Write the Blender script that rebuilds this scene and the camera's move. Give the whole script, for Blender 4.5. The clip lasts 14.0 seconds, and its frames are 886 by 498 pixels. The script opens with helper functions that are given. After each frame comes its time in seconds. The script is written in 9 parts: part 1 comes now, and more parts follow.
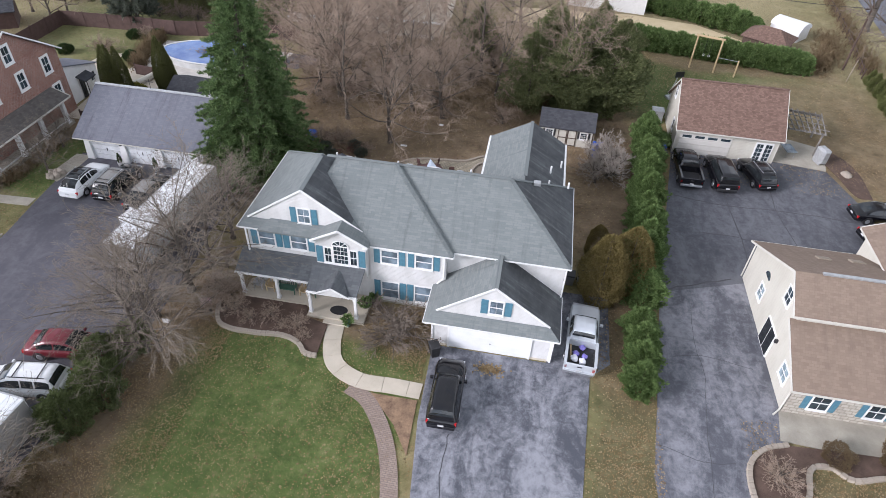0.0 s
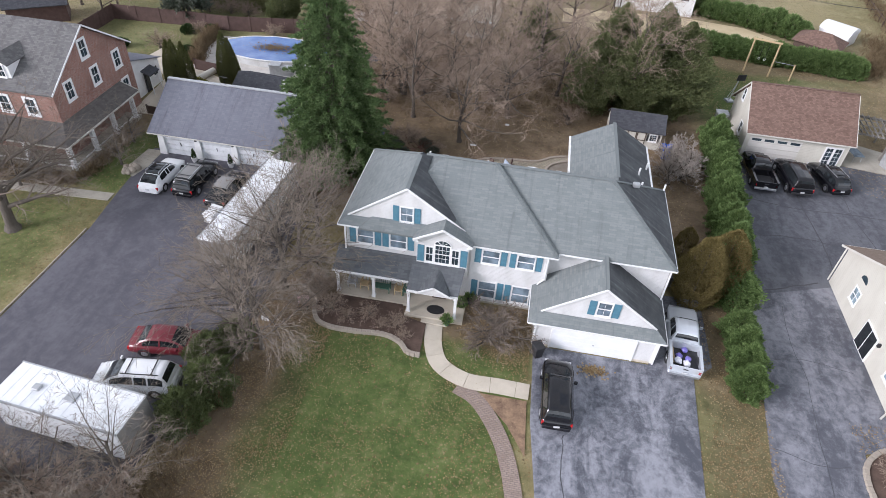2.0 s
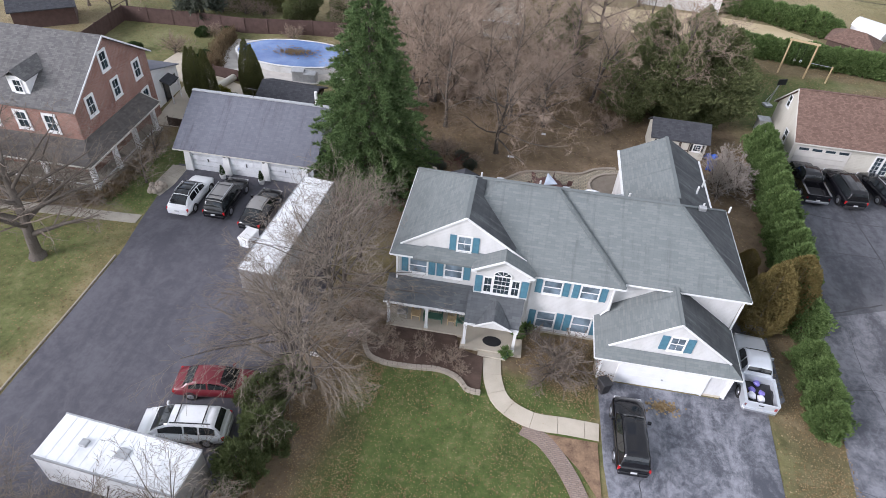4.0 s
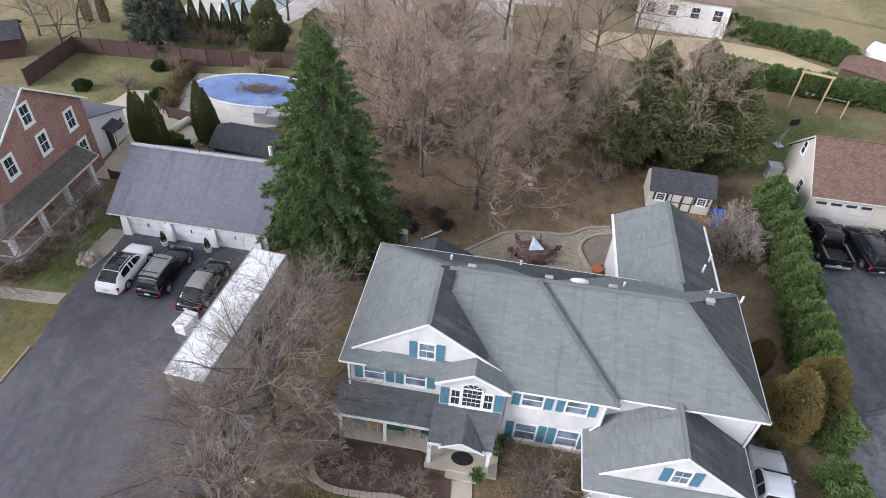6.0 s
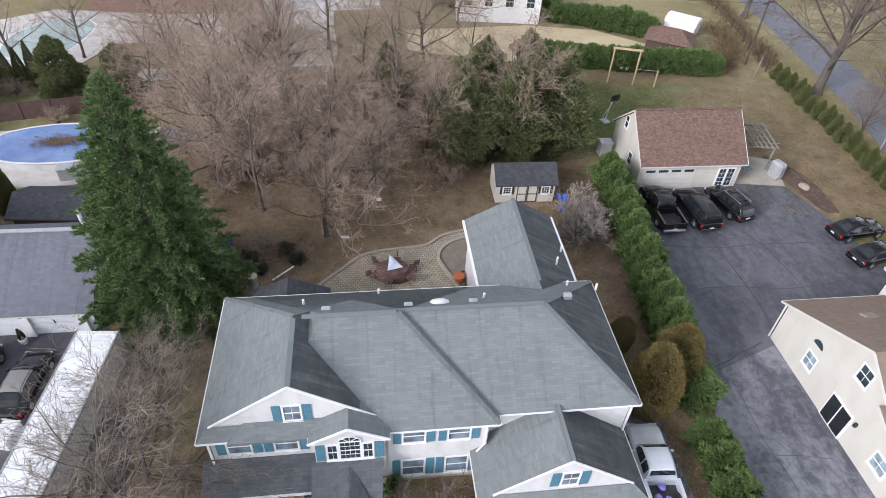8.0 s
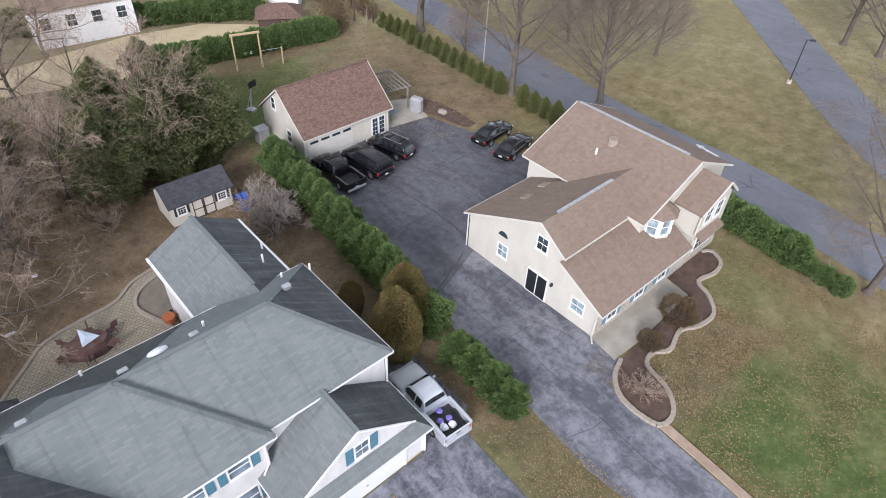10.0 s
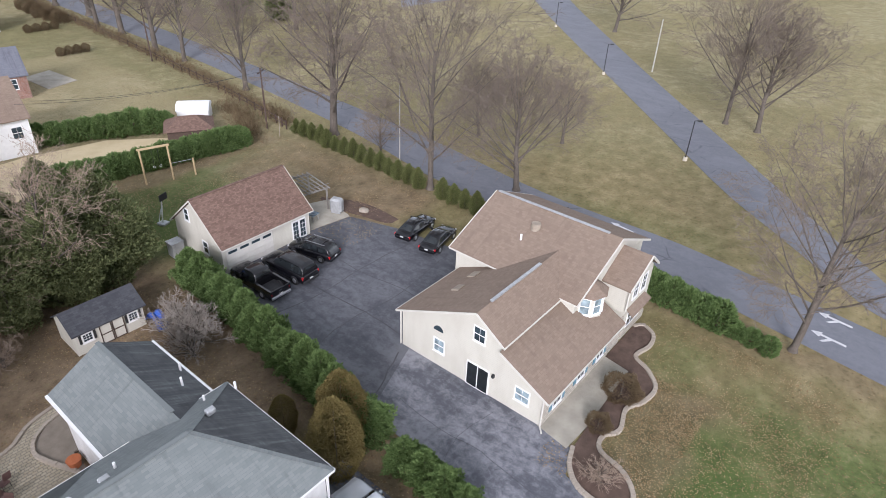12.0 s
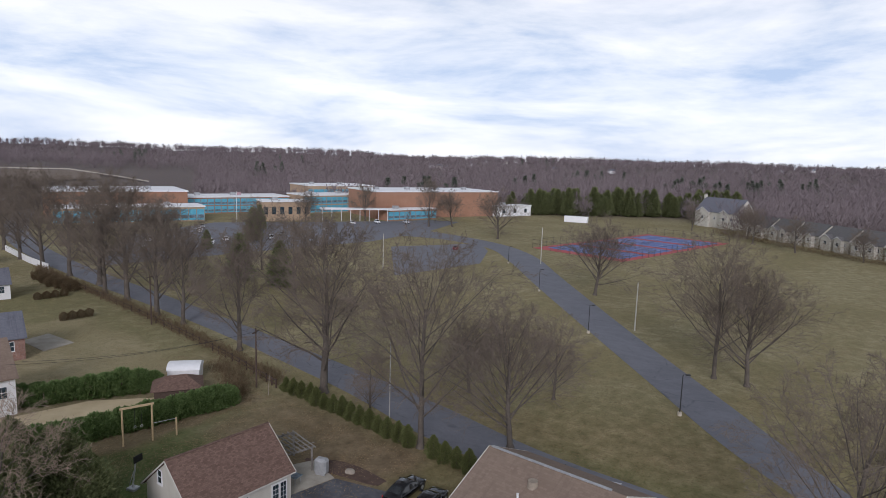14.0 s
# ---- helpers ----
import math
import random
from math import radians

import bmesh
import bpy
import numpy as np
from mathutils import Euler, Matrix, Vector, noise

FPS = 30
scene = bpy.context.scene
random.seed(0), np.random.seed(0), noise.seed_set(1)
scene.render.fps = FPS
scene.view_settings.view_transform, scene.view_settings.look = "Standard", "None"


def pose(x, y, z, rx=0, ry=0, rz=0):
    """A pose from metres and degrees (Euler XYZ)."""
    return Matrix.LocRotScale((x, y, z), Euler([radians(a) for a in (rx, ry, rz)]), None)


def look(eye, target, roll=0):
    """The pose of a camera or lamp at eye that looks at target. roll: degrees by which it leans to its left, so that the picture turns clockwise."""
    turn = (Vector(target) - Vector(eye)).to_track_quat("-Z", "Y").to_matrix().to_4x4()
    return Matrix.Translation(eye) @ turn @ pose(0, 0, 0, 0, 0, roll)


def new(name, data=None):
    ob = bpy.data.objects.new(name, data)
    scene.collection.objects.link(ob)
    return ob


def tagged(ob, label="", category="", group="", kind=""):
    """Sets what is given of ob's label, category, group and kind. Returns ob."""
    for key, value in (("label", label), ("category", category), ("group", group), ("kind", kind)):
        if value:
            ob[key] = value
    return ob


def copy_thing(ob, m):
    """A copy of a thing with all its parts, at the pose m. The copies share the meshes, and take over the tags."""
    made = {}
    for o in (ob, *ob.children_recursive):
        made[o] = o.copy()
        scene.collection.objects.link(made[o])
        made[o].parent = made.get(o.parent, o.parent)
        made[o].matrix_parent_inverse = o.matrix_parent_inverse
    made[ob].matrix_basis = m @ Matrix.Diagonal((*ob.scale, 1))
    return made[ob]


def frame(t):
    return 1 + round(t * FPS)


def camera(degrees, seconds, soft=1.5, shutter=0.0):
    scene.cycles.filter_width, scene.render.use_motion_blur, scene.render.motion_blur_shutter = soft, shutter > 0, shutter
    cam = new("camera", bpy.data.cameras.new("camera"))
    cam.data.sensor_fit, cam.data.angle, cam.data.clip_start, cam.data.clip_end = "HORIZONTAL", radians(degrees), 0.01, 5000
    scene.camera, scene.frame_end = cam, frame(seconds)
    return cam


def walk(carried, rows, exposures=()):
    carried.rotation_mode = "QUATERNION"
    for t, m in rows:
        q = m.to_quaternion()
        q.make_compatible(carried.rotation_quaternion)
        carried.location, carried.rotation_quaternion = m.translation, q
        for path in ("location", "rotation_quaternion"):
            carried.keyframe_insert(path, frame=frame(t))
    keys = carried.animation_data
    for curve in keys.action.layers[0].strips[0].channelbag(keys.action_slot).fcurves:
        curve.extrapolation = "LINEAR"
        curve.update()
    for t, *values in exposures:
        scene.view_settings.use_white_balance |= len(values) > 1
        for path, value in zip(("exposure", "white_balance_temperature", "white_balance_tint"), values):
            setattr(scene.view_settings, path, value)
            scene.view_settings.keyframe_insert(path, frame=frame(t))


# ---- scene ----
cam = camera(71.0, 14.0, soft=0.75)
PATH = [
    (0, (0.034, -0.652, 31.332), (-0.18, 0.85, 30.028), 2.9),
    (0.5, (-0.648, -0.708, 31.197), (-0.858, 0.795, 29.894), 3.2),
    (1, (-2.042, -1.012, 31.071), (-2.257, 0.491, 29.769), 3.5),
    (1.5, (-4.377, -1.378, 30.941), (-4.582, 0.124, 29.637), 3.8),
    (2, (-6.848, -1.75, 30.974), (-7.046, -0.247, 29.669), 4.0),
    (2.5, (-8.477, -1.885, 31.106), (-8.67, -0.386, 29.796), 4.0),
    (2.7, (-8.921, -1.876, 31.345), (-9.107, -0.383, 30.027), 4.1),
    (4.8, (-12.202, 4.245, 31.261), (-12.367, 5.724, 29.925), 4.2),
    (5, (-12.13, 5.104, 31.153), (-12.297, 6.588, 29.822), 4.2),
    (5.5, (-11.588, 7.306, 31.227), (-11.758, 8.789, 29.896), 3.9),
    (6, (-10.691, 9.405, 31.437), (-10.861, 10.886, 30.104), 3.9),
    (6.5, (-10.133, 10.717, 31.635), (-10.285, 12.2, 30.301), 3.8),
    (7, (-9.69, 11.368, 31.668), (-9.785, 12.857, 30.336), 3.6),
    (7.5, (-9.485, 11.902, 31.671), (-9.425, 13.4, 30.347), 3.7),
    (8, (-9.46, 11.992, 31.763), (-9.229, 13.475, 30.442), 3.5),
    (8.5, (-9.466, 11.858, 31.942), (-9.081, 13.308, 30.619), 3.4),
    (9, (-9.105, 11.598, 31.804), (-8.476, 12.971, 30.492), 2.6),
    (9.2, (-9.181, 11.613, 31.742), (-8.434, 12.93, 30.434), 2.6),
    (11.3, (-9.04, 12.408, 30.733), (-7.885, 13.334, 29.388), 2.8),
    (11.5, (-8.95, 12.418, 30.586), (-7.789, 13.341, 29.243), 2.7),
    (12, (-8.724, 12.888, 30.959), (-7.395, 13.937, 29.895), 2.4),
    (12.5, (-8.907, 12.691, 30.375), (-7.391, 13.902, 29.89), 1.9),
    (13, (-8.856, 12.712, 30.361), (-7.326, 13.919, 29.912), 1.9),
    (13.5, (-8.952, 12.517, 30.339), (-7.401, 13.74, 30.021), 1.8),
    (14, (-9.046, 12.488, 30.28), (-7.494, 13.716, 29.995), 1.8),
]
EXPOSURES = [(0.0, 0.0, 6030, 19), (12.0, -0.02, 6030, 19), (12.5, 0.0, 6030, 19), (13.0, -0.42, 6030, 19), (13.5, -0.9, 6030, 19), (14.0, -1.24, 6030, 19)]
walk(cam, [(t, look(eye, target, roll)) for t, eye, target, roll in PATH], EXPOSURES)

# ---- daylight: bright overcast, weak wide sun from the south-west ----
SUN_EL, SUN_AZ = radians(25), radians(-146)          # azimuth of the sun, from +x, counter-clockwise
sun_dir = Vector((math.cos(SUN_EL) * math.cos(SUN_AZ), math.cos(SUN_EL) * math.sin(SUN_AZ), math.sin(SUN_EL)))
sun_data = bpy.data.lights.new("sun", "SUN")
sun_data.energy, sun_data.angle, sun_data.color = 4.3, radians(22), (1.0, 0.97, 0.93)
sun = new("sun", sun_data)
sun.matrix_world = look(sun_dir * 100, (0, 0, 0))

world = bpy.data.worlds.new("sky")
scene.world = world
world.use_nodes = True
wn, wl = world.node_tree.nodes, world.node_tree.links
wn.clear()
w_out, w_bg = wn.new("ShaderNodeOutputWorld"), wn.new("ShaderNodeBackground")
w_sky = wn.new("ShaderNodeTexSky")
w_sky.sky_type, w_sky.sun_disc = "NISHITA", False
w_sky.sun_elevation, w_sky.sun_rotation = SUN_EL, math.pi / 2 - SUN_AZ
w_sky.air_density, w_sky.dust_density = 1.0, 2.0
w_co, w_map = wn.new("ShaderNodeTexCoord"), wn.new("ShaderNodeMapping")
w_map.inputs["Scale"].default_value = (1.3, 1.3, 6.0)
w_noise = wn.new("ShaderNodeTexNoise")
w_noise.inputs["Scale"].default_value, w_noise.inputs["Detail"].default_value, w_noise.inputs["Roughness"].default_value = 2.2, 7, 0.58
w_noise.inputs["Distortion"].default_value = 0.25
w_ramp = wn.new("ShaderNodeValToRGB")
cr = w_ramp.color_ramp
cr.elements[0].position, cr.elements[0].color = 0.34, (6.6, 8.3, 10.2, 1)
cr.elements[1].position, cr.elements[1].color = 0.60, (13.6, 13.9, 13.3, 1)
mid_el = cr.elements.new(0.46)
mid_el.color = (10.4, 11.3, 11.6, 1)
w_mix = wn.new("ShaderNodeMix")
w_mix.data_type = "RGBA"
w_mix.inputs[0].default_value = 0.9
wl.new(w_co.outputs["Generated"], w_map.inputs[0])
wl.new(w_map.outputs[0], w_noise.inputs["Vector"])
wl.new(w_noise.outputs["Fac"], w_ramp.inputs[0])
wl.new(w_sky.outputs[0], w_mix.inputs[6])
wl.new(w_ramp.outputs[0], w_mix.inputs[7])
w_sep, w_up = wn.new("ShaderNodeSeparateXYZ"), wn.new("ShaderNodeMapRange")
w_up.interpolation_type = "SMOOTHSTEP"
w_up.inputs[1].default_value, w_up.inputs[2].default_value = 0.05, 0.75
w_up.inputs[3].default_value, w_up.inputs[4].default_value = 1.78, 0.58      # thin bright cloud low down, thick cloud overhead
w_scale = wn.new("ShaderNodeVectorMath")
w_scale.operation = "SCALE"
wl.new(w_co.outputs["Generated"], w_sep.inputs[0])
wl.new(w_sep.outputs[2], w_up.inputs[0])
wl.new(w_mix.outputs[2], w_scale.inputs[0])
wl.new(w_up.outputs[0], w_scale.inputs["Scale"])
wl.new(w_scale.outputs[0], w_bg.inputs[0])
w_bg.inputs[1].default_value = 0.112
wl.new(w_bg.outputs[0], w_out.inputs[0])

# ---- materials ----
class Nodes:
    """A short way to wire one material."""

    def __init__(self, name):
        self.mat = bpy.data.materials.new(name)
        self.mat.use_nodes = True
        self.t = self.mat.node_tree
        self.b = self.t.nodes["Principled BSDF"]

    def n(self, kind, **props):
        node = self.t.nodes.new("ShaderNode" + kind)
        for key, value in props.items():
            if key == "op":
                node.operation = value
            elif key == "dt":
                node.data_type = value
            elif key == "blend":
                node.blend_type = value
        return node

    def put(self, value, socket):
        if isinstance(value, (int, float)):
            socket.default_value = value
        elif isinstance(value, tuple):
            socket.default_value = value if len(value) == len(socket.default_value) else (*value, 1)
        else:
            self.t.links.new(value, socket)

    def math(self, op, a, b=0.0, c=None):
        node = self.n("Math", op=op)
        self.put(a, node.inputs[0]), self.put(b, node.inputs[1])
        if c is not None:
            self.put(c, node.inputs[2])
        return node.outputs[0]

    def mix(self, fac, a, b, blend="MIX"):
        node = self.n("Mix", dt="RGBA", blend=blend)
        self.put(fac, node.inputs[0]), self.put(a, node.inputs[6]), self.put(b, node.inputs[7])
        return node.outputs[2]

    def co(self, kind="Object"):
        return self.n("TexCoord").outputs[kind]

    def scaled(self, vec, s):
        node = self.n("Mapping")
        self.put(vec, node.inputs[0])
        node.inputs["Scale"].default_value = s
        return node.outputs[0]

    def noise(self, vec, scale, detail=4.0, rough=0.55, distort=0.0):
        node = self.n("TexNoise")
        self.put(vec, node.inputs["Vector"])
        node.inputs["Scale"].default_value, node.inputs["Detail"].default_value = scale, detail
        node.inputs["Roughness"].default_value, node.inputs["Distortion"].default_value = rough, distort
        return node.outputs["Fac"]

    def ramp(self, fac, *stops):
        node = self.n("ValToRGB")
        e = node.color_ramp.elements
        while len(e) < len(stops):
            e.new(0.5)
        for el, (p, c) in zip(e, stops):
            el.position, el.color = p, ((c, c, c, 1) if isinstance(c, (int, float)) else (*c, 1))
        self.put(fac, node.inputs[0])
        return node.outputs[0]

    def step(self, v, a, b):
        node = self.n("MapRange")
        node.interpolation_type = "SMOOTHSTEP"
        self.put(v, node.inputs[0])
        node.inputs[1].default_value, node.inputs[2].default_value = a, b
        return node.outputs[0]

    def done(self, color, rough=0.8, metal=0.0, bump=None, dist=0.02, strength=0.6, spec=None):
        self.put(color, self.b.inputs["Base Color"]), self.put(rough, self.b.inputs["Roughness"])
        self.b.inputs["Metallic"].default_value = metal
        if spec is not None:
            self.b.inputs["Specular IOR Level"].default_value = spec
        if bump is not None:
            node = self.n("Bump")
            node.inputs["Distance"].default_value, node.inputs["Strength"].default_value = dist, strength
            self.put(bump, node.inputs["Height"])
            self.t.links.new(node.outputs[0], self.b.inputs["Normal"])
        return self.mat


def grainy(name, c0, c1, scale=3.0, rough=0.8, metal=0.0, dist=0.01, fine=40.0, spec=None):
    """A plain surface with stains and grain between two colours."""
    m = Nodes(name)
    v = m.co()
    big, small = m.noise(v, scale, 5, 0.6), m.noise(v, fine, 3)
    f = m.math("MULTIPLY_ADD", small, 0.35, m.math("MULTIPLY", big, 0.75))
    return m.done(m.ramp(f, (0.33, c0), (0.72, c1)), rough, metal, small, dist, 0.4, spec)


def shingles(name, c0, c1, dark, width=0.32, row=0.16, streak=0.35, onset=0.48):
    """Asphalt shingles in staggered rows, with blotches and streaks that run down the slope."""
    m = Nodes(name)
    sep = m.n("SeparateXYZ")
    m.put(m.co(), sep.inputs[0])
    nor = m.n("SeparateXYZ")
    m.put(m.co("Normal"), nor.inputs[0])
    sideways = m.math("GREATER_THAN", m.math("ABSOLUTE", nor.outputs[0]), m.math("ABSOLUTE", nor.outputs[1]))
    along = m.n("Mix", dt="FLOAT")
    m.put(sideways, along.inputs[0]), m.put(sep.outputs[0], along.inputs[2]), m.put(sep.outputs[1], along.inputs[3])
    com = m.n("CombineXYZ")
    m.put(along.outputs[0], com.inputs[0]), m.put(m.math("MULTIPLY", sep.outputs[2], 1.75), com.inputs[1])
    br = m.n("TexBrick")
    m.put(com.outputs[0], br.inputs["Vector"])
    for key, value in (("Scale", 1.0), ("Brick Width", width), ("Row Height", row), ("Mortar Size", 0.006), ("Bias", 0.0)):
        br.inputs[key].default_value = value
    m.put(c0, br.inputs["Color1"]), m.put(c1, br.inputs["Color2"]), m.put(tuple(0.92 * c for c in c0), br.inputs["Mortar"])
    blotch = m.noise(m.scaled(com.outputs[0], (0.7, 0.9, 1)), 1.0, 6, 0.65)
    run = m.noise(m.scaled(com.outputs[0], (2.2, 0.16, 1)), 1.0, 5, 0.7)
    col = m.mix(m.math("MULTIPLY", m.step(run, onset, onset + 0.27), streak), br.outputs["Color"], dark)
    col = m.mix(m.math("MULTIPLY", m.step(blotch, 0.35, 0.7), 0.30), col, c1)
    grit = m.noise(m.co(), 60, 2)
    return m.done(col, 0.92, 0, grit, 0.012, 0.4, 0.25)


def lapped(name, c0, c1, pitch=0.115):
    """Horizontal lap siding: shallow saw-tooth relief, a darker line at each lap, faint dirt."""
    m = Nodes(name)
    sep = m.n("SeparateXYZ")
    m.put(m.co(), sep.inputs[0])
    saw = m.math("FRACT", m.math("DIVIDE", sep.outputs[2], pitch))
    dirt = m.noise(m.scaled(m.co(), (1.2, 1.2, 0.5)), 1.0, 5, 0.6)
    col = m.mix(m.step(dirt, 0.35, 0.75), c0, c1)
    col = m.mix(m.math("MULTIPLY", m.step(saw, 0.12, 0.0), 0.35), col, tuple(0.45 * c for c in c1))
    return m.done(col, 0.55, 0, m.math("SUBTRACT", 1.0, saw), 0.015, 0.8, 0.3)


def masonry(name, c0, c1, mortar, w, h, msize=0.012, vary=0.5, rough=0.9, dist=0.012):
    """Bricks or pavers laid by the wall's own directions."""
    m = Nodes(name)
    sep = m.n("SeparateXYZ")
    m.put(m.co(), sep.inputs[0])
    nor = m.n("SeparateXYZ")
    m.put(m.co("Normal"), nor.inputs[0])
    flat = m.math("GREATER_THAN", m.math("ABSOLUTE", nor.outputs[2]), 0.7)
    side = m.math("GREATER_THAN", m.math("ABSOLUTE", nor.outputs[0]), 0.7)
    u = m.n("Mix", dt="FLOAT")
    m.put(side, u.inputs[0]), m.put(sep.outputs[0], u.inputs[2]), m.put(sep.outputs[1], u.inputs[3])
    vv = m.n("Mix", dt="FLOAT")
    m.put(flat, vv.inputs[0]), m.put(sep.outputs[2], vv.inputs[2]), m.put(sep.outputs[1], vv.inputs[3])
    com = m.n("CombineXYZ")
    m.put(u.outputs[0], com.inputs[0]), m.put(vv.outputs[0], com.inputs[1])
    br = m.n("TexBrick")
    m.put(com.outputs[0], br.inputs["Vector"])
    for key, value in (("Scale", 1.0), ("Brick Width", w), ("Row Height", h), ("Mortar Size", msize), ("Bias", 0.0)):
        br.inputs[key].default_value = value
    m.put(c0, br.inputs["Color1"]), m.put(c1, br.inputs["Color2"]), m.put(mortar, br.inputs["Mortar"])
    stain = m.noise(m.co(), 0.9, 6, 0.65)
    col = m.mix(m.math("MULTIPLY", m.step(stain, 0.4, 0.75), vary), br.outputs["Color"], tuple(0.55 * (a + b) / 2 for a, b in zip(c0, c1)))
    return m.done(col, rough, 0, m.math("MULTIPLY_ADD", m.noise(m.co(), 25, 3), 0.3, m.math("SUBTRACT", 1.0, br.outputs["Fac"])), dist, 0.7)


def asphalt(name, dark, light, worn=0.5, seams=0.0, crack=0.5):
    """Weathered asphalt: grit, pale worn blotches drawn out along the way, dark seams and cracks."""
    m = Nodes(name)
    v = m.co()
    wide = m.noise(m.scaled(v, (0.42, 0.18, 1)), 1.0, 7, 0.7, 0.6)
    mid = m.noise(v, 1.8, 7, 0.75, 0.4)
    grit = m.noise(v, 30, 3, 0.7)
    f = m.math("MULTIPLY_ADD", mid, 0.45, m.math("MULTIPLY", wide, 0.65))
    col = m.mix(m.math("MULTIPLY", m.step(f, 0.44, 0.68), worn), dark, light)
    col = m.mix(m.math("MULTIPLY", m.step(grit, 0.35, 0.7), 0.25), col, tuple(min(1, 1.8 * c) for c in dark))
    vor = m.n("TexVoronoi")
    vor.feature = "DISTANCE_TO_EDGE"
    bent = m.n("Mix", dt="VECTOR")
    warp = m.n("TexNoise")
    m.put(v, warp.inputs["Vector"])
    warp.inputs["Scale"].default_value = 0.6
    bent.inputs[0].default_value = 0.25
    m.put(v, bent.inputs[4]), m.put(warp.outputs["Color"], bent.inputs[5])
    m.put(bent.outputs[1], vor.inputs["Vector"])
    vor.inputs["Scale"].default_value = 0.16
    line = m.math("MULTIPLY", m.step(vor.outputs["Distance"], 0.012, 0.004), m.step(m.noise(v, 0.35, 2), 0.45, 0.6))
    col = m.mix(m.math("MULTIPLY", line, crack), col, (0.015, 0.016, 0.02))
    return m.done(col, m.math("MULTIPLY_ADD", grit, 0.2, 0.72), 0, grit, 0.01, 0.5, 0.3)


def foliage(name, c0, c1, c2, rough=0.65):
    """Leaves or needles: each clump takes its own tone."""
    m = Nodes(name)
    geo = m.n("NewGeometry")
    tone = m.math("MULTIPLY_ADD", m.noise(m.co(), 0.9, 4), 0.55, m.math("MULTIPLY", geo.outputs["Random Per Island"], 0.5))
    col = m.ramp(tone, (0.22, c0), (0.5, c1), (0.8, c2))
    mat = m.done(col, rough, 0, None, spec=0.25)
    thin, both = m.n("BsdfTranslucent"), m.n("MixShader")
    m.put(col, thin.inputs["Color"])
    both.inputs[0].default_value = 0.32
    m.put(m.b.outputs[0], both.inputs[1]), m.put(thin.outputs[0], both.inputs[2])
    m.put(both.outputs[0], m.t.nodes["Material Output"].inputs["Surface"])
    return mat


def bark(name, c0, c1):
    m = Nodes(name)
    v = m.co()
    f = m.math("MULTIPLY_ADD", m.noise(m.scaled(v, (7, 7, 1.2)), 2.0, 5, 0.7), 0.6, m.math("MULTIPLY", m.noise(v, 0.7, 3), 0.4))
    return m.done(m.ramp(f, (0.3, c0), (0.7, c1)), 0.9, 0, f, 0.02, 0.8, 0.2)


def paint(name, color, rough=0.3, coat=0.0, metal=0.0):
    m = Nodes(name)
    dust = m.noise(m.co(), 2.5, 5, 0.65)
    col = m.mix(m.math("MULTIPLY", m.step(dust, 0.45, 0.8), 0.12 if color[1] > 0.05 else 0.02), color, (0.30, 0.28, 0.26))
    mat = m.done(col, m.math("MULTIPLY_ADD", dust, 0.15, rough), metal, spec=0.3)
    m.b.inputs["Coat Weight"].default_value, m.b.inputs["Coat Roughness"].default_value = coat, 0.08
    return mat


def glazing(name, color=(0.03, 0.045, 0.055), rough=0.06):
    m = Nodes(name)
    f = m.noise(m.co(), 1.3, 3)
    return m.done(m.ramp(f, (0.35, tuple(0.6 * c for c in color)), (0.65, tuple(1.5 * c for c in color))), rough, 0, None, spec=0.6)


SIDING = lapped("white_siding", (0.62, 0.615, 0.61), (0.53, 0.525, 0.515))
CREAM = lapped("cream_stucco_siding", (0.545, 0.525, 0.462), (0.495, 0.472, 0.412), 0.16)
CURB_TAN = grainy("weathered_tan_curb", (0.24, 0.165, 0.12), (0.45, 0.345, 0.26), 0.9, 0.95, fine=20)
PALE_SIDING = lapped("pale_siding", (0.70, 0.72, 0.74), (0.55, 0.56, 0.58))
TRIM = grainy("white_trim", (0.66, 0.66, 0.66), (0.78, 0.78, 0.775), 2.0, 0.45, dist=0.002)
DOOR_WHITE = grainy("white_door", (0.68, 0.69, 0.71), (0.78, 0.79, 0.80), 1.2, 0.4, dist=0.002)
TEAL = grainy("teal_shutter_paint", (0.055, 0.15, 0.21), (0.09, 0.215, 0.285), 4.0, 0.5, dist=0.003)
GLASS = glazing("window_glass")
BLIND_GLASS = glazing("window_glass_pale", (0.15, 0.195, 0.235), 0.08)
BLIND_PALE = glazing("window_blind_pale", (0.24, 0.31, 0.34), 0.1)
ROOF_LOW = shingles("dark_grey_shingles", (0.088, 0.094, 0.102), (0.125, 0.133, 0.14), (0.045, 0.047, 0.052), 0.45, 0.16)
ROOF_GREY = shingles("grey_shingles", (0.150, 0.167, 0.168), (0.190, 0.207, 0.205), (0.062, 0.064, 0.07), 0.5, 0.15, 0.35)
# Darker twin of the grey shingles: algae streaks plus shade in the base tone.
ROOF_ALGAE_SHADE = shingles("algae_streaked_shingles", (0.110, 0.117, 0.121), (0.160, 0.172, 0.174), (0.055, 0.056, 0.061), 0.5, 0.15, 0.85, 0.27)
ROOF_BROWN = shingles("tan_shingles", (0.200, 0.149, 0.116), (0.242, 0.184, 0.144), (0.125, 0.094, 0.077), 0.30, 0.15, 0.45)
TRIM_CREAM = grainy("cream_trim", (0.50, 0.48, 0.43), (0.61, 0.59, 0.54), 2.0, 0.5, dist=0.002)
ROOF_RED = shingles("red_brown_shingles", (0.120, 0.075, 0.060), (0.195, 0.127, 0.101), (0.085, 0.056, 0.047), 0.24, 0.16, 0.3)
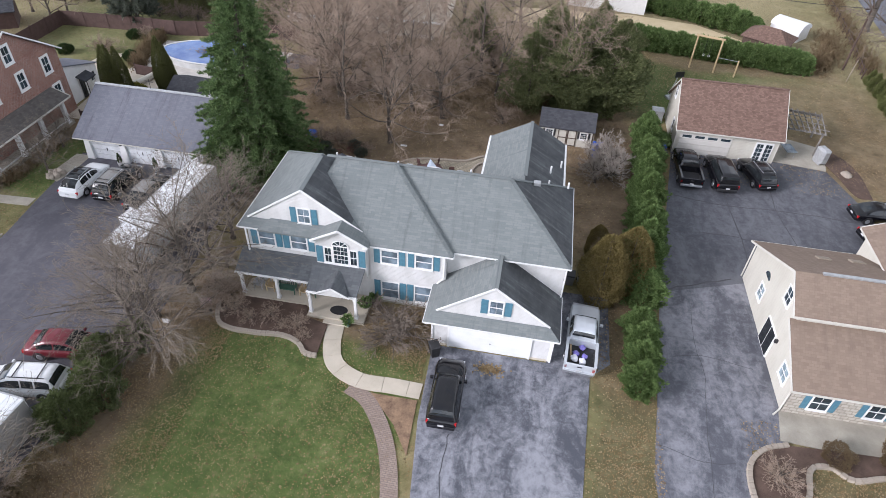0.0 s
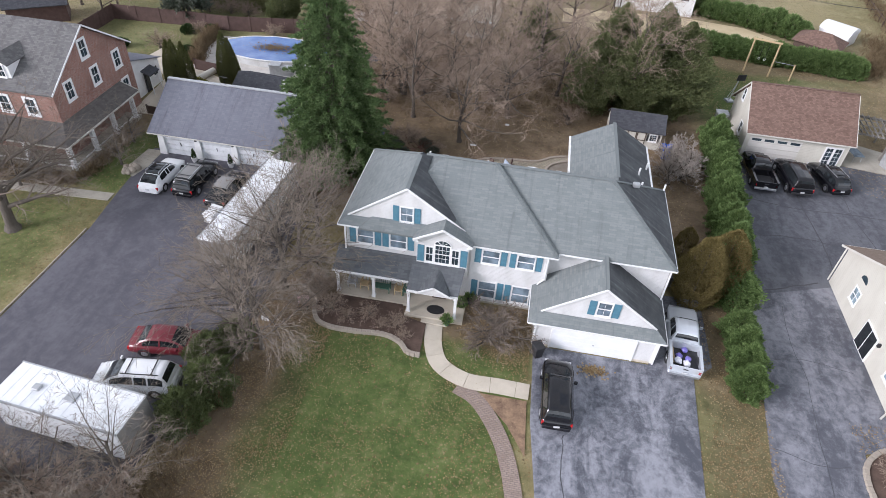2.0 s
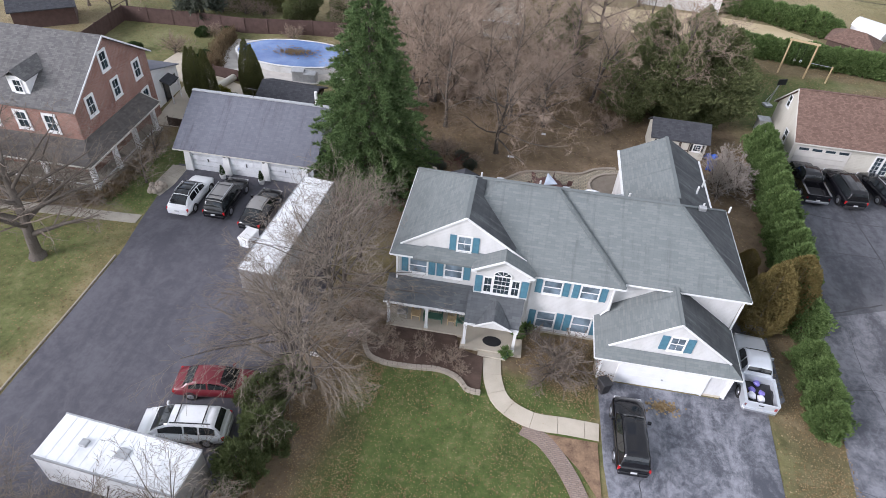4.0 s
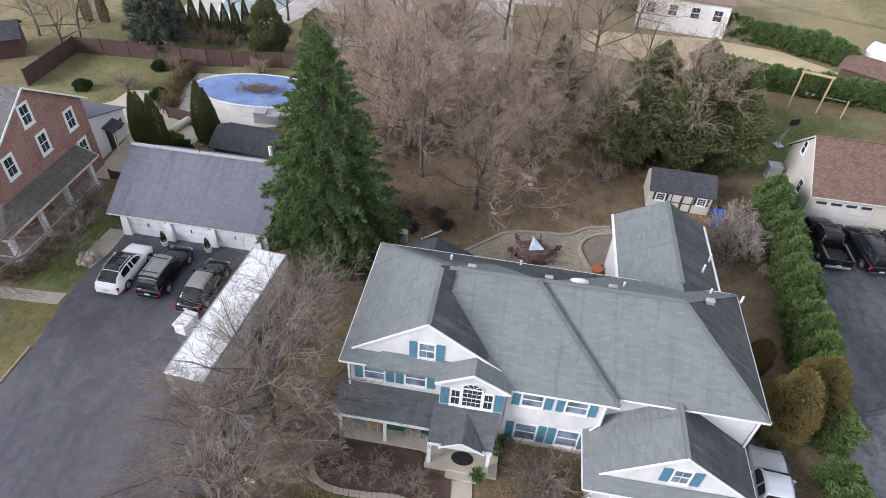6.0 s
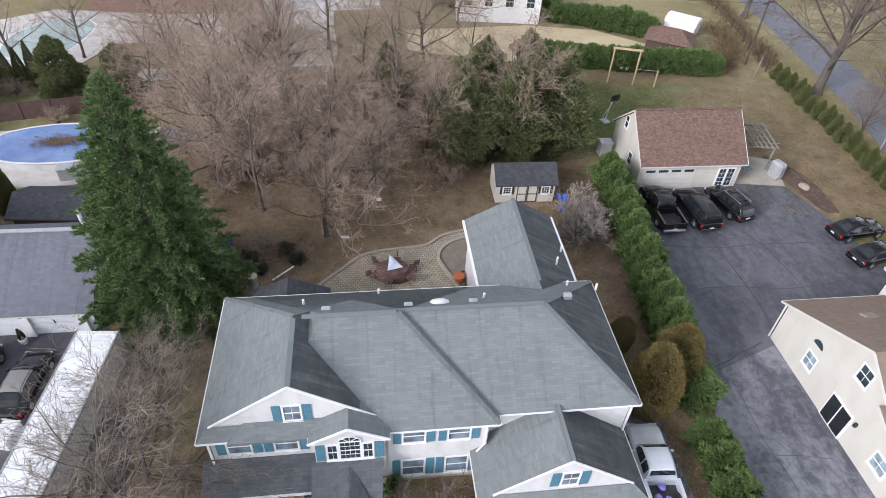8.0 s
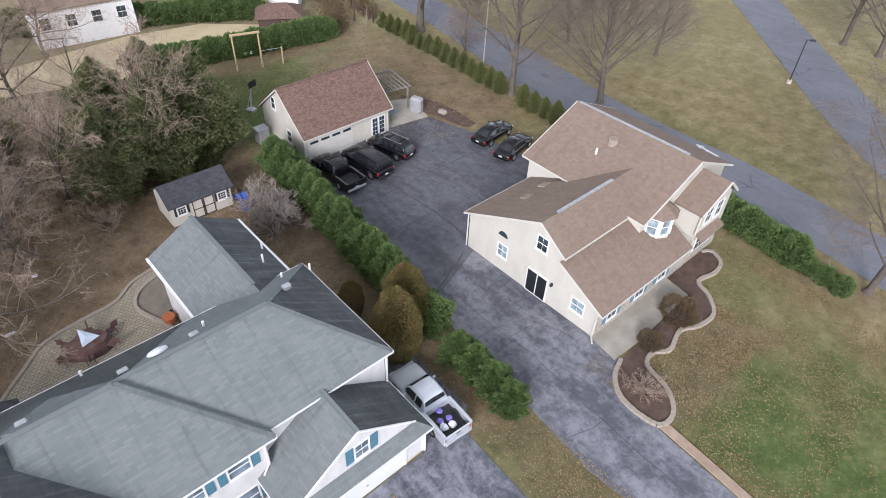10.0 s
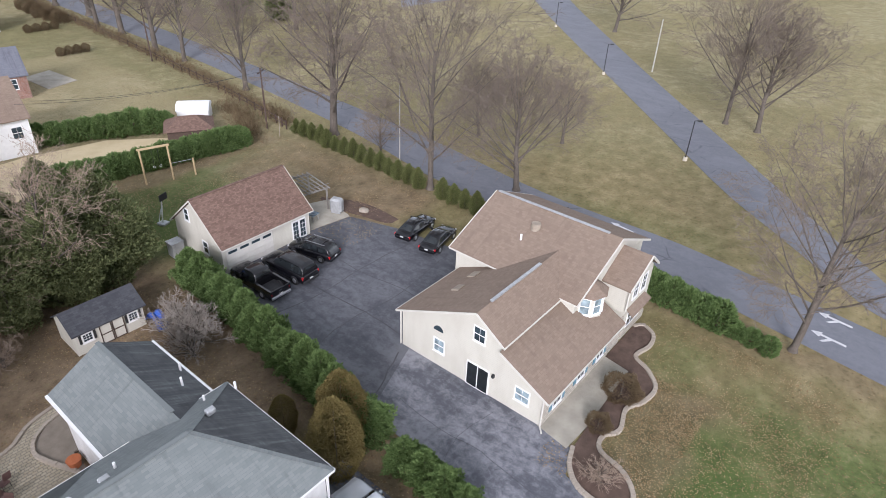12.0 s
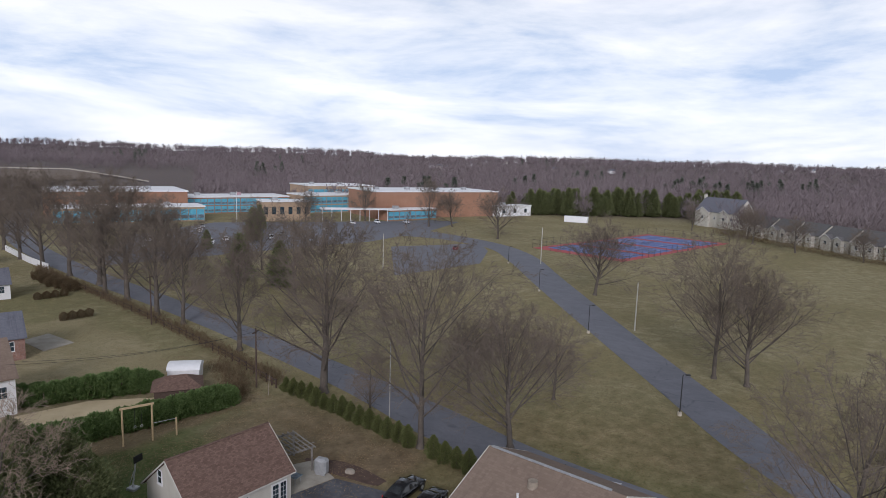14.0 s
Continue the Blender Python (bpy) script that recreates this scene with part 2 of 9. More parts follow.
ROOF_SLATE = shingles("slate_grey_shingles", (0.135, 0.14, 0.168), (0.165, 0.17, 0.198), (0.065, 0.062, 0.078), 0.32, 0.16, 0.6)
ROOF_WORN = shingles("worn_brown_grey_shingles", (0.10, 0.098, 0.10), (0.16, 0.155, 0.152), (0.06, 0.055, 0.052), 0.3, 0.15, 0.6)
ROOF_PORCH = shingles("worn_dark_roofing", (0.085, 0.078, 0.074), (0.13, 0.12, 0.112), (0.05, 0.045, 0.042), 0.3, 0.15, 0.5)
ROOF_DARK = shingles("dark_shingles", (0.045, 0.047, 0.055), (0.07, 0.072, 0.08), (0.025, 0.025, 0.03))
BRICK = masonry("red_brick", (0.19, 0.075, 0.056), (0.33, 0.145, 0.105), (0.36, 0.29, 0.25), 0.22, 0.075)
PAVER = masonry("paver_brick", (0.27, 0.20, 0.165), (0.33, 0.255, 0.215), (0.17, 0.14, 0.12), 0.24, 0.12, 0.012, 0.35)
SOIL = grainy("bare_soil", (0.15, 0.125, 0.10), (0.24, 0.205, 0.165), 1.5, 0.95)
PALE_STONE = grainy("pale_gravel", (0.42, 0.39, 0.36), (0.60, 0.57, 0.53), 0.9, 0.95, fine=20)
POOLGREEN = grainy("green_pool_cover", (0.10, 0.17, 0.16), (0.42, 0.50, 0.48), 0.18, 0.35)
PATIO = masonry("patio_paver", (0.33, 0.285, 0.21), (0.42, 0.37, 0.28), (0.16, 0.14, 0.11), 0.30, 0.22, 0.02, 0.35)
STONE = masonry("field_stone", (0.42, 0.38, 0.32), (0.52, 0.48, 0.41), (0.30, 0.27, 0.23), 0.42, 0.26, 0.03, 0.5, dist=0.03)
BLOCK = grainy("wall_block", (0.26, 0.22, 0.18), (0.40, 0.35, 0.29), 2.0, 0.9)
CONCRETE = grainy("concrete", (0.44, 0.39, 0.31), (0.57, 0.51, 0.42), 0.8, 0.9, fine=25)
CONCRETE_OLD = grainy("old_concrete", (0.25, 0.23, 0.19), (0.42, 0.39, 0.33), 0.7, 0.9, fine=25)
DRIVE = asphalt("driveway_asphalt", (0.074, 0.078, 0.094), (0.33, 0.335, 0.37), 0.9, crack=0.2)
DRIVE_NEXT = asphalt("next_driveway_asphalt", (0.085, 0.088, 0.104), (0.29, 0.292, 0.32), 0.85, crack=0.15)
LOT_DARK = asphalt("dark_lot_asphalt", (0.076, 0.074, 0.088), (0.138, 0.135, 0.152), 0.75, crack=0.08)
YARD = asphalt("yard_asphalt", (0.072, 0.074, 0.086), (0.165, 0.168, 0.185), 0.8, crack=0.12)
ROAD = asphalt("road_asphalt", (0.13, 0.135, 0.155), (0.19, 0.195, 0.22), 0.6, crack=0.3)
LINE = grainy("road_paint", (0.42, 0.43, 0.45), (0.60, 0.60, 0.61), 3.0, 0.7)
MULCH = grainy("mulch", (0.055, 0.034, 0.026), (0.13, 0.085, 0.065), 1.5, 0.95, dist=0.03, fine=18)
LEAF_MAT = grainy("matted_leaves", (0.10, 0.06, 0.042), (0.34, 0.225, 0.14), 1.5, 0.95, dist=0.03, fine=11)
SAND = grainy("sand", (0.46, 0.37, 0.22), (0.58, 0.48, 0.31), 0.5, 0.95, fine=10)
WOOD = grainy("weathered_wood", (0.20, 0.165, 0.13), (0.33, 0.28, 0.22), 3.0, 0.85)
WOOD_POST = grainy("pine_post", (0.42, 0.31, 0.17), (0.55, 0.42, 0.25), 3.0, 0.8)
WOOD_DARK = grainy("dark_wood", (0.045, 0.03, 0.024), (0.10, 0.065, 0.05), 3.0, 0.8)
FENCE = grainy("brown_fence", (0.06, 0.035, 0.030), (0.105, 0.064, 0.055), 2.0, 0.85)
BARK = bark("bark", (0.06, 0.05, 0.042), (0.165, 0.142, 0.12))
TWIG = bark("twigs", (0.215, 0.160, 0.120), (0.39, 0.305, 0.240))
TWIG_GREY = bark("grey_twigs", (0.24, 0.205, 0.175), (0.40, 0.355, 0.315))
NEEDLE = foliage("spruce_needles", (0.05, 0.086, 0.034), (0.106, 0.168, 0.062), (0.20, 0.275, 0.112))
HEDGE = foliage("hedge_leaves", (0.075, 0.125, 0.038), (0.14, 0.212, 0.07), (0.225, 0.31, 0.12))
OLIVE = foliage("olive_hedge_leaves", (0.09, 0.105, 0.035), (0.145, 0.165, 0.058), (0.215, 0.23, 0.095))
CYPRESS = foliage("cypress_leaves", (0.125, 0.100, 0.036), (0.20, 0.158, 0.058), (0.285, 0.23, 0.095))
LOTBUSH = foliage("lot_evergreen", (0.08, 0.10, 0.04), (0.13, 0.16, 0.064), (0.195, 0.23, 0.10))
DARKGREEN = foliage("dark_evergreen", (0.024, 0.05, 0.018), (0.048, 0.085, 0.028), (0.085, 0.125, 0.045))
CEDAR = foliage("cedar_leaves", (0.09, 0.108, 0.047), (0.15, 0.172, 0.074), (0.22, 0.24, 0.11))
SEAM = grainy("tar", (0.045, 0.046, 0.052), (0.075, 0.076, 0.084), 1.5, 0.7)
BRUSH = foliage("brown_brush", (0.11, 0.075, 0.042), (0.18, 0.13, 0.075), (0.26, 0.20, 0.12))
YELLOWGREEN = foliage("yellow_leaves", (0.12, 0.12, 0.02), (0.22, 0.21, 0.04), (0.32, 0.30, 0.08))
COLUMN = foliage("column_leaves", (0.088, 0.094, 0.034), (0.14, 0.148, 0.054), (0.20, 0.21, 0.085))
GREYPINE = foliage("grey_pine_needles", (0.07, 0.085, 0.065), (0.115, 0.13, 0.10), (0.17, 0.185, 0.15))
TWIG_DARK = bark("dark_twigs", (0.105, 0.084, 0.067), (0.225, 0.185, 0.152))
TWIG_MID = bark("brown_twigs", (0.14, 0.115, 0.09), (0.275, 0.232, 0.192))
def woodland(name, c0, c1, c2):
    """Bare crowns seen from far: stands of trees differ in tone, and single twigs a little."""
    m = Nodes(name)
    geo = m.n("NewGeometry")
    stand = m.math("MULTIPLY_ADD", m.noise(m.co(), 0.016, 4), 0.55, m.math("MULTIPLY", m.noise(m.co(), 0.11, 3), 0.35))
    return m.done(m.ramp(m.math("MULTIPLY_ADD", geo.outputs["Random Per Island"], 0.15, stand), (0.38, c0), (0.52, c1), (0.66, c2)), 0.95, 0, None, spec=0.1)


# Pale mauve in a narrow range: the haze of distance is in these tones.
FARWOOD = woodland("far_bare_woods", (0.162, 0.134, 0.139), (0.19, 0.158, 0.164), (0.215, 0.181, 0.187))
TYRE = grainy("tyre", (0.012, 0.012, 0.013), (0.03, 0.03, 0.03), 8, 0.9)
CHROME = paint("bright_metal", (0.62, 0.63, 0.65), 0.25, 0, 0.9)
PLASTIC = grainy("black_plastic", (0.012, 0.012, 0.014), (0.035, 0.035, 0.038), 4, 0.6)
METAL = grainy("grey_metal", (0.30, 0.31, 0.32), (0.48, 0.49, 0.50), 3, 0.5, 0.4)
CARGLASS = glazing("car_glass", (0.015, 0.018, 0.02), 0.04)
REDLIGHT = paint("red_lamp", (0.45, 0.012, 0.015), 0.2, 0.5)
CLEARLIGHT = paint("clear_lamp", (0.65, 0.66, 0.68), 0.15, 0.6)
PAINT_BLACK = paint("black_paint", (0.004, 0.004, 0.006), 0.14, 0.6)
PAINT_SILVER = paint("silver_paint", (0.56, 0.59, 0.63), 0.25, 0.8, 0.3)
PAINT_WHITE = paint("white_paint", (0.78, 0.79, 0.80), 0.3, 0.6)
PAINT_GREY = paint("grey_paint", (0.16, 0.165, 0.175), 0.3, 0.6, 0.3)
# Plain grey; also paints a reflected sky and a shaded trailer end.
PAINT_DULL = paint("dusty_grey_paint", (0.27, 0.26, 0.25), 0.45, 0.4, 0.2)
PAINT_RED = paint("red_paint", (0.145, 0.016, 0.024), 0.35, 0.5)
TRAILER = grainy("trailer_white", (0.66, 0.68, 0.70), (0.86, 0.87, 0.88), 1.6, 0.5, dist=0.004)
BLUE = grainy("blue_plastic", (0.012, 0.06, 0.36), (0.03, 0.12, 0.52), 2, 0.5)
POOLBLUE = grainy("pool_cover", (0.045, 0.10, 0.32), (0.20, 0.30, 0.52), 0.35, 0.22)

# ---- building tools ----
class Geo:
    """Vertices and faces of one part."""

    def __init__(self):
        self.v, self.f = [], []
        self.m = None

    def add(self, verts, faces):
        k = len(self.v)
        if self.m is not None:
            verts = [tuple(self.m @ Vector(p)) for p in verts]
        self.v += verts
        self.f += [tuple(i + k for i in face) for face in faces]
        return self

    def box(self, x0, x1, y0, y1, z0, z1, bevel=0.0):
        if bevel <= 0:
            v = [(x, y, z) for z in (z0, z1) for x, y in ((x0, y0), (x1, y0), (x1, y1), (x0, y1))]
            return self.add(v, [(3, 2, 1, 0), (4, 5, 6, 7), (0, 1, 5, 4), (1, 2, 6, 5), (2, 3, 7, 6), (3, 0, 4, 7)])
        b = bevel
        ring = [(x0 + b, y0), (x1 - b, y0), (x1, y0 + b), (x1, y1 - b), (x1 - b, y1), (x0 + b, y1), (x0, y1 - b), (x0, y0 + b)]
        inner = [(x0 + b, y0 + b), (x1 - b, y0 + b), (x1 - b, y0 + b), (x1 - b, y1 - b), (x1 - b, y1 - b), (x0 + b, y1 - b), (x0 + b, y1 - b), (x0 + b, y0 + b)]
        v = [(*p, z0) for p in ring] + [(*p, z1 - b) for p in ring] + [(*p, z1) for p in inner]
        f = [tuple(range(7, -1, -1)), (16, 17, 19, 21)]
        for i in range(8):
            j = (i + 1) % 8
            f += [(i, j, 8 + j, 8 + i), (8 + i, 8 + j, 16 + j, 16 + i)]
        return self.add(v, f)

    def prism(self, pts, z0, z1):
        n = len(pts)
        v = [(x, y, z0) for x, y in pts] + [(x, y, z1) for x, y in pts]
        return self.add(v, [tuple(range(n - 1, -1, -1)), tuple(range(n, 2 * n))] + [(i, (i + 1) % n, n + (i + 1) % n, n + i) for i in range(n)])

    def slab(self, pts, thick=0.12):
        """A sloping polygon with thickness below it."""
        n = len(pts)
        v = list(pts) + [(x, y, z - thick) for x, y, z in pts]
        return self.add(v, [tuple(range(n)), tuple(range(2 * n - 1, n - 1, -1))] + [(i, n + i, n + (i + 1) % n, (i + 1) % n) for i in range(n)])

    def side_prism(self, pts, y0, y1):
        """Polygon in x and z, drawn out along y."""
        n = len(pts)
        v = [(x, y0, z) for x, z in pts] + [(x, y1, z) for x, z in pts]
        return self.add(v, [tuple(range(n)), tuple(range(2 * n - 1, n - 1, -1))] + [(i, n + i, n + (i + 1) % n, (i + 1) % n) for i in range(n)])

    def tube(self, p, q, r0, r1=None, n=8, caps=True):
        p, q = Vector(p), Vector(q)
        r1 = r0 if r1 is None else r1
        d = (q - p).normalized()
        a = d.cross(Vector((0, 0, 1)) if abs(d.z) < 0.9 else Vector((1, 0, 0))).normalized()
        b = d.cross(a)
        v = []
        for c, r in ((p, r0), (q, r1)):
            v += [tuple(c + r * (math.cos(2 * math.pi * i / n) * a + math.sin(2 * math.pi * i / n) * b)) for i in range(n)]
        f = [(i, n + i, n + (i + 1) % n, (i + 1) % n) for i in range(n)]
        if caps:
            f += [tuple(range(n)), tuple(range(2 * n - 1, n - 1, -1))]
        return self.add(v, f)

    def beam(self, p, q, w, h):
        """A bar of rectangular section from p to q."""
        p, q = Vector(p), Vector(q)
        d = (q - p).normalized()
        a = d.cross(Vector((0, 0, 1)) if abs(d.z) < 0.95 else Vector((1, 0, 0))).normalized()
        b = a.cross(d)
        v = [tuple(c + s * a * w / 2 + t * b * h / 2) for c in (p, q) for s, t in ((-1, -1), (1, -1), (1, 1), (-1, 1))]
        return self.add(v, [(0, 1, 2, 3), (7, 6, 5, 4), (0, 4, 5, 1), (1, 5, 6, 2), (2, 6, 7, 3), (3, 7, 4, 0)])

    def mesh(self, name):
        me = bpy.data.meshes.new(name)
        me.from_pydata(self.v, [], self.f)
        bm = bmesh.new()
        bm.from_mesh(me)
        bmesh.ops.recalc_face_normals(bm, faces=bm.faces)
        bm.to_mesh(me)
        bm.free()
        return me


def part(name, geo, mat, parent=None, label="", smooth=False):
    me = geo.mesh(name) if isinstance(geo, Geo) else geo
    if not me.materials:
        me.materials.append(mat)
    if smooth:
        me.polygons.foreach_set("use_smooth", [True] * len(me.polygons))
    ob = new(name, me)
    if parent is not None:
        ob.parent = parent
    return tagged(ob, label)


def thing(name, label, category, x=0, y=0, z=0, rz=0, group="", kind=""):
    ob = new(name)
    ob.empty_display_size = 0.3
    ob.matrix_basis = pose(x, y, z, 0, 0, rz)
    return tagged(ob, label, category, group, kind)


def piece_of_ground(name, pts, z, mat, label, thick=0.25, category="ground"):
    g = Geo().prism(pts, z - thick, z)
    return tagged(part(name, g, mat), label, category, kind="structure")


def arc(cx, cy, r, a0, a1, n):
    return [(cx + r * math.cos(radians(a0 + (a1 - a0) * i / n)), cy + r * math.sin(radians(a0 + (a1 - a0) * i / n))) for i in range(n + 1)]


def spline(pts, per=6):
    """Catmull-Rom through the points."""
    out = []
    p = [pts[0]] + list(pts) + [pts[-1]]
    for i in range(1, len(p) - 2):
        for k in range(per):
            t = k / per
            q = []
            for a, b, c, d in zip(p[i - 1], p[i], p[i + 1], p[i + 2]):
                q.append(0.5 * (2 * b + (c - a) * t + (2 * a - 5 * b + 4 * c - d) * t * t + (3 * b - a - 3 * c + d) * t ** 3))
            out.append(tuple(q))
    return out + [tuple(pts[-1])]


def ribbon(pts, width):
    """Left and right edges of a way of that width, as one polygon."""
    left, right = [], []
    for i, (x, y) in enumerate(pts):
        a, b = pts[max(0, i - 1)], pts[min(len(pts) - 1, i + 1)]
        dx, dy = b[0] - a[0], b[1] - a[1]
        k = math.hypot(dx, dy) or 1
        left.append((x - dy / k * width / 2, y + dx / k * width / 2))
        right.append((x + dy / k * width / 2, y - dx / k * width / 2))
    return left, right


def kerb_blocks(parent, pts, w, h, step, mat, name="block", z=0.0, seed=3):
    """A row of single blocks along a curve, each a little uneven."""
    rnd = random.Random(seed)
    me = Geo().box(-step * 0.48, step * 0.48, -w / 2, w / 2, 0, h, 0.025).mesh(name)
    me.materials.append(mat)
    d, last = 0.0, pts[0]
    for p in pts[1:]:
        seg = math.hypot(p[0] - last[0], p[1] - last[1])
        while d <= seg and seg > 1e-6:
            f = d / seg
            ob = new(name, me)
            ob.parent = parent
            ob.matrix_basis = pose(last[0] + f * (p[0] - last[0]), last[1] + f * (p[1] - last[1]), z + rnd.uniform(-0.015, 0.01), rnd.uniform(-2, 2), rnd.uniform(-2, 2), math.degrees(math.atan2(p[1] - last[1], p[0] - last[0])) + rnd.uniform(-3, 3))
            d += step
        d -= seg
        last = p


def window(parent, m, w, h, cols=2, rows=2, shutters=0.0, shutter_mat=None, pane_mat=None, frame=0.09, arch=False, sash=True):
    """A framed window on a wall: m carries x along the wall, z up and -y outwards, its origin at the window's middle."""
    a, b = w / 2, h / 2
    f = Geo()
    f.m = m
    o, q = [(-a - frame, -b - frame), (a + frame, -b - frame), (a + frame, b + frame), (-a - frame, b + frame)], [(-a, -b), (a, -b), (a, b), (-a, b)]
    v = [(x, y, z) for y in (-0.06, 0.06) for ring in (o, q) for x, z in ring]
    fc = []
    for i in range(4):
        k = (i + 1) % 4
        fc += [(i, k, 4 + k, 4 + i), (8 + k, 8 + i, 12 + i, 12 + k), (k, i, 8 + i, 8 + k), (4 + i, 4 + k, 12 + k, 12 + i)]
    win = part("window", f.add(v, fc), TRIM, parent)

    def bar(name, x0, x1, y0, y1, z0, z1):
        g = Geo()
        g.m = m
        part(name, g.box(x0, x1, y0, y1, z0, z1), TRIM, win)

    for i in range(1, cols):
        x = -a + w * i / cols
        bar("muntin", x - 0.008, x + 0.008, -0.035, 0.02, -b, b)
    for i in range(1, rows):
        z = -b + h * i / rows
        t = 0.03 if sash and rows % 2 == 0 and i == rows // 2 else 0.008
        bar("meeting_rail" if t > 0.02 else "muntin", -a, a, -0.037, 0.02, z - t, z + t)
    bar("sill", -a - frame - 0.03, a + frame + 0.03, -0.10, 0.06, -b - frame - 0.05, -b - frame)
    g = Geo()
    g.m = m
    g.box(-a, a, -0.012, 0.02, -b, b)
    part("pane", g, pane_mat or GLASS, win)
    if shutters:
        for s in (-1, 1):
            g = Geo()
            g.m = m
            x0 = s * (a + frame + 0.04 + shutters / 2)
            g.box(x0 - shutters / 2, x0 + shutters / 2, -0.05, 0.02, -b - 0.06, b + 0.06)
            part("shutter", g, shutter_mat or TEAL, parent)
    return win


def gutter_run(parent, pts, name="gutter", w=0.10, h=0.10, mat=None):
    for p, q in zip(pts, pts[1:]):
        part(name, Geo().beam(p, q, w, h), mat or TRIM, parent)


# wall poses: facing south (-y), north, west (-x), east
def south(x, y, z):
    return pose(x, y, z)


def north(x, y, z):
    return pose(x, y, z, 0, 0, 180)


def west(x, y, z):
    return pose(x, y, z, 0, 0, -90)


def east(x, y, z):
    return pose(x, y, z, 0, 0, 90)


def algae_shade(ob):
    """Algae streaks on the east slopes, with their shade painted into a darker base."""
    ob.data.materials.append(ROOF_ALGAE_SHADE)
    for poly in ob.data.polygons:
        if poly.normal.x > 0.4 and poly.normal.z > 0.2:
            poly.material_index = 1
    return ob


def hip_roof(parent, x0, x1, y0, y1, z, slope, mat, left="hip", right="hip", base=0.14, name="roof"):
    """A roof with its ridge along x; each end hipped or gabled."""
    half = (y1 - y0) / 2
    ym, zr = (y0 + y1) / 2, z + half * slope
    xl = x0 + half if left == "hip" else x0
    xr = x1 - half if right == "hip" else x1
    v = [(x0, y0, z), (x1, y0, z), (x1, y1, z), (x0, y1, z), (xl, ym, zr), (xr, ym, zr)]
    v += [(x, y, z - base) for x, y in ((x0, y0), (x1, y0), (x1, y1), (x0, y1))]
    g = Geo().add(v, [(0, 1, 5, 4), (2, 3, 4, 5), (1, 2, 5), (3, 0, 4), (9, 8, 7, 6), (0, 6, 7, 1), (1, 7, 8, 2), (2, 8, 9, 3), (3, 9, 6, 0)])
    return part(name, g, mat, parent)

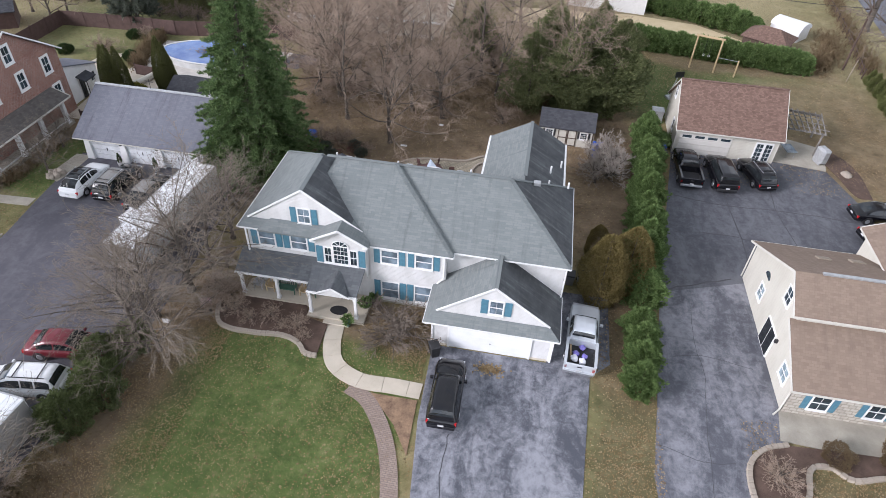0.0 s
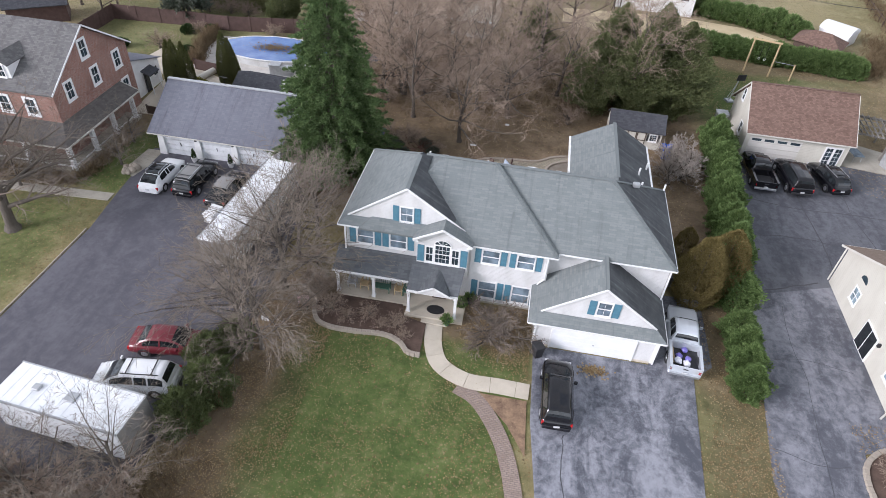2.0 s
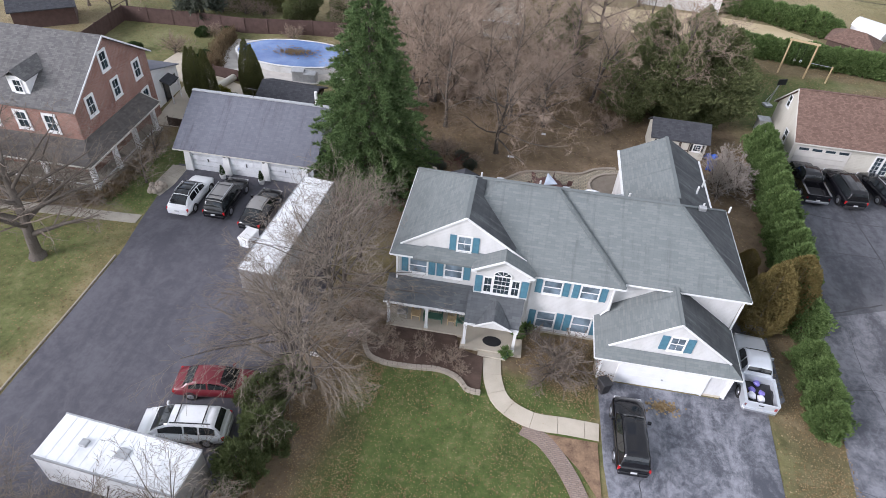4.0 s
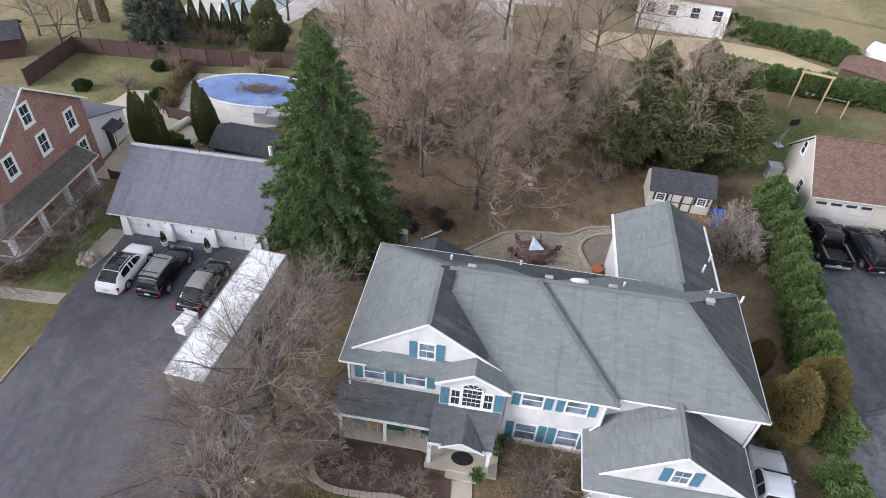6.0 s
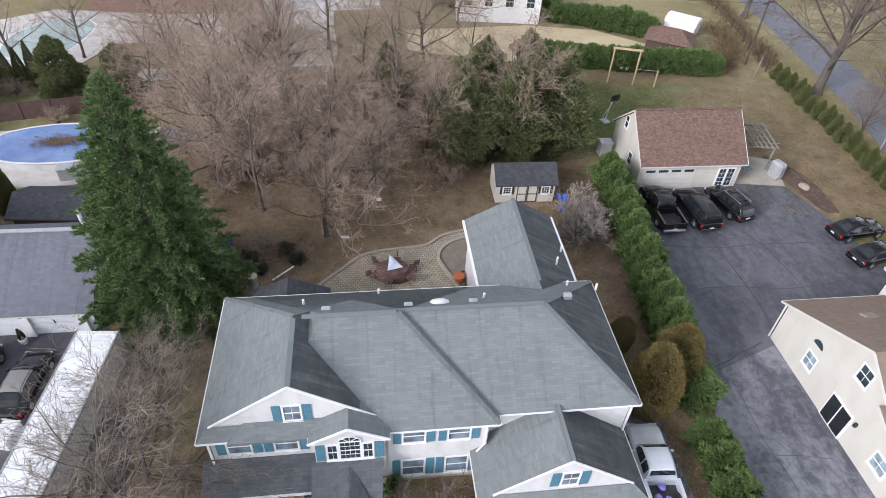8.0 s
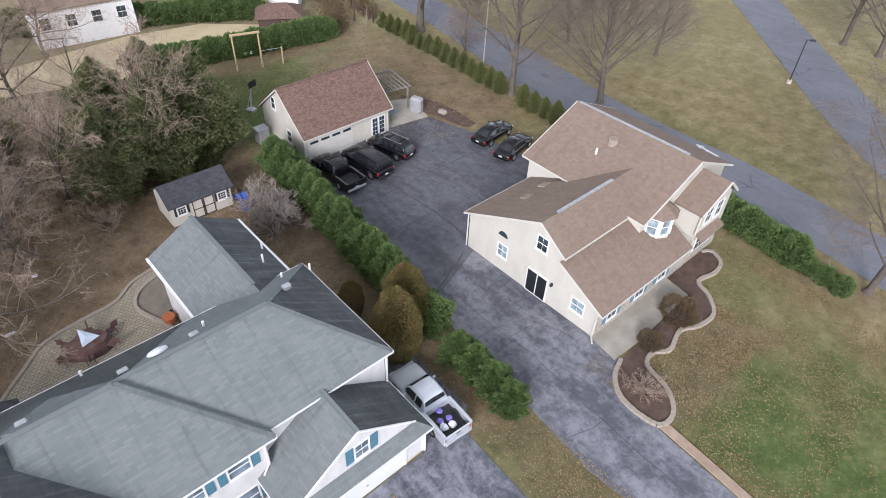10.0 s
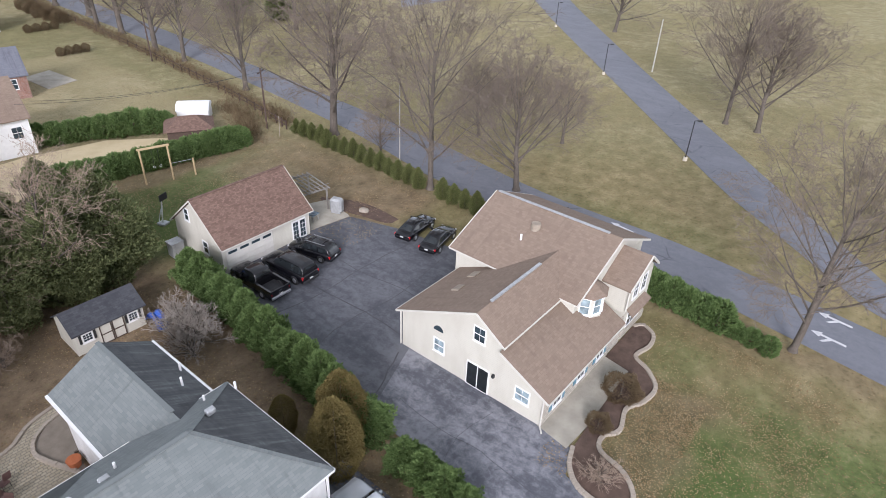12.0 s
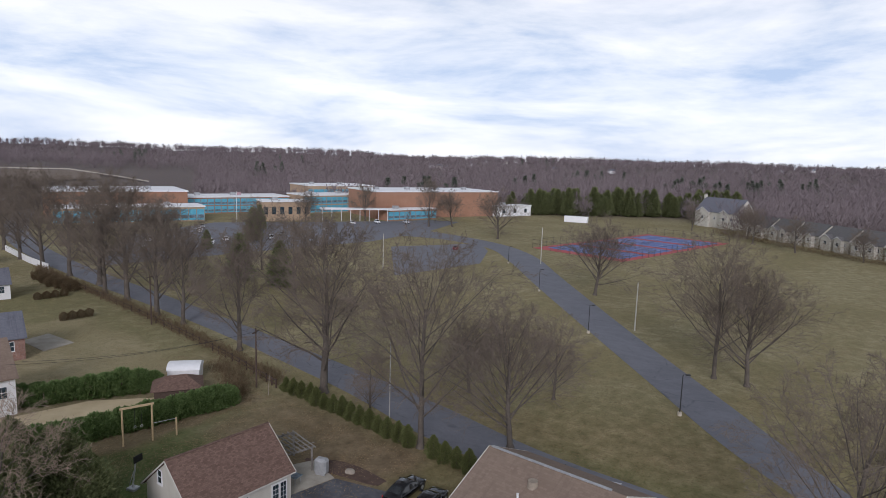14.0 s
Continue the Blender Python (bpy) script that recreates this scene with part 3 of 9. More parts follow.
# ---- ground ----
def ground_material():
    m = Nodes("ground_cover")
    v = m.co()
    sep = m.n("SeparateXYZ")
    bend = m.n("TexNoise")
    m.put(v, bend.inputs["Vector"])
    bend.inputs["Scale"].default_value, bend.inputs["Detail"].default_value = 0.22, 4
    off = m.n("VectorMath")
    off.operation = "MULTIPLY_ADD"
    m.put(bend.outputs["Color"], off.inputs[0])
    off.inputs[1].default_value = (5, 5, 0)
    m.put(v, off.inputs[2])
    m.put(off.outputs[0], sep.inputs[0])
    px, py = sep.outputs[0], sep.outputs[1]

    def zone(x0, x1, y0, y1, soft):
        a = m.math("MULTIPLY", m.step(px, x0 + 2.5 - soft, x0 + 2.5 + soft), m.step(px, x1 + 2.5 + soft, x1 + 2.5 - soft))
        b = m.math("MULTIPLY", m.step(py, y0 + 2.5 - soft, y0 + 2.5 + soft), m.step(py, y1 + 2.5 + soft, y1 + 2.5 - soft))
        return m.math("MULTIPLY", a, b)

    wide, mid, fine = m.noise(v, 0.05, 5, 0.6), m.noise(v, 0.5, 6, 0.65), m.noise(v, 7, 4, 0.75)
    blade = m.noise(v, 28, 3, 0.7)
    dry = m.ramp(m.math("MULTIPLY_ADD", mid, 0.6, m.math("MULTIPLY", fine, 0.4)), (0.34, (0.165, 0.132, 0.066)), (0.5, (0.30, 0.245, 0.125)), (0.66, (0.47, 0.39, 0.23)))
    green = m.ramp(m.math("MULTIPLY_ADD", mid, 0.5, m.math("MULTIPLY", fine, 0.5)), (0.34, (0.045, 0.078, 0.022)), (0.5, (0.105, 0.158, 0.043)), (0.68, (0.225, 0.25, 0.10)))
    litter = m.ramp(m.math("MULTIPLY_ADD", mid, 0.5, m.math("MULTIPLY", fine, 0.5)), (0.34, (0.125, 0.085, 0.06)), (0.5, (0.265, 0.188, 0.128)), (0.66, (0.44, 0.325, 0.225)))
    col = m.mix(m.step(wide, 0.42, 0.62), dry, m.mix(0.3, dry, green))
    for x0, x1, y0, y1, soft, amount in GREEN_ZONES:
        col = m.mix(m.math("MULTIPLY", zone(x0, x1, y0, y1, soft), amount), col, green)
    for x0, x1, y0, y1, soft, amount in LITTER_ZONES:
        col = m.mix(m.math("MULTIPLY", zone(x0, x1, y0, y1, soft), amount), col, litter)
    for x0, x1, y0, y1, soft, amount in TAN_ZONES:
        col = m.mix(m.math("MULTIPLY", zone(x0, x1, y0, y1, soft), amount), col, m.mix(mid, (0.44, 0.36, 0.21), (0.60, 0.50, 0.32)))
    hill = m.n("VectorMath")
    hill.operation = "LENGTH"
    m.put(v, hill.inputs[0])
    # far hills take the same pale mauve, with distance haze in the colour
    col = m.mix(m.step(hill.outputs["Value"], 335, 420), col, m.mix(mid, (0.15, 0.122, 0.130), (0.20, 0.166, 0.175)))
    field = m.math("MULTIPLY", m.step(hill.outputs["Value"], 62, 92), m.step(hill.outputs["Value"], 420, 335))
    col = m.mix(m.math("MULTIPLY", field, 0.55), col, m.mix(m.step(wide, 0.38, 0.62), (0.29, 0.262, 0.135), m.mix(m.step(mid, 0.4, 0.65), (0.40, 0.345, 0.20), (0.52, 0.45, 0.29))))
    # fallen leaves and tufts: single specks of their own tone
    for size, share, dark, pale in ((7.5, 0.55, (0.17, 0.085, 0.035), (0.46, 0.31, 0.16)), (4.6, 0.36, (0.12, 0.075, 0.04), (0.40, 0.30, 0.17))):
        vor = m.n("TexVoronoi")
        m.put(v, vor.inputs["Vector"])
        vor.inputs["Scale"].default_value = size
        tone = m.n("SeparateColor")
        m.put(vor.outputs["Color"], tone.inputs[0])
        thick = m.step(m.noise(v, 0.22, 5, 0.65), 0.36, 0.66)
        here = m.math("LESS_THAN", tone.outputs[0], m.math("MULTIPLY", thick, share))
        leaf = m.math("MULTIPLY", m.step(vor.outputs["Distance"], 0.42, 0.26), here)
        col = m.mix(m.math("MULTIPLY", leaf, 0.8), col, m.mix(tone.outputs[1], dark, pale))
    clump = m.noise(v, 2.2, 5, 0.7, 0.3)
    col = m.mix(m.math("MULTIPLY", m.step(clump, 0.5, 0.68), 0.5), col, m.mix(0.5, dry, (0.30, 0.25, 0.14)))
    col = m.mix(m.math("MULTIPLY", m.step(clump, 0.5, 0.3), 0.4), col, (0.045, 0.05, 0.02))
    col = m.mix(m.math("MULTIPLY", m.step(fine, 0.42, 0.62), 0.28), col, (0.04, 0.04, 0.018))
    col = m.mix(m.math("MULTIPLY", m.step(blade, 0.35, 0.65), 0.35), col, (0.03, 0.035, 0.015))
    return m.done(col, 0.95, 0, m.math("MULTIPLY_ADD", blade, 0.5, fine), 0.06, 0.7, 0.15)


GREEN_ZONES = [(-19.5, -4.6, 2, 24.6, 1.2, 0.95), (-17, -8, 8, 20, 3, 0.5), (15.5, 24, -20, 21, 2.5, 1.0), (24, 30, -20, 16, 3, 0.85), (22, 33, 18, 23, 1.5, 0.5), (6, 10, 4, 24, 1, 0.8), (9, 32, 61, 75, 1.5, 1.0), (-59, -51.5, 60.5, 67.4, 1.2, 1.0), (-62, -50, 69, 74, 1.2, 1.0),
               (-60, -39, 12, 32, 2, 0.65), (-62, -42, 58, 76, 3, 0.8), (-42.6, -38.6, 34.6, 46, 0.6, 0.9), (22, 48, 100, 160, 6, 0.35), (-60, -38, 68.5, 74, 1, 0.8), (8, 11.5, 55, 70, 1.5, 0.6), (-9, -4, 22.5, 25, 0.7, 0.6)]
TAN_ZONES = [(8, 36, 93, 132, 2.5, 0.85), (-30, 8, 92, 120, 3, 0.5)]
LITTER_ZONES = [(-26, 11, 37, 84, 2.5, 0.97), (-24, -19, -4, 30, 1.6, 0.95), (-48, -20, -20, 12, 2, 0.95), (14, 36, 75.2, 79, 0.8, 0.9), (-76, -59.8, 54, 69, 0.8, 0.95), (25, 38, 50, 74, 2.5, 0.8), (6.6, 11, 26, 56, 0.8, 0.75), (-60, -42.2, 34, 48, 0.8, 0.9),
                (-20, -9, 24.8, 28.5, 0.6, 0.9), (34.5, 38, 8, 26, 1.0, 0.5), (-9.2, -4.4, 25.2, 28.8, 0.5, 0.85), (15.5, 27, 16.5, 21.5, 1.2, 0.6), (6.2, 10.5, 16, 28, 1.0, 0.5), (-64, 40, 78, 96, 4, 0.6)]


def land(x, y):
    """The height of the ground: flat round the houses, low wooded hills far off."""
    d = math.hypot(x, y - 13)
    if d < 330:
        return 0.0
    s = min(1.0, (d - 330) / 1700)
    wave = noise.noise(Vector((x * 0.0016, y * 0.0016, 0.3))) + 0.5 * noise.noise(Vector((x * 0.004, y * 0.004, 5.1)))
    return s * s * (3 - 2 * s) * (30 + 15 * wave) * min(1.0, (d - 330) / 350)


def build_ground():
    rings = [0, 4, 9, 15, 22, 30, 40, 55, 75, 100, 135, 180, 240, 330, 420, 520, 640, 780, 950, 1150, 1400, 1700, 2100, 2700, 3600, 4600]
    n = 96
    v = [(0.0, 13.0, 0.0)]
    f = []
    for k, r in enumerate(rings[1:]):
        for i in range(n):
            a = 2 * math.pi * i / n
            x, y = r * math.cos(a), 13 + r * math.sin(a)
            v.append((x, y, land(x, y)))
        if k == 0:
            f += [(0, 1 + i, 1 + (i + 1) % n) for i in range(n)]
        else:
            a, b = 1 + (k - 1) * n, 1 + k * n
            f += [(a + i, b + i, b + (i + 1) % n, a + (i + 1) % n) for i in range(n)]
    ob = part("ground", Geo().add(v, f), ground_material(), smooth=True)
    tagged(ob, "winter grass, dry and green in patches, with fallen leaves", "ground", kind="structure")


build_ground()

# ways and hard ground, each a few centimetres proud
piece_of_ground("driveway", [(-4.1, 25.8), (-3.9, 20), (-3.3, 15), (-2.6, 6), (-2.0, -12), (4.9, -12), (5.2, 8), (5.7, 17), (6.1, 25.2), (7.4, 26.5), (7.4, 32.6), (3.3, 32.6), (3.3, 25.8)], 0.03, DRIVE, "worn grey asphalt driveway with pale blotches")
piece_of_ground("driveway_next", [(10.7, -14), (10.2, 13), (9.6, 19), (10.3, 25.2), (11.2, 34.2), (17.75, 36.6), (17.75, 25.0), (17.3, 22.6), (15.3, 21.8), (14.9, 18.0), (14.2, 9), (13.8, -14)], 0.03, DRIVE_NEXT, "pale worn asphalt driveway of the next house")
piece_of_ground("parking_yard", [(11.2, 34.2), (13.9, 53.6), (14.0, 54.9), (24.0, 54.9), (28.3, 54.2), (29.8, 49.0), (31.0, 40.0), (31.0, 37.0), (17.75, 37.0), (17.75, 36.5), (11.2, 34.1)], 0.034, YARD, "dark asphalt parking yard behind the next house")
piece_of_ground("parking_lot", [(-38.3, 11), (-38.1, 30), (-38.6, 34), (-39.3, 41.5), (-27.0, 41.5), (-23.8, 38), (-22.8, 30), (-22.6, 22), (-24.0, 15), (-24.6, 11)], 0.03, LOT_DARK, "dark asphalt lot with parked cars and trailers")
ROAD_L = spline([(34.5, -25), (36.2, 0), (38.7, 17), (40.5, 30), (40.7, 52), (44.6, 73.6), (48.5, 117), (51.5, 190), (60, 250), (78, 310), (120, 420)])
ROAD_R = spline([(40.5, -25), (41.5, -2), (44.0, 11), (46.3, 27), (46.6, 43), (50.2, 68), (54.7, 125), (58.5, 190), (67, 246), (85, 305), (128, 415)])
piece_of_ground("road", ROAD_L + ROAD_R[::-1], 0.03, ROAD, "grey asphalt road", category="road")
XL = spline([(47, 11), (54.3, 19.5), (61.7, 28.2), (75, 41), (90.3, 55.7), (122, 86), (151, 113), (170, 134), (176, 158), (172, 176)])
XR = spline([(44, 4), (52, 10), (59, 16.5), (74.8, 31), (98.2, 52.8), (135.5, 86), (165, 112), (181, 134), (189, 158), (193, 182)])
piece_of_ground("school_drive", XL + XR[::-1], 0.036, ROAD, "grey asphalt drive that leads to the school", category="road")
piece_of_ground("school_parking", [(60, 182), (92, 236), (140, 258), (215, 214), (230, 212), (235, 196), (193, 180), (150, 172), (100, 178)], 0.03, ROAD, "wide asphalt car park before the school", category="car park")
piece_of_ground("small_parking", [(108, 121), (146, 158), (178, 143), (164, 130), (141, 117)], 0.032, ROAD, "small asphalt car park beside the school drive", category="car park")
# left: edge of pale stones along the lot, and a narrow concrete walk
walk_left = tagged(part("side_walk", Geo().prism([(-60, 32.3), (-48, 32.9), (-38.8, 33.4), (-38.8, 34.4), (-48, 33.9), (-60, 33.4)], -0.1, 0.05), CONCRETE_OLD), "old concrete walk beside the lot", "walk", kind="structure")

# front walk of cast slabs, then pavers
front = [(-10.75, 26.1), (-10.5, 24.4), (-9.75, 22.9), (-8.0, 22.05), (-6.0, 22.05), (-4.1, 22.0)]
fw = spline(front, 4)
front_walk = thing("front_walk", "curved cream concrete walk from porch to driveway", "walk", kind="structure")
la, ra = ribbon(fw, 1.15)
for i in range(0, len(fw) - 1, 3):
    j = min(i + 3, len(fw) - 1)
    pl, pr = la[i:j + 1], ra[i:j + 1]
    quad = [(x, y) for x, y in pl] + [(x, y) for x, y in pr[::-1]]
    cx, cy = sum(p[0] for p in quad) / len(quad), sum(p[1] for p in quad) / len(quad)
    part("slab", Geo().prism([(cx + (x - cx) * 0.985, cy + (y - cy) * 0.985) for x, y in quad], -0.1, 0.06), CONCRETE, front_walk)
bw = spline([(-8.5, 21.45), (-7.1, 20.7), (-5.7, 18.8), (-4.8, 16.6), (-4.2, 13.8), (-3.7, 10), (-3.3, 4)], 5)
la, ra = ribbon(bw, 0.95)
tagged(part("paver_walk", Geo().prism(la + ra[::-1], -0.1, 0.05), PAVER), "curved walk of brown brick pavers", "walk", kind="structure")
tagged(part("planting_bed", Geo().prism([(-8.0, 21.3), (-4.2, 21.3), (-4.05, 17.6), (-5.2, 19.4), (-6.4, 20.6)], -0.1, 0.04), LEAF_MAT), "bed of brown leaves and mulch beside the walk", "bed", kind="structure")

# front bed with its low curved wall
bed_edge = spline([(-19.2, 26.6), (-18.6, 25.0), (-17.6, 24.4), (-15.8, 24.35), (-13.9, 24.5), (-12.7, 24.1), (-12.0, 23.4), (-11.2, 23.3)], 6)
tagged(part("front_bed", Geo().prism(bed_edge + [(-11.3, 26.0), (-12.9, 26.4), (-13.2, 27.4), (-17.8, 27.4)], -0.1, 0.12), MULCH), "mulched bed before the porch", "bed", kind="structure")
retaining_wall = thing("retaining_wall", "low curved wall of tan concrete blocks round a bed", "garden wall")
kerb_blocks(retaining_wall, bed_edge, 0.28, 0.26, 0.30, BLOCK)

# patio behind the house
patio = spline([(-13.6, 43.6), (-13.1, 44.3), (-11.5, 45.9), (-9.9, 47.3), (-7.3, 47.8), (-6.0, 47.9), (-5.0, 48.2), (-3.7, 49.2), (-2.0, 49.7)], 5)
tagged(part("patio", Geo().prism(patio + [(-1.2, 49.7), (-1.2, 45.0), (-2.85, 45.0), (-2.85, 37.95), (-12.2, 37.95), (-12.2, 42.0)], -0.1, 0.05), PATIO), "patio of tan pavers with curved edge", "patio", kind="structure")
patio_wall = thing("patio_edging", "row of pale stone blocks round the patio", "edging")
kerb_blocks(patio_wall, patio, 0.24, 0.20, 0.34, BLOCK, seed=5)
bed_wall = spline([(-1.4, 48.8), (-2.1, 48.7), (-3.3, 48.2), (-4.1, 47.4), (-4.4, 46.3), (-3.9, 44.8), (-3.4, 43.6), (-3.3, 42.6)], 5)
kerb_blocks(patio_wall, bed_wall, 0.24, 0.3, 0.34, BLOCK, seed=6)
tagged(part("patio_bed", Geo().prism(bed_wall + [(-2.85, 42.6), (-2.85, 45.0), (-1.2, 45.0), (-1.2, 48.8)], 0.0, 0.16), SOIL), "bare soil bed beside the patio", "bed", kind="structure")

# next house: front patio, beds and curbs
tagged(part("front_patio", Geo().prism([(17.5, 25.2), (26.9, 25.3), (26.5, 22.8), (20.8, 22.6), (17.1, 22.8)], -0.1, 0.06), CONCRETE_OLD), "stained concrete patio before the next house", "patio", kind="structure")
island = spline([(17.3, 22.5), (15.9, 21.9), (14.9, 20.5), (15.0, 18.2), (16.4, 18.0), (17.7, 19.2), (18.3, 21.1), (19.5, 21.5), (20.6, 20.9), (22.6, 21.4), (24.0, 20.8), (25.8, 20.7), (27.2, 21.9), (28.0, 23.2), (29.8, 22.9), (31.2, 23.2), (31.9, 24.3), (31.2, 24.9)], 5)
tagged(part("island_bed", Geo().prism(island + [(26.5, 24.9), (26.2, 22.9), (20.4, 22.7)], -0.1, 0.10), MULCH), "dark mulch bed with curved stone edge", "bed", kind="structure")
island_wall = thing("bed_edging", "curved edging of tan stone blocks round mulch bed", "edging")
kerb_blocks(island_wall, island, 0.30, 0.22, 0.36, BLOCK, seed=8)
kerb = tagged(part("curb", Geo().prism([(15.0, 18.1), (14.7, 14), (14.2, 9), (13.8, -14), (14.35, -14), (14.75, 9), (15.25, 14), (15.6, 18.0)], -0.1, 0.12), CURB_TAN), "tan concrete curb along the driveway", "curb", kind="structure")
tagged(part("yard_mulch", Geo().prism([(29.9 + 0.2 * math.sin(a) - 1.1 * math.sin(a) + (1.25 + 0.22 * math.sin(3 * a + 1)) * math.cos(a), 54.6 + (4.6 + 0.3 * math.sin(5 * a)) * math.sin(a)) for a in (2 * math.pi * i / 40 for i in range(40))], -0.1, 0.04), MULCH), "brown mulch bed at the edge of the yard", "bed", kind="structure")
tagged(part("pad", Geo().prism([(23.6, 55.0), (28.3, 54.3), (29.2, 58.5), (24.2, 60.5)], -0.1, 0.07), CONCRETE_OLD), "concrete pad beside the garage", "patio", kind="structure")
tagged(part("sand_court", Geo().prism([(-4, 84), (6, 80.8), (17, 80.8), (26.5, 80.3), (28.5, 84.0), (21, 90.0), (12, 91.5), (-4, 90)], -0.1, 0.04), SAND), "pale sand court behind the hedge", "sand", kind="structure")

tagged(part("back_court", Geo().prism([(-29.5, 77.0), (-13.0, 77.4), (-12.4, 84), (-13.6, 101), (-26.0, 100), (-30.5, 88)], -0.1, 0.05), CONCRETE), "pale concrete court behind the woods", "court", kind="structure")
back_wall = thing("garden_wall", "low whitewashed wall behind the woods", "garden wall", -28.6, 76.1, 0, 1.8)
part("wall", Geo().box(0, 15.8, -0.15, 0.15, -0.2, 1.55), CONCRETE, back_wall)
part("coping", Geo().box(-0.05, 15.85, -0.22, 0.22, 1.55, 1.68, 0.02), TRIM, back_wall, "white coping")
tagged(part("back_drive", Geo().prism([(-31.5, 63.6), (-27.0, 62.8), (-24.6, 65.2), (-25.8, 66.8), (-31.5, 66.6)], -0.1, 0.045), LOT_DARK), "grey asphalt turning place among the trees", "drive", kind="structure")
tagged(part("terrace", Geo().prism([(24.4, 114.5), (29.2, 116.0), (28.4, 124.0), (24.0, 122.5)], -0.1, 0.06), CONCRETE_OLD), "small concrete terrace behind the brick bungalow", "patio", kind="structure")


# tar seams and long cracks
def seam(pts, seed, width=0.09, z=0.036):
    rs = random.Random(seed)
    pp = spline([(x + rs.uniform(-0.12, 0.12), y + rs.uniform(-0.12, 0.12)) for x, y in pts], 5)
    pp = [(x + rs.gauss(0, 0.035), y + rs.gauss(0, 0.035)) for x, y in pp]
    a, b = ribbon(pp, width)
    tagged(part("tar_seam", Geo().prism(a + b[::-1], 0.0, z), SEAM), "dark tar-filled crack in the asphalt", "crack", kind="structure")


for k, (pts, w) in enumerate((([(11.4, 34.3), (13.4, 35.4), (16.7, 36.7)], 0.10), ([(18.2, 50.5), (18.0, 46), (18.4, 41), (18.1, 37.6)], 0.10), ([(22.4, 52), (22.2, 47), (22.6, 42), (22.4, 37.6)], 0.05), ([(13.6, 47.0), (18.0, 46.4), (23, 46.8), (28.6, 46.2)], 0.07),
                              ([(13.1, 41.8), (17, 42.2), (22, 41.6), (28, 42.3)], 0.05))):
    seam(pts, k, w, 0.042)
for k, (pts, w) in enumerate((([(-2.0, 19.4), (-2.1, 17.2), (-1.7, 14.6), (-1.9, 12)], 0.05), ([(13.4, 33.4), (13.0, 30), (13.4, 26.5), (12.8, 22), (12.6, 15)], 0.025), ([(11.0, 28), (13.5, 28.4), (16.6, 28.1)], 0.02), ([(10.0, 21), (12.4, 20.6), (14.2, 20.8)], 0.025))):
    seam(pts, 20 + k, w, 0.038)
lot_edge = thing("lot_edging", "row of pale stones along the lot's edge", "edging")
kerb_blocks(lot_edge, spline([(-38.5, 12), (-38.45, 18), (-38.3, 24), (-38.3, 30)], 6), 0.13, 0.10, 0.34, BLOCK, "stone", 0.0, 12)
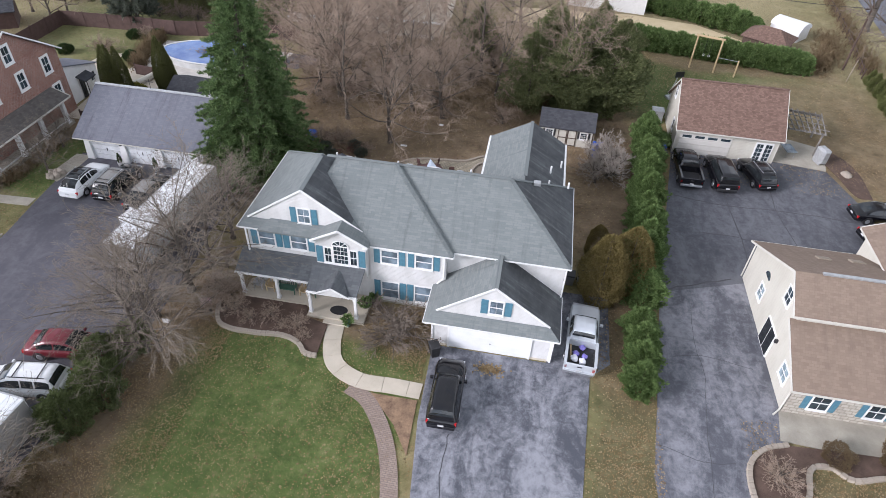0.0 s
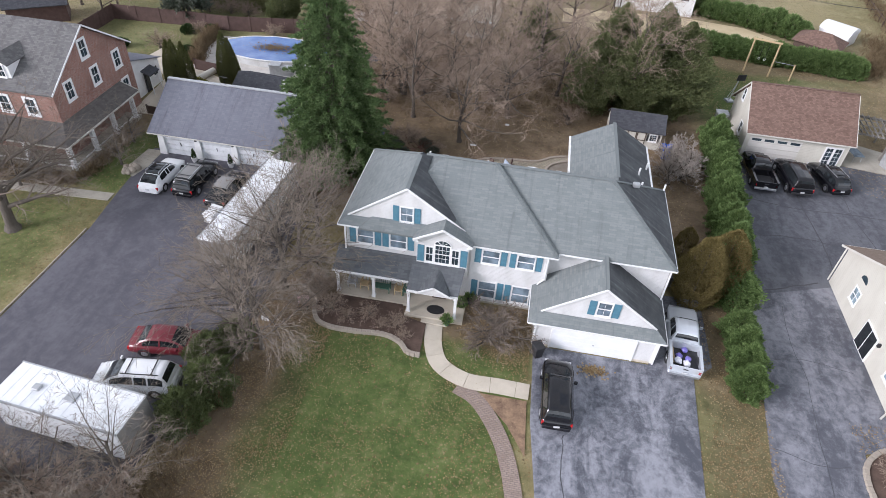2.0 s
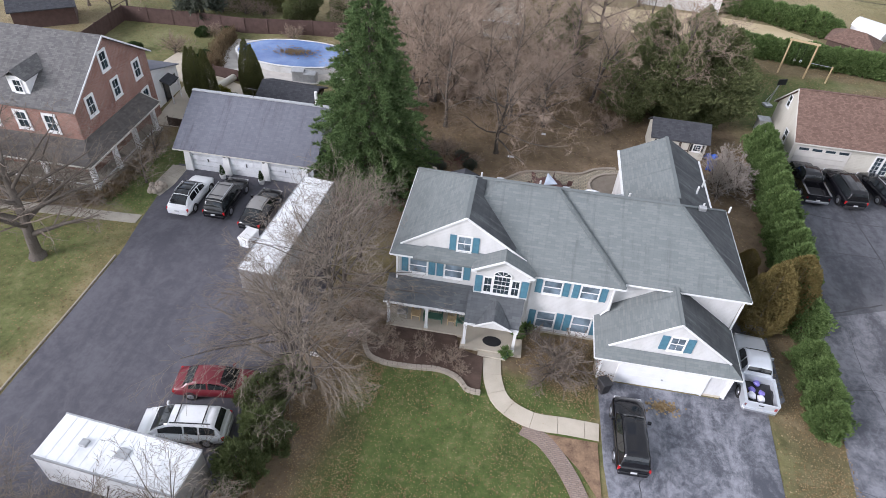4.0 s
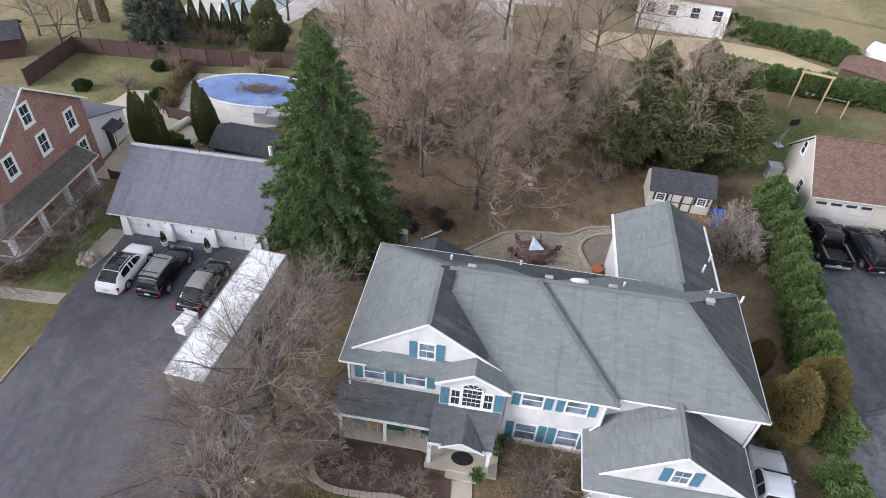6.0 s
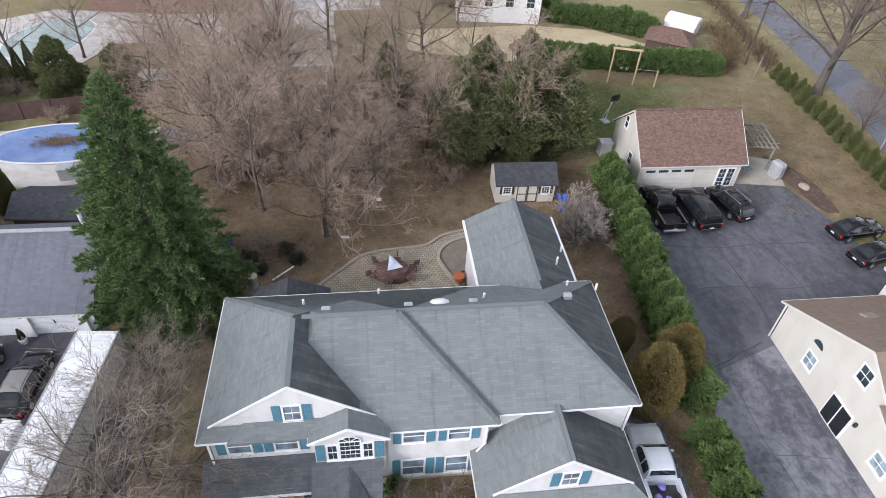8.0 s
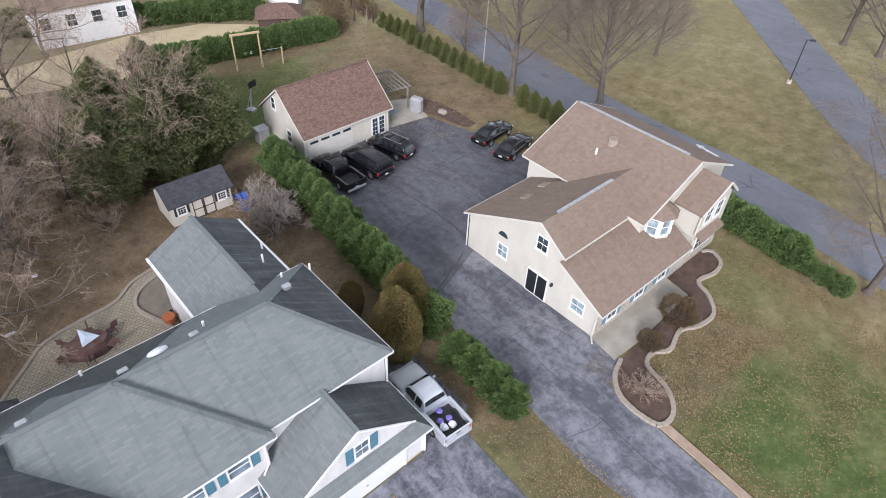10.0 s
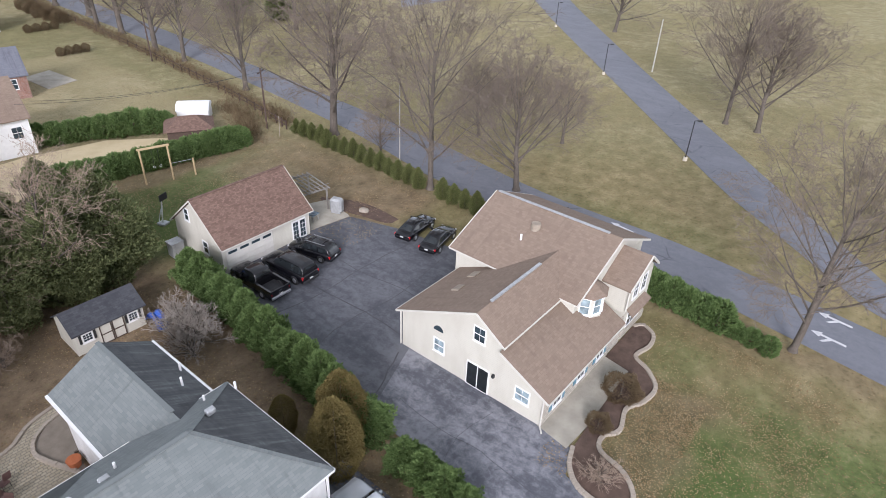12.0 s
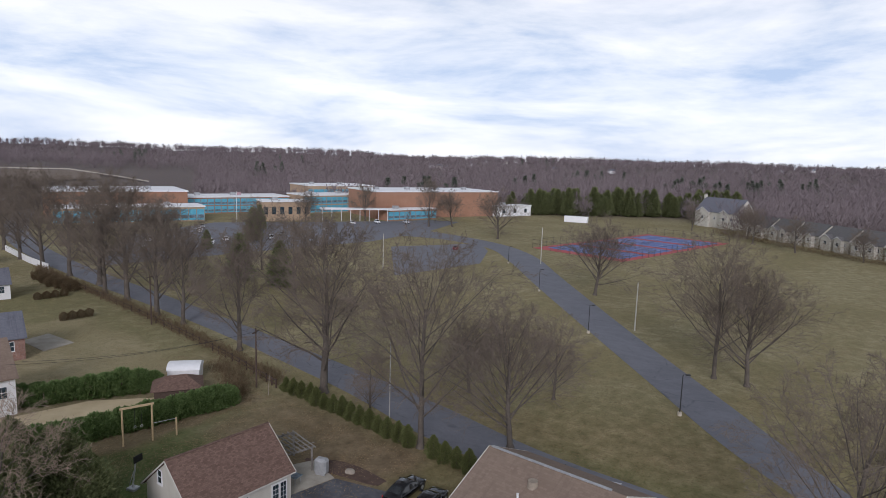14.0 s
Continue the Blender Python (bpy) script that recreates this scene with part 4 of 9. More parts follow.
# ---- the main house ----
def main_house():
    h = thing("house", "two-storey white house with grey hipped roof and teal shutters", "house")
    s, ez = 0.685, 5.28
    # walls
    w = Geo().box(-17.5, -9.0, 29.15, 37.9, -0.2, ez)
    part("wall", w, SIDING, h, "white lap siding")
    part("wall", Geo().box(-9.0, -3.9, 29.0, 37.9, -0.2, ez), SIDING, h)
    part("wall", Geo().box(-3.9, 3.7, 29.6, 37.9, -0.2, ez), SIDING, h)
    part("wall", Geo().side_prism([(-12.55, 2.4), (-9.15, 2.4), (-9.15, 5.45), (-10.85, 6.38), (-12.55, 5.45)], 28.5, 30.0), SIDING, h)
    # roofs: the part with the left gable, the middle, the right
    zr = ez + 4.5 * s
    xl, xm, xr = -17.95, -13.45, -8.95
    y0, y1, yg = 28.75, 38.2, 29.35
    rise = (yg - y0) * s
    v = [(xl, y1, ez), (xl, y0, ez), (xm, yg, zr), (xm, y1 - 4.5, zr), (xr, y1, ez), (xr, y0, ez), (xl + 0.62, yg, ez + rise), (xr - 0.62, yg, ez + rise)]
    v += [(x, y, ez - 0.14) for x, y in ((xl, y1), (xl, y0), (xr, y0), (xr, y1))]
    g = Geo().add(v, [(0, 1, 6, 2, 3), (4, 3, 2, 7, 5), (0, 3, 4), (1, 5, 7, 6), (8, 9, 10, 11), (1, 9, 10, 5), (0, 8, 9, 1), (4, 11, 8, 0), (5, 10, 11, 4)])
    algae_shade(part("roof", g, ROOF_GREY, h, "weathered grey asphalt shingles"))
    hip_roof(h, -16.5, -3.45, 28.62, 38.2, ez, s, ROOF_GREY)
    algae_shade(hip_roof(h, -12.4, 3.98, 29.15, 38.2, ez, s, ROOF_GREY))
    # ridge caps
    for p, q in (((xm, yg, zr), (xm, 33.5, zr)), ((-13, 33.41, ez + 4.79 * s), (-8.3, 33.41, ez + 4.79 * s)), ((-8.4, 33.67, ez + 4.525 * s), (-0.57, 33.67, ez + 4.525 * s)), ((-8.24, 33.41, ez + 4.79 * s), (-3.5, 28.66, ez)), ((-0.55, 33.67, ez + 4.525 * s), (3.93, 29.2, ez)), ((-0.55, 33.67, ez + 4.525 * s), (3.93, 38.15, ez)), ((xm, 33.7, zr), (xl, y1, ez))):
        part("ridge_cap", Geo().beam((p[0], p[1], p[2] + 0.015), (q[0], q[1], q[2] + 0.02), 0.26, 0.045), ROOF_GREY, h)
    # left gable over its skirt roof
    part("gable", Geo().side_prism([(xl + 0.75, ez + rise - 0.05), (xr - 0.75, ez + rise - 0.05), (xm, zr - 0.06)], yg + 0.03, yg + 0.2), SIDING, h)
    for sx in (-1, 1):
        part("rake_board", Geo().beam((xm + sx * 3.95, yg - 0.02, ez + 0.55 * s + 0.02), (xm, yg - 0.02, zr + 0.03), 0.07, 0.11), TRIM, h, "white rake board")
    # middle gable above the entry
    mx, mz = -10.85, 6.50
    for sx, ex in ((-1, -12.78), (1, -8.92)):
        part("roof", Geo().slab([(mx, 28.2, mz), (ex, 28.2, 5.42), (ex, 31.0, 5.42), (mx, 31.0, mz)], 0.10), ROOF_GREY, h)
        part("rake_board", Geo().beam((mx, 28.17, mz - 0.03), (ex, 28.17, 5.40), 0.07, 0.12), TRIM, h)
    part("frieze", Geo().box(-9.3, -8.95, 28.25, 28.6, 5.2, 5.36), TRIM, h)
    part("frieze", Geo().box(-12.8, -12.45, 28.25, 28.6, 5.2, 5.36), TRIM, h)
    # gutters and downspouts
    gutter_run(h, [(xl, y0, ez - 0.06), (-12.8, y0, ez - 0.06)])
    gutter_run(h, [(xl, y0, ez - 0.06), (xl, y1, ez - 0.06), (-3.5, y1, ez - 0.06), (3.98, y1, ez - 0.06), (3.98, 29.15, ez - 0.06), (-3.45, 29.15, ez - 0.06)])
    gutter_run(h, [(-8.9, 28.62, ez - 0.06), (-3.45, 28.62, ez - 0.06), (-3.45, 29.1, ez - 0.06)])
    for x, y, zt, zb in ((-17.55, 29.0, 5.1, 3.0), (3.75, 29.5, 5.1, 0.0), (-4.05, 28.88, 5.1, 3.1)):
        part("downspout", Geo().box(x - 0.05, x + 0.05, y - 0.05, y + 0.05, zb, zt), TRIM, h)
    part("downspout", Geo().tube((-4.05, 28.88, 3.15), (-4.45, 28.75, 2.7), 0.05), TRIM, h)
    # windows
    for x in (-16.2, -13.95):
        window(h, south(x, 29.15, 4.22), 1.05, 1.12, 1, 2, 0.42, pane_mat=BLIND_GLASS)
    for x in (-7.7, -5.4):
        window(h, south(x, 29.0, 4.22), 1.05, 1.05, 1, 2, 0.40, pane_mat=BLIND_GLASS)
        window(h, south(x, 29.0, 1.25), 1.1, 1.4, 1, 2, 0.42, pane_mat=BLIND_GLASS)
    window(h, south(-13.45, yg + 0.03, 6.38), 0.76, 1.08, 2, 2, 0.40, pane_mat=BLIND_GLASS)
    # three-part window with its fan light
    window(h, south(-10.85, 28.5, 4.22), 0.95, 1.45, 4, 4, 0)
    for sx in (-1, 1):
        window(h, south(-10.85 + sx * 0.86, 28.5, 4.12), 0.42, 1.22, 2, 2, 0)
        sh = Geo().box(-10.85 + sx * 1.43 - 0.22, -10.85 + sx * 1.43 + 0.22, 28.44, 28.52, 3.45, 4.8)
        part("shutter", sh, TEAL, h)
    fan = Geo().side_prism([(-10.85 + 0.52 * math.cos(radians(a)), 5.0 + 0.40 * math.sin(radians(a))) for a in range(0, 181, 15)], 28.46, 28.52)
    fw_ = part("fan_light", fan, GLASS, h)
    ring = Geo()
    for a in range(0, 180, 15):
        ring.beam((-10.85 + 0.55 * math.cos(radians(a)), 28.45, 5.0 + 0.43 * math.sin(radians(a))), (-10.85 + 0.55 * math.cos(radians(a + 15)), 28.45, 5.0 + 0.43 * math.sin(radians(a + 15))), 0.05, 0.05)
    for a in (45, 90, 135):
        ring.beam((-10.85, 28.45, 5.0), (-10.85 + 0.5 * math.cos(radians(a)), 28.45, 5.0 + 0.4 * math.sin(radians(a))), 0.03, 0.03)
    part("frame", ring, TRIM, fw_)
    # porch
    part("porch_floor", Geo().box(-17.9, -12.6, 27.4, 29.15, -0.1, 0.22, 0.02), CONCRETE, h, "tan concrete porch floor")
    part("porch_floor", Geo().box(-12.9, -8.95, 26.5, 29.1, -0.1, 0.23, 0.02), CONCRETE, h)
    part("step", Geo().box(-11.7, -9.9, 26.1, 26.5, -0.1, 0.12, 0.02), CONCRETE, h)
    part("porch_roof", Geo().slab([(-18.1, 27.5, 2.32), (-12.6, 27.5, 2.32), (-12.6, 29.2, 3.15), (-18.1, 29.2, 3.15)], 0.12), ROOF_LOW, h)
    part("porch_roof", Geo().slab([(-12.8, 26.7, 2.34), (-9.4, 26.7, 2.34), (-9.25, 28.55, 3.32), (-12.8, 28.55, 3.32)], 0.12), ROOF_LOW, h)
    px, pz = -11.0, 3.05
    for sx in (-1, 1):
        part("porch_roof", Geo().slab([(px, 26.45, pz), (px + sx * 1.15, 26.45, 2.40), (px + sx * 0.2, 28.2, 3.1), (px, 28.2, pz + 0.1)], 0.08), ROOF_LOW, h)
        part("rake_board", Geo().beam((px, 26.43, pz), (px + sx * 1.2, 26.43, 2.40), 0.06, 0.10), TRIM, h)
    part("gable", Geo().side_prism([(px - 1.1, 2.36), (px + 1.1, 2.36), (px, 2.98)], 26.5, 26.6), SIDING, h)
    part("beam", Geo().box(-17.95, -12.7, 27.55, 27.75, 2.05, 2.28), TRIM, h)
    part("beam", Geo().box(-12.75, -9.45, 26.75, 26.95, 2.05, 2.28), TRIM, h)
    gutter_run(h, [(-18.1, 27.45, 2.27), (-12.85, 27.45, 2.27)])
    gutter_run(h, [(-12.8, 26.65, 2.29), (-9.4, 26.65, 2.29)])
    for x, y in ((-17.8, 27.65), (-12.7, 26.85), (-9.55, 26.85), (-15.3, 27.65)):
        c = Geo().box(x - 0.09, x + 0.09, y - 0.09, y + 0.09, 0.2, 2.06)
        c.box(x - 0.13, x + 0.13, y - 0.13, y + 0.13, 0.2, 0.38)
        c.box(x - 0.13, x + 0.13, y - 0.13, y + 0.13, 1.92, 2.06)
        part("porch_post", c, TRIM, h)
    d = part("front_door", Geo().box(-11.35, -10.4, 28.42, 28.52, 0.22, 2.2), WOOD_DARK, h, "dark front door")
    part("handle", Geo().box(-10.55, -10.5, 28.36, 28.42, 1.1, 1.3), CHROME, d)
    part("foundation", Geo().box(-17.55, 3.75, 28.95, 37.95, -0.3, 0.12), CONCRETE_OLD, h)
    # garage in front
    gx0, gx1, gm, gs = -4.75, 3.85, -0.45, 0.715
    ge, gr = 2.35, 2.35 + 4.3 * 0.715
    gy, gyb = 25.58, 26.25
    gs_r = (gyb - gy) * gs
    part("wall", Geo().box(-4.2, 3.4, 25.95, 29.6, -0.2, ge + 0.05), SIDING, h)
    v = [(gx0, gy, ge), (gx1, gy, ge), (gx1 - 0.7, gyb, ge + gs_r), (gx0 + 0.7, gyb, ge + gs_r), (gm, gyb, gr), (gx0, 29.6, ge), (gx1, 29.6, ge), (gm, 31.5, gr), (gx0, 31.5, ge), (gx1, 31.5, ge)]
    v += [(gx0, gy, ge - 0.13), (gx1, gy, ge - 0.13), (gx1, 31.5, ge - 0.13), (gx0, 31.5, ge - 0.13)]
    g = Geo().add(v, [(0, 1, 2, 3), (0, 3, 4, 7, 8), (1, 9, 7, 4, 2), (10, 13, 12, 11), (0, 10, 11, 1), (1, 11, 12, 9), (0, 8, 13, 10), (8, 7, 9, 12, 13)])
    algae_shade(part("garage_roof", g, ROOF_GREY, h))
    part("ridge_cap", Geo().beam((gm, gyb, gr + 0.015), (gm, 29.9, gr + 0.015), 0.26, 0.05), ROOF_GREY, h)
    part("gable", Geo().side_prism([(gx0 + 0.85, ge + gs_r - 0.05), (gx1 - 0.85, ge + gs_r - 0.05), (gm, gr - 0.08)], gyb + 0.03, gyb + 0.2), SIDING, h)
    for sx, ex in ((-1, gx0 + 0.72), (1, gx1 - 0.72)):
        part("rake_board", Geo().beam((ex, gyb - 0.02, ge + gs_r + 0.02), (gm, gyb - 0.02, gr + 0.03), 0.07, 0.11), TRIM, h)
    gutter_run(h, [(gx0, 29.0, ge - 0.06), (gx0, gy, ge - 0.06), (gx1, gy, ge - 0.06), (gx1, 29.6, ge - 0.06)])
    window(h, south(-0.3, gyb + 0.03, 3.82), 0.78, 1.05, 2, 2, 0.44, pane_mat=BLIND_GLASS)
    part("foundation", Geo().box(-4.25, 3.45, 25.92, 29.6, -0.3, 0.16), CONCRETE, h)
    gd = Geo()
    for k in range(4):
        gd.box(-3.05, 2.1, 25.890, 25.960, 0.03 + k * 0.445, 0.03 + (k + 1) * 0.445 - 0.006)
        for c in range(8):
            x = -2.95 + c * 0.64
            gd.box(x, x + 0.52, 25.884, 25.900, 0.1 + k * 0.445, 0.40 + k * 0.445)
    door = part("garage_door", gd, DOOR_WHITE, h, "wide white panelled garage door")
    part("handle", Geo().box(-0.45, -0.35, 25.820, 25.880, 0.85, 0.92), METAL, door)
    for x0, x1, z0, z1 in ((-3.17, -3.05, 0.0, 1.95), (2.1, 2.22, 0.0, 1.95), (-3.05, 2.1, 1.82, 1.95)):
        part("door_trim", Geo().box(x0, x1, 25.860, 25.960, z0, z1), TRIM, h)
    for x in (-4.2, 3.4):
        part("corner_board", Geo().box(x - 0.06, x + 0.06, 25.880, 26.000, 0.1, ge), TRIM, h)
    part("downspout", Geo().box(3.46, 3.56, 25.820, 25.920, 0.05, 2.15), TRIM, h)
    # wing at the back
    part("wall", Geo().box(-2.6, 3.0, 37.9, 44.9, -0.2, 4.55), SIDING, h)
    part("gable", Geo().side_prism([(-2.6, 4.5), (3.0, 4.5), (0.35, 6.3)], 44.6, 44.85), SIDING, h)
    for sx, ex in ((-1, -2.95), (1, 3.35)):
        algae_shade(part("roof", Geo().slab([(0.35, 36.5, 6.4), (ex, 36.5, 4.6), (ex, 45.4, 4.6), (0.35, 45.4, 6.4)], 0.12), ROOF_GREY, h))
        gutter_run(h, [(ex, 38.2, 4.56), (ex, 45.4, 4.56)], w=0.16, h=0.16)
    part("ridge_cap", Geo().beam((0.35, 37.3, 6.42), (0.35, 45.4, 6.42), 0.26, 0.05), ROOF_GREY, h)
    # small bay roof behind
    part("bay", Geo().side_prism([(-17.0, -0.2), (-12.6, -0.2), (-12.6, 2.35), (-14.8, 3.3), (-17.0, 2.35)], 37.9, 41.2), SIDING, h)
    for ex in (-17.4, -12.2):
        part("roof", Geo().slab([(-14.8, 37.9, 3.5), (ex, 37.9, 2.35), (ex, 41.6, 2.35), (-14.8, 41.6, 3.5)], 0.1), ROOF_DARK, h)
    # vents and pipes on the back slope
    zb = lambda y: ez + (38.2 - y) * s
    for x, y in ((-11.9, 34.6), (-7.6, 34.6), (-4.1, 34.7), (1.2, 34.9)):
        g = Geo().box(x - 0.24, x + 0.24, y - 0.17, y + 0.17, zb(y) - 0.15, zb(y) + 0.13, 0.05)
        vent = part("roof_vent", g, METAL, h, "grey box vent")
    for x, y in ((-13.2, 35.9), (-3.4, 35.3), (-9.1, 37.6), (2.1, 37.3), (3.4, 36.2)):
        part("vent_pipe", Geo().tube((x, y, zb(y) - 0.1), (x, y, zb(y) + 0.36), 0.07), TRIM, h, "white vent pipe")
    dome = Geo()
    rings = [(0.42, 0.0), (0.38, 0.12), (0.22, 0.2), (0.02, 0.23)]
    v, f = [], []
    for r, dz in rings:
        v += [(-5.9 + 1.25 * r * math.cos(2 * math.pi * i / 20), 34.9 + r * math.sin(2 * math.pi * i / 20), zb(34.9) + 0.02 + dz - 0.6 * r * math.sin(2 * math.pi * i / 20)) for i in range(20)]
    for k in range(3):
        f += [(k * 20 + i, k * 20 + (i + 1) % 20, k * 20 + 20 + (i + 1) % 20, k * 20 + 20 + i) for i in range(20)]
    part("skylight_dome", dome.add(v, f + [tuple(range(60, 80))]), DOOR_WHITE, h, "white oval dome", smooth=True)
    part("vent_pipe", Geo().tube((2.2, 39.8, 5.0), (2.2, 39.8, 5.9), 0.07), TRIM, h)
    part("vent_pipe", Geo().tube((3.0, 41.5, 4.8), (3.0, 41.5, 5.4), 0.07), TRIM, h)


main_house()

# ---- the tan-roofed next house ----
def next_house():
    h = thing("house", "cream house with tan shingle roofs and stone front, next door", "house", 0.75, -0.1, 0)
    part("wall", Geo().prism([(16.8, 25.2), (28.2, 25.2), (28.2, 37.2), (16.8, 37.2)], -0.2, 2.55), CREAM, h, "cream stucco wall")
    prof = [(25.2, 2.55), (37.2, 2.55), (37.2, 3.3), (30.5, 6.5), (28.45, 5.1), (28.45, 4.45)]
    v = [(16.8, y, z) for y, z in prof] + [(27.5, y, z) for y, z in prof]
    n = len(prof)
    part("wall", Geo().add(v, [tuple(range(n)), tuple(range(2 * n - 1, n - 1, -1))] + [(i, n + i, n + (i + 1) % n, (i + 1) % n) for i in range(n)]), CREAM, h)
    part("roof", Geo().slab([(16.45, 37.5, 3.35), (27.5, 37.5, 3.35), (27.5, 30.5, 6.68), (16.45, 30.5, 6.68)], 0.14), ROOF_BROWN, h, "tan asphalt shingles")
    part("roof", Geo().slab([(16.45, 30.5, 6.68), (27.5, 30.5, 6.68), (27.5, 28.2, 5.12), (16.45, 28.2, 5.12)], 0.14), ROOF_BROWN, h)
    part("roof", Geo().slab([(16.45, 28.5, 4.62), (27.2, 28.5, 4.62), (27.2, 24.6, 2.62), (16.45, 24.6, 2.62)], 0.14), ROOF_BROWN, h)
    part("ridge_vent", Geo().beam((18.0, 30.5, 6.76), (24.0, 30.5, 6.76), 0.22, 0.10), METAL, h, "blue-grey metal ridge vent")
    for p, q in (((16.4, 37.5, 3.28), (16.4, 30.5, 6.62)), ((16.4, 30.5, 6.62), (16.4, 28.2, 5.05)), ((16.4, 28.5, 4.55), (16.4, 24.6, 2.55)), ((16.45, 37.55, 3.25), (23.4, 37.55, 3.25)), ((16.4, 28.18, 5.02), (27.2, 28.18, 5.02)), ((16.4, 24.55, 2.53), (27.2, 24.55, 2.53))):
        part("fascia", Geo().beam(p, q, 0.06, 0.13), TRIM_CREAM, h)
    # stone front below
    part("stone_front", Geo().box(16.85, 28.0, 25.08, 25.22, -0.2, 2.5), STONE, h, "tan field stone front wall")
    for x in (18.6, 21.8, 24.6):
        window(h, south(x, 25.08, 1.35), 1.0, 1.2, 2, 2, 0.35)
    # tall block with its ridge to the front
    part("wall", Geo().box(23.8, 35.0, 27.3, 37.9, -0.2, 5.2), CREAM, h)
    part("gable", Geo().side_prism([(23.8, 5.15), (35.0, 5.15), (29.4, 7.68)], 27.32, 37.85), CREAM, h)
    for ex in (23.3, 35.5):
        part("roof", Geo().slab([(29.4, 26.9, 7.92), (ex, 26.9, 5.2), (ex, 38.25, 5.2), (29.4, 38.25, 7.92)], 0.15), ROOF_BROWN, h)
        for y in (26.87, 38.27):
            part("fascia", Geo().beam((29.4, y, 7.84), (ex, y, 5.12), 0.07, 0.16), TRIM_CREAM, h)
        part("fascia", Geo().beam((ex, 26.9, 5.12), (ex, 38.25, 5.12), 0.07, 0.12), TRIM_CREAM, h)
    part("ridge_vent", Geo().beam((29.4, 28.0, 7.96), (29.4, 38.0, 7.96), 0.24, 0.08), METAL, h)
    part("round_vent", Geo().tube((27.6, 33.2, 6.9), (27.6, 33.2, 7.5), 0.42, 0.36, 16), WOOD, h, "round tan roof vent")
    part("vent_pipe", Geo().tube((26.2, 33.6, 6.2), (26.2, 33.6, 6.95), 0.09), TRIM, h)
    # front wing
    part("wall", Geo().box(28.3, 32.4, 25.2, 27.4, -0.2, 4.9), CREAM, h)
    part("gable", Geo().side_prism([(28.3, 4.85), (32.4, 5.0), (31.0, 6.25)], 25.2, 27.4), CREAM, h)
    part("roof", Geo().slab([(31.0, 24.95, 6.5), (27.9, 24.95, 4.85), (27.9, 27.4, 4.85), (31.0, 30.0, 6.5)], 0.13), ROOF_BROWN, h)
    part("roof", Geo().slab([(31.0, 24.95, 6.5), (32.7, 24.95, 5.1), (32.7, 30.0, 5.1), (31.0, 30.0, 6.5)], 0.13), ROOF_BROWN, h)
    for p, q in (((31.0, 24.92, 6.43), (27.9, 24.92, 4.8)), ((31.0, 24.92, 6.43), (32.7, 24.92, 5.05))):
        part("fascia", Geo().beam(p, q, 0.10, 0.18), TRIM_CREAM, h)
    for x in (29.6, 31.0):
        window(h, south(x, 25.2, 4.1), 0.8, 1.35, 2, 2, 0)
    window(h, south(30.2, 25.2, 1.45), 2.2, 1.35, 3, 2, 0)
    part("stone_front", Geo().box(28.35, 32.35, 25.1, 25.22, -0.2, 0.75), STONE, h)
    part("awning", Geo().slab([(28.6, 25.2, 2.75), (31.8, 25.2, 2.75), (31.9, 24.6, 2.35), (28.5, 24.6, 2.35)], 0.1), ROOF_BROWN, h)
    # bay with its own cap
    cx, cy = 25.7, 27.3
    oct_ = [(cx + 1.35 * math.cos(radians(a)), cy + 1.25 * math.sin(radians(a))) for a in (180, 225, 270, 315, 360)]
    part("bay", Geo().prism(oct_, 3.4, 5.25), CREAM, h)
    for a, b in zip(oct_[:-1], oct_[1:]):
        ang = math.degrees(math.atan2(b[1] - a[1], b[0] - a[0]))
        window(h, pose((a[0] + b[0]) / 2, (a[1] + b[1]) / 2, 4.45, 0, 0, ang), 0.62, 1.25, 1, 2, 0, pane_mat=BLIND_PALE, frame=0.08)
    cap = [(cx + 1.6 * math.cos(radians(a)), cy + 1.5 * math.sin(radians(a)), 5.25) for a in (170, 225, 270, 315, 370)]
    part("bay_roof", Geo().add(cap + [(cx, cy + 0.1, 6.2)], [(0, 1, 5), (1, 2, 5), (2, 3, 5), (3, 4, 5), (0, 4, 3, 2, 1)]), ROOF_BROWN, h)
    # west wall openings
    window(h, west(16.8, 33.7, 1.9), 0.85, 1.05, 2, 2, 0, pane_mat=BLIND_PALE)
    window(h, west(16.8, 30.35, 4.75), 0.85, 1.1, 2, 2, 0)
    window(h, west(16.8, 26.7, 1.7), 1.0, 1.0, 2, 2, 0, pane_mat=BLIND_PALE)
    part("arch_window", Geo().add([(16.74, 33.8 + 0.42 * math.cos(radians(a)), 3.2 + 0.4 * math.sin(radians(a))) for a in range(0, 181, 20)] + [(16.85, 33.8 + 0.42 * math.cos(radians(a)), 3.2 + 0.4 * math.sin(radians(a))) for a in range(0, 181, 20)],
         [tuple(range(10)), tuple(range(19, 9, -1))] + [(i, (i + 1) % 10, 10 + (i + 1) % 10, 10 + i) for i in range(10)]), GLASS, h)
    sd = part("sliding_door", Geo().box(16.72, 16.84, 29.3, 31.2, 0.05, 2.15), TRIM, h, "dark glazed sliding door")
    for y in (29.4, 30.3):
        part("pane", Geo().box(16.69, 16.73, y, y + 0.8, 0.15, 2.05), CARGLASS, sd)
    part("wall_lamp", Geo().box(16.6, 16.8, 28.9, 29.05, 1.9, 2.15), PLASTIC, h)
    part("downspout", Geo().tube((16.72, 25.1, 2.5), (16.72, 25.1, 0.1), 0.06), TRIM_CREAM, h)
    part("downspout", Geo().tube((16.72, 25.1, 0.12), (16.3, 24.7, 0.06), 0.06), TRIM_CREAM, h)
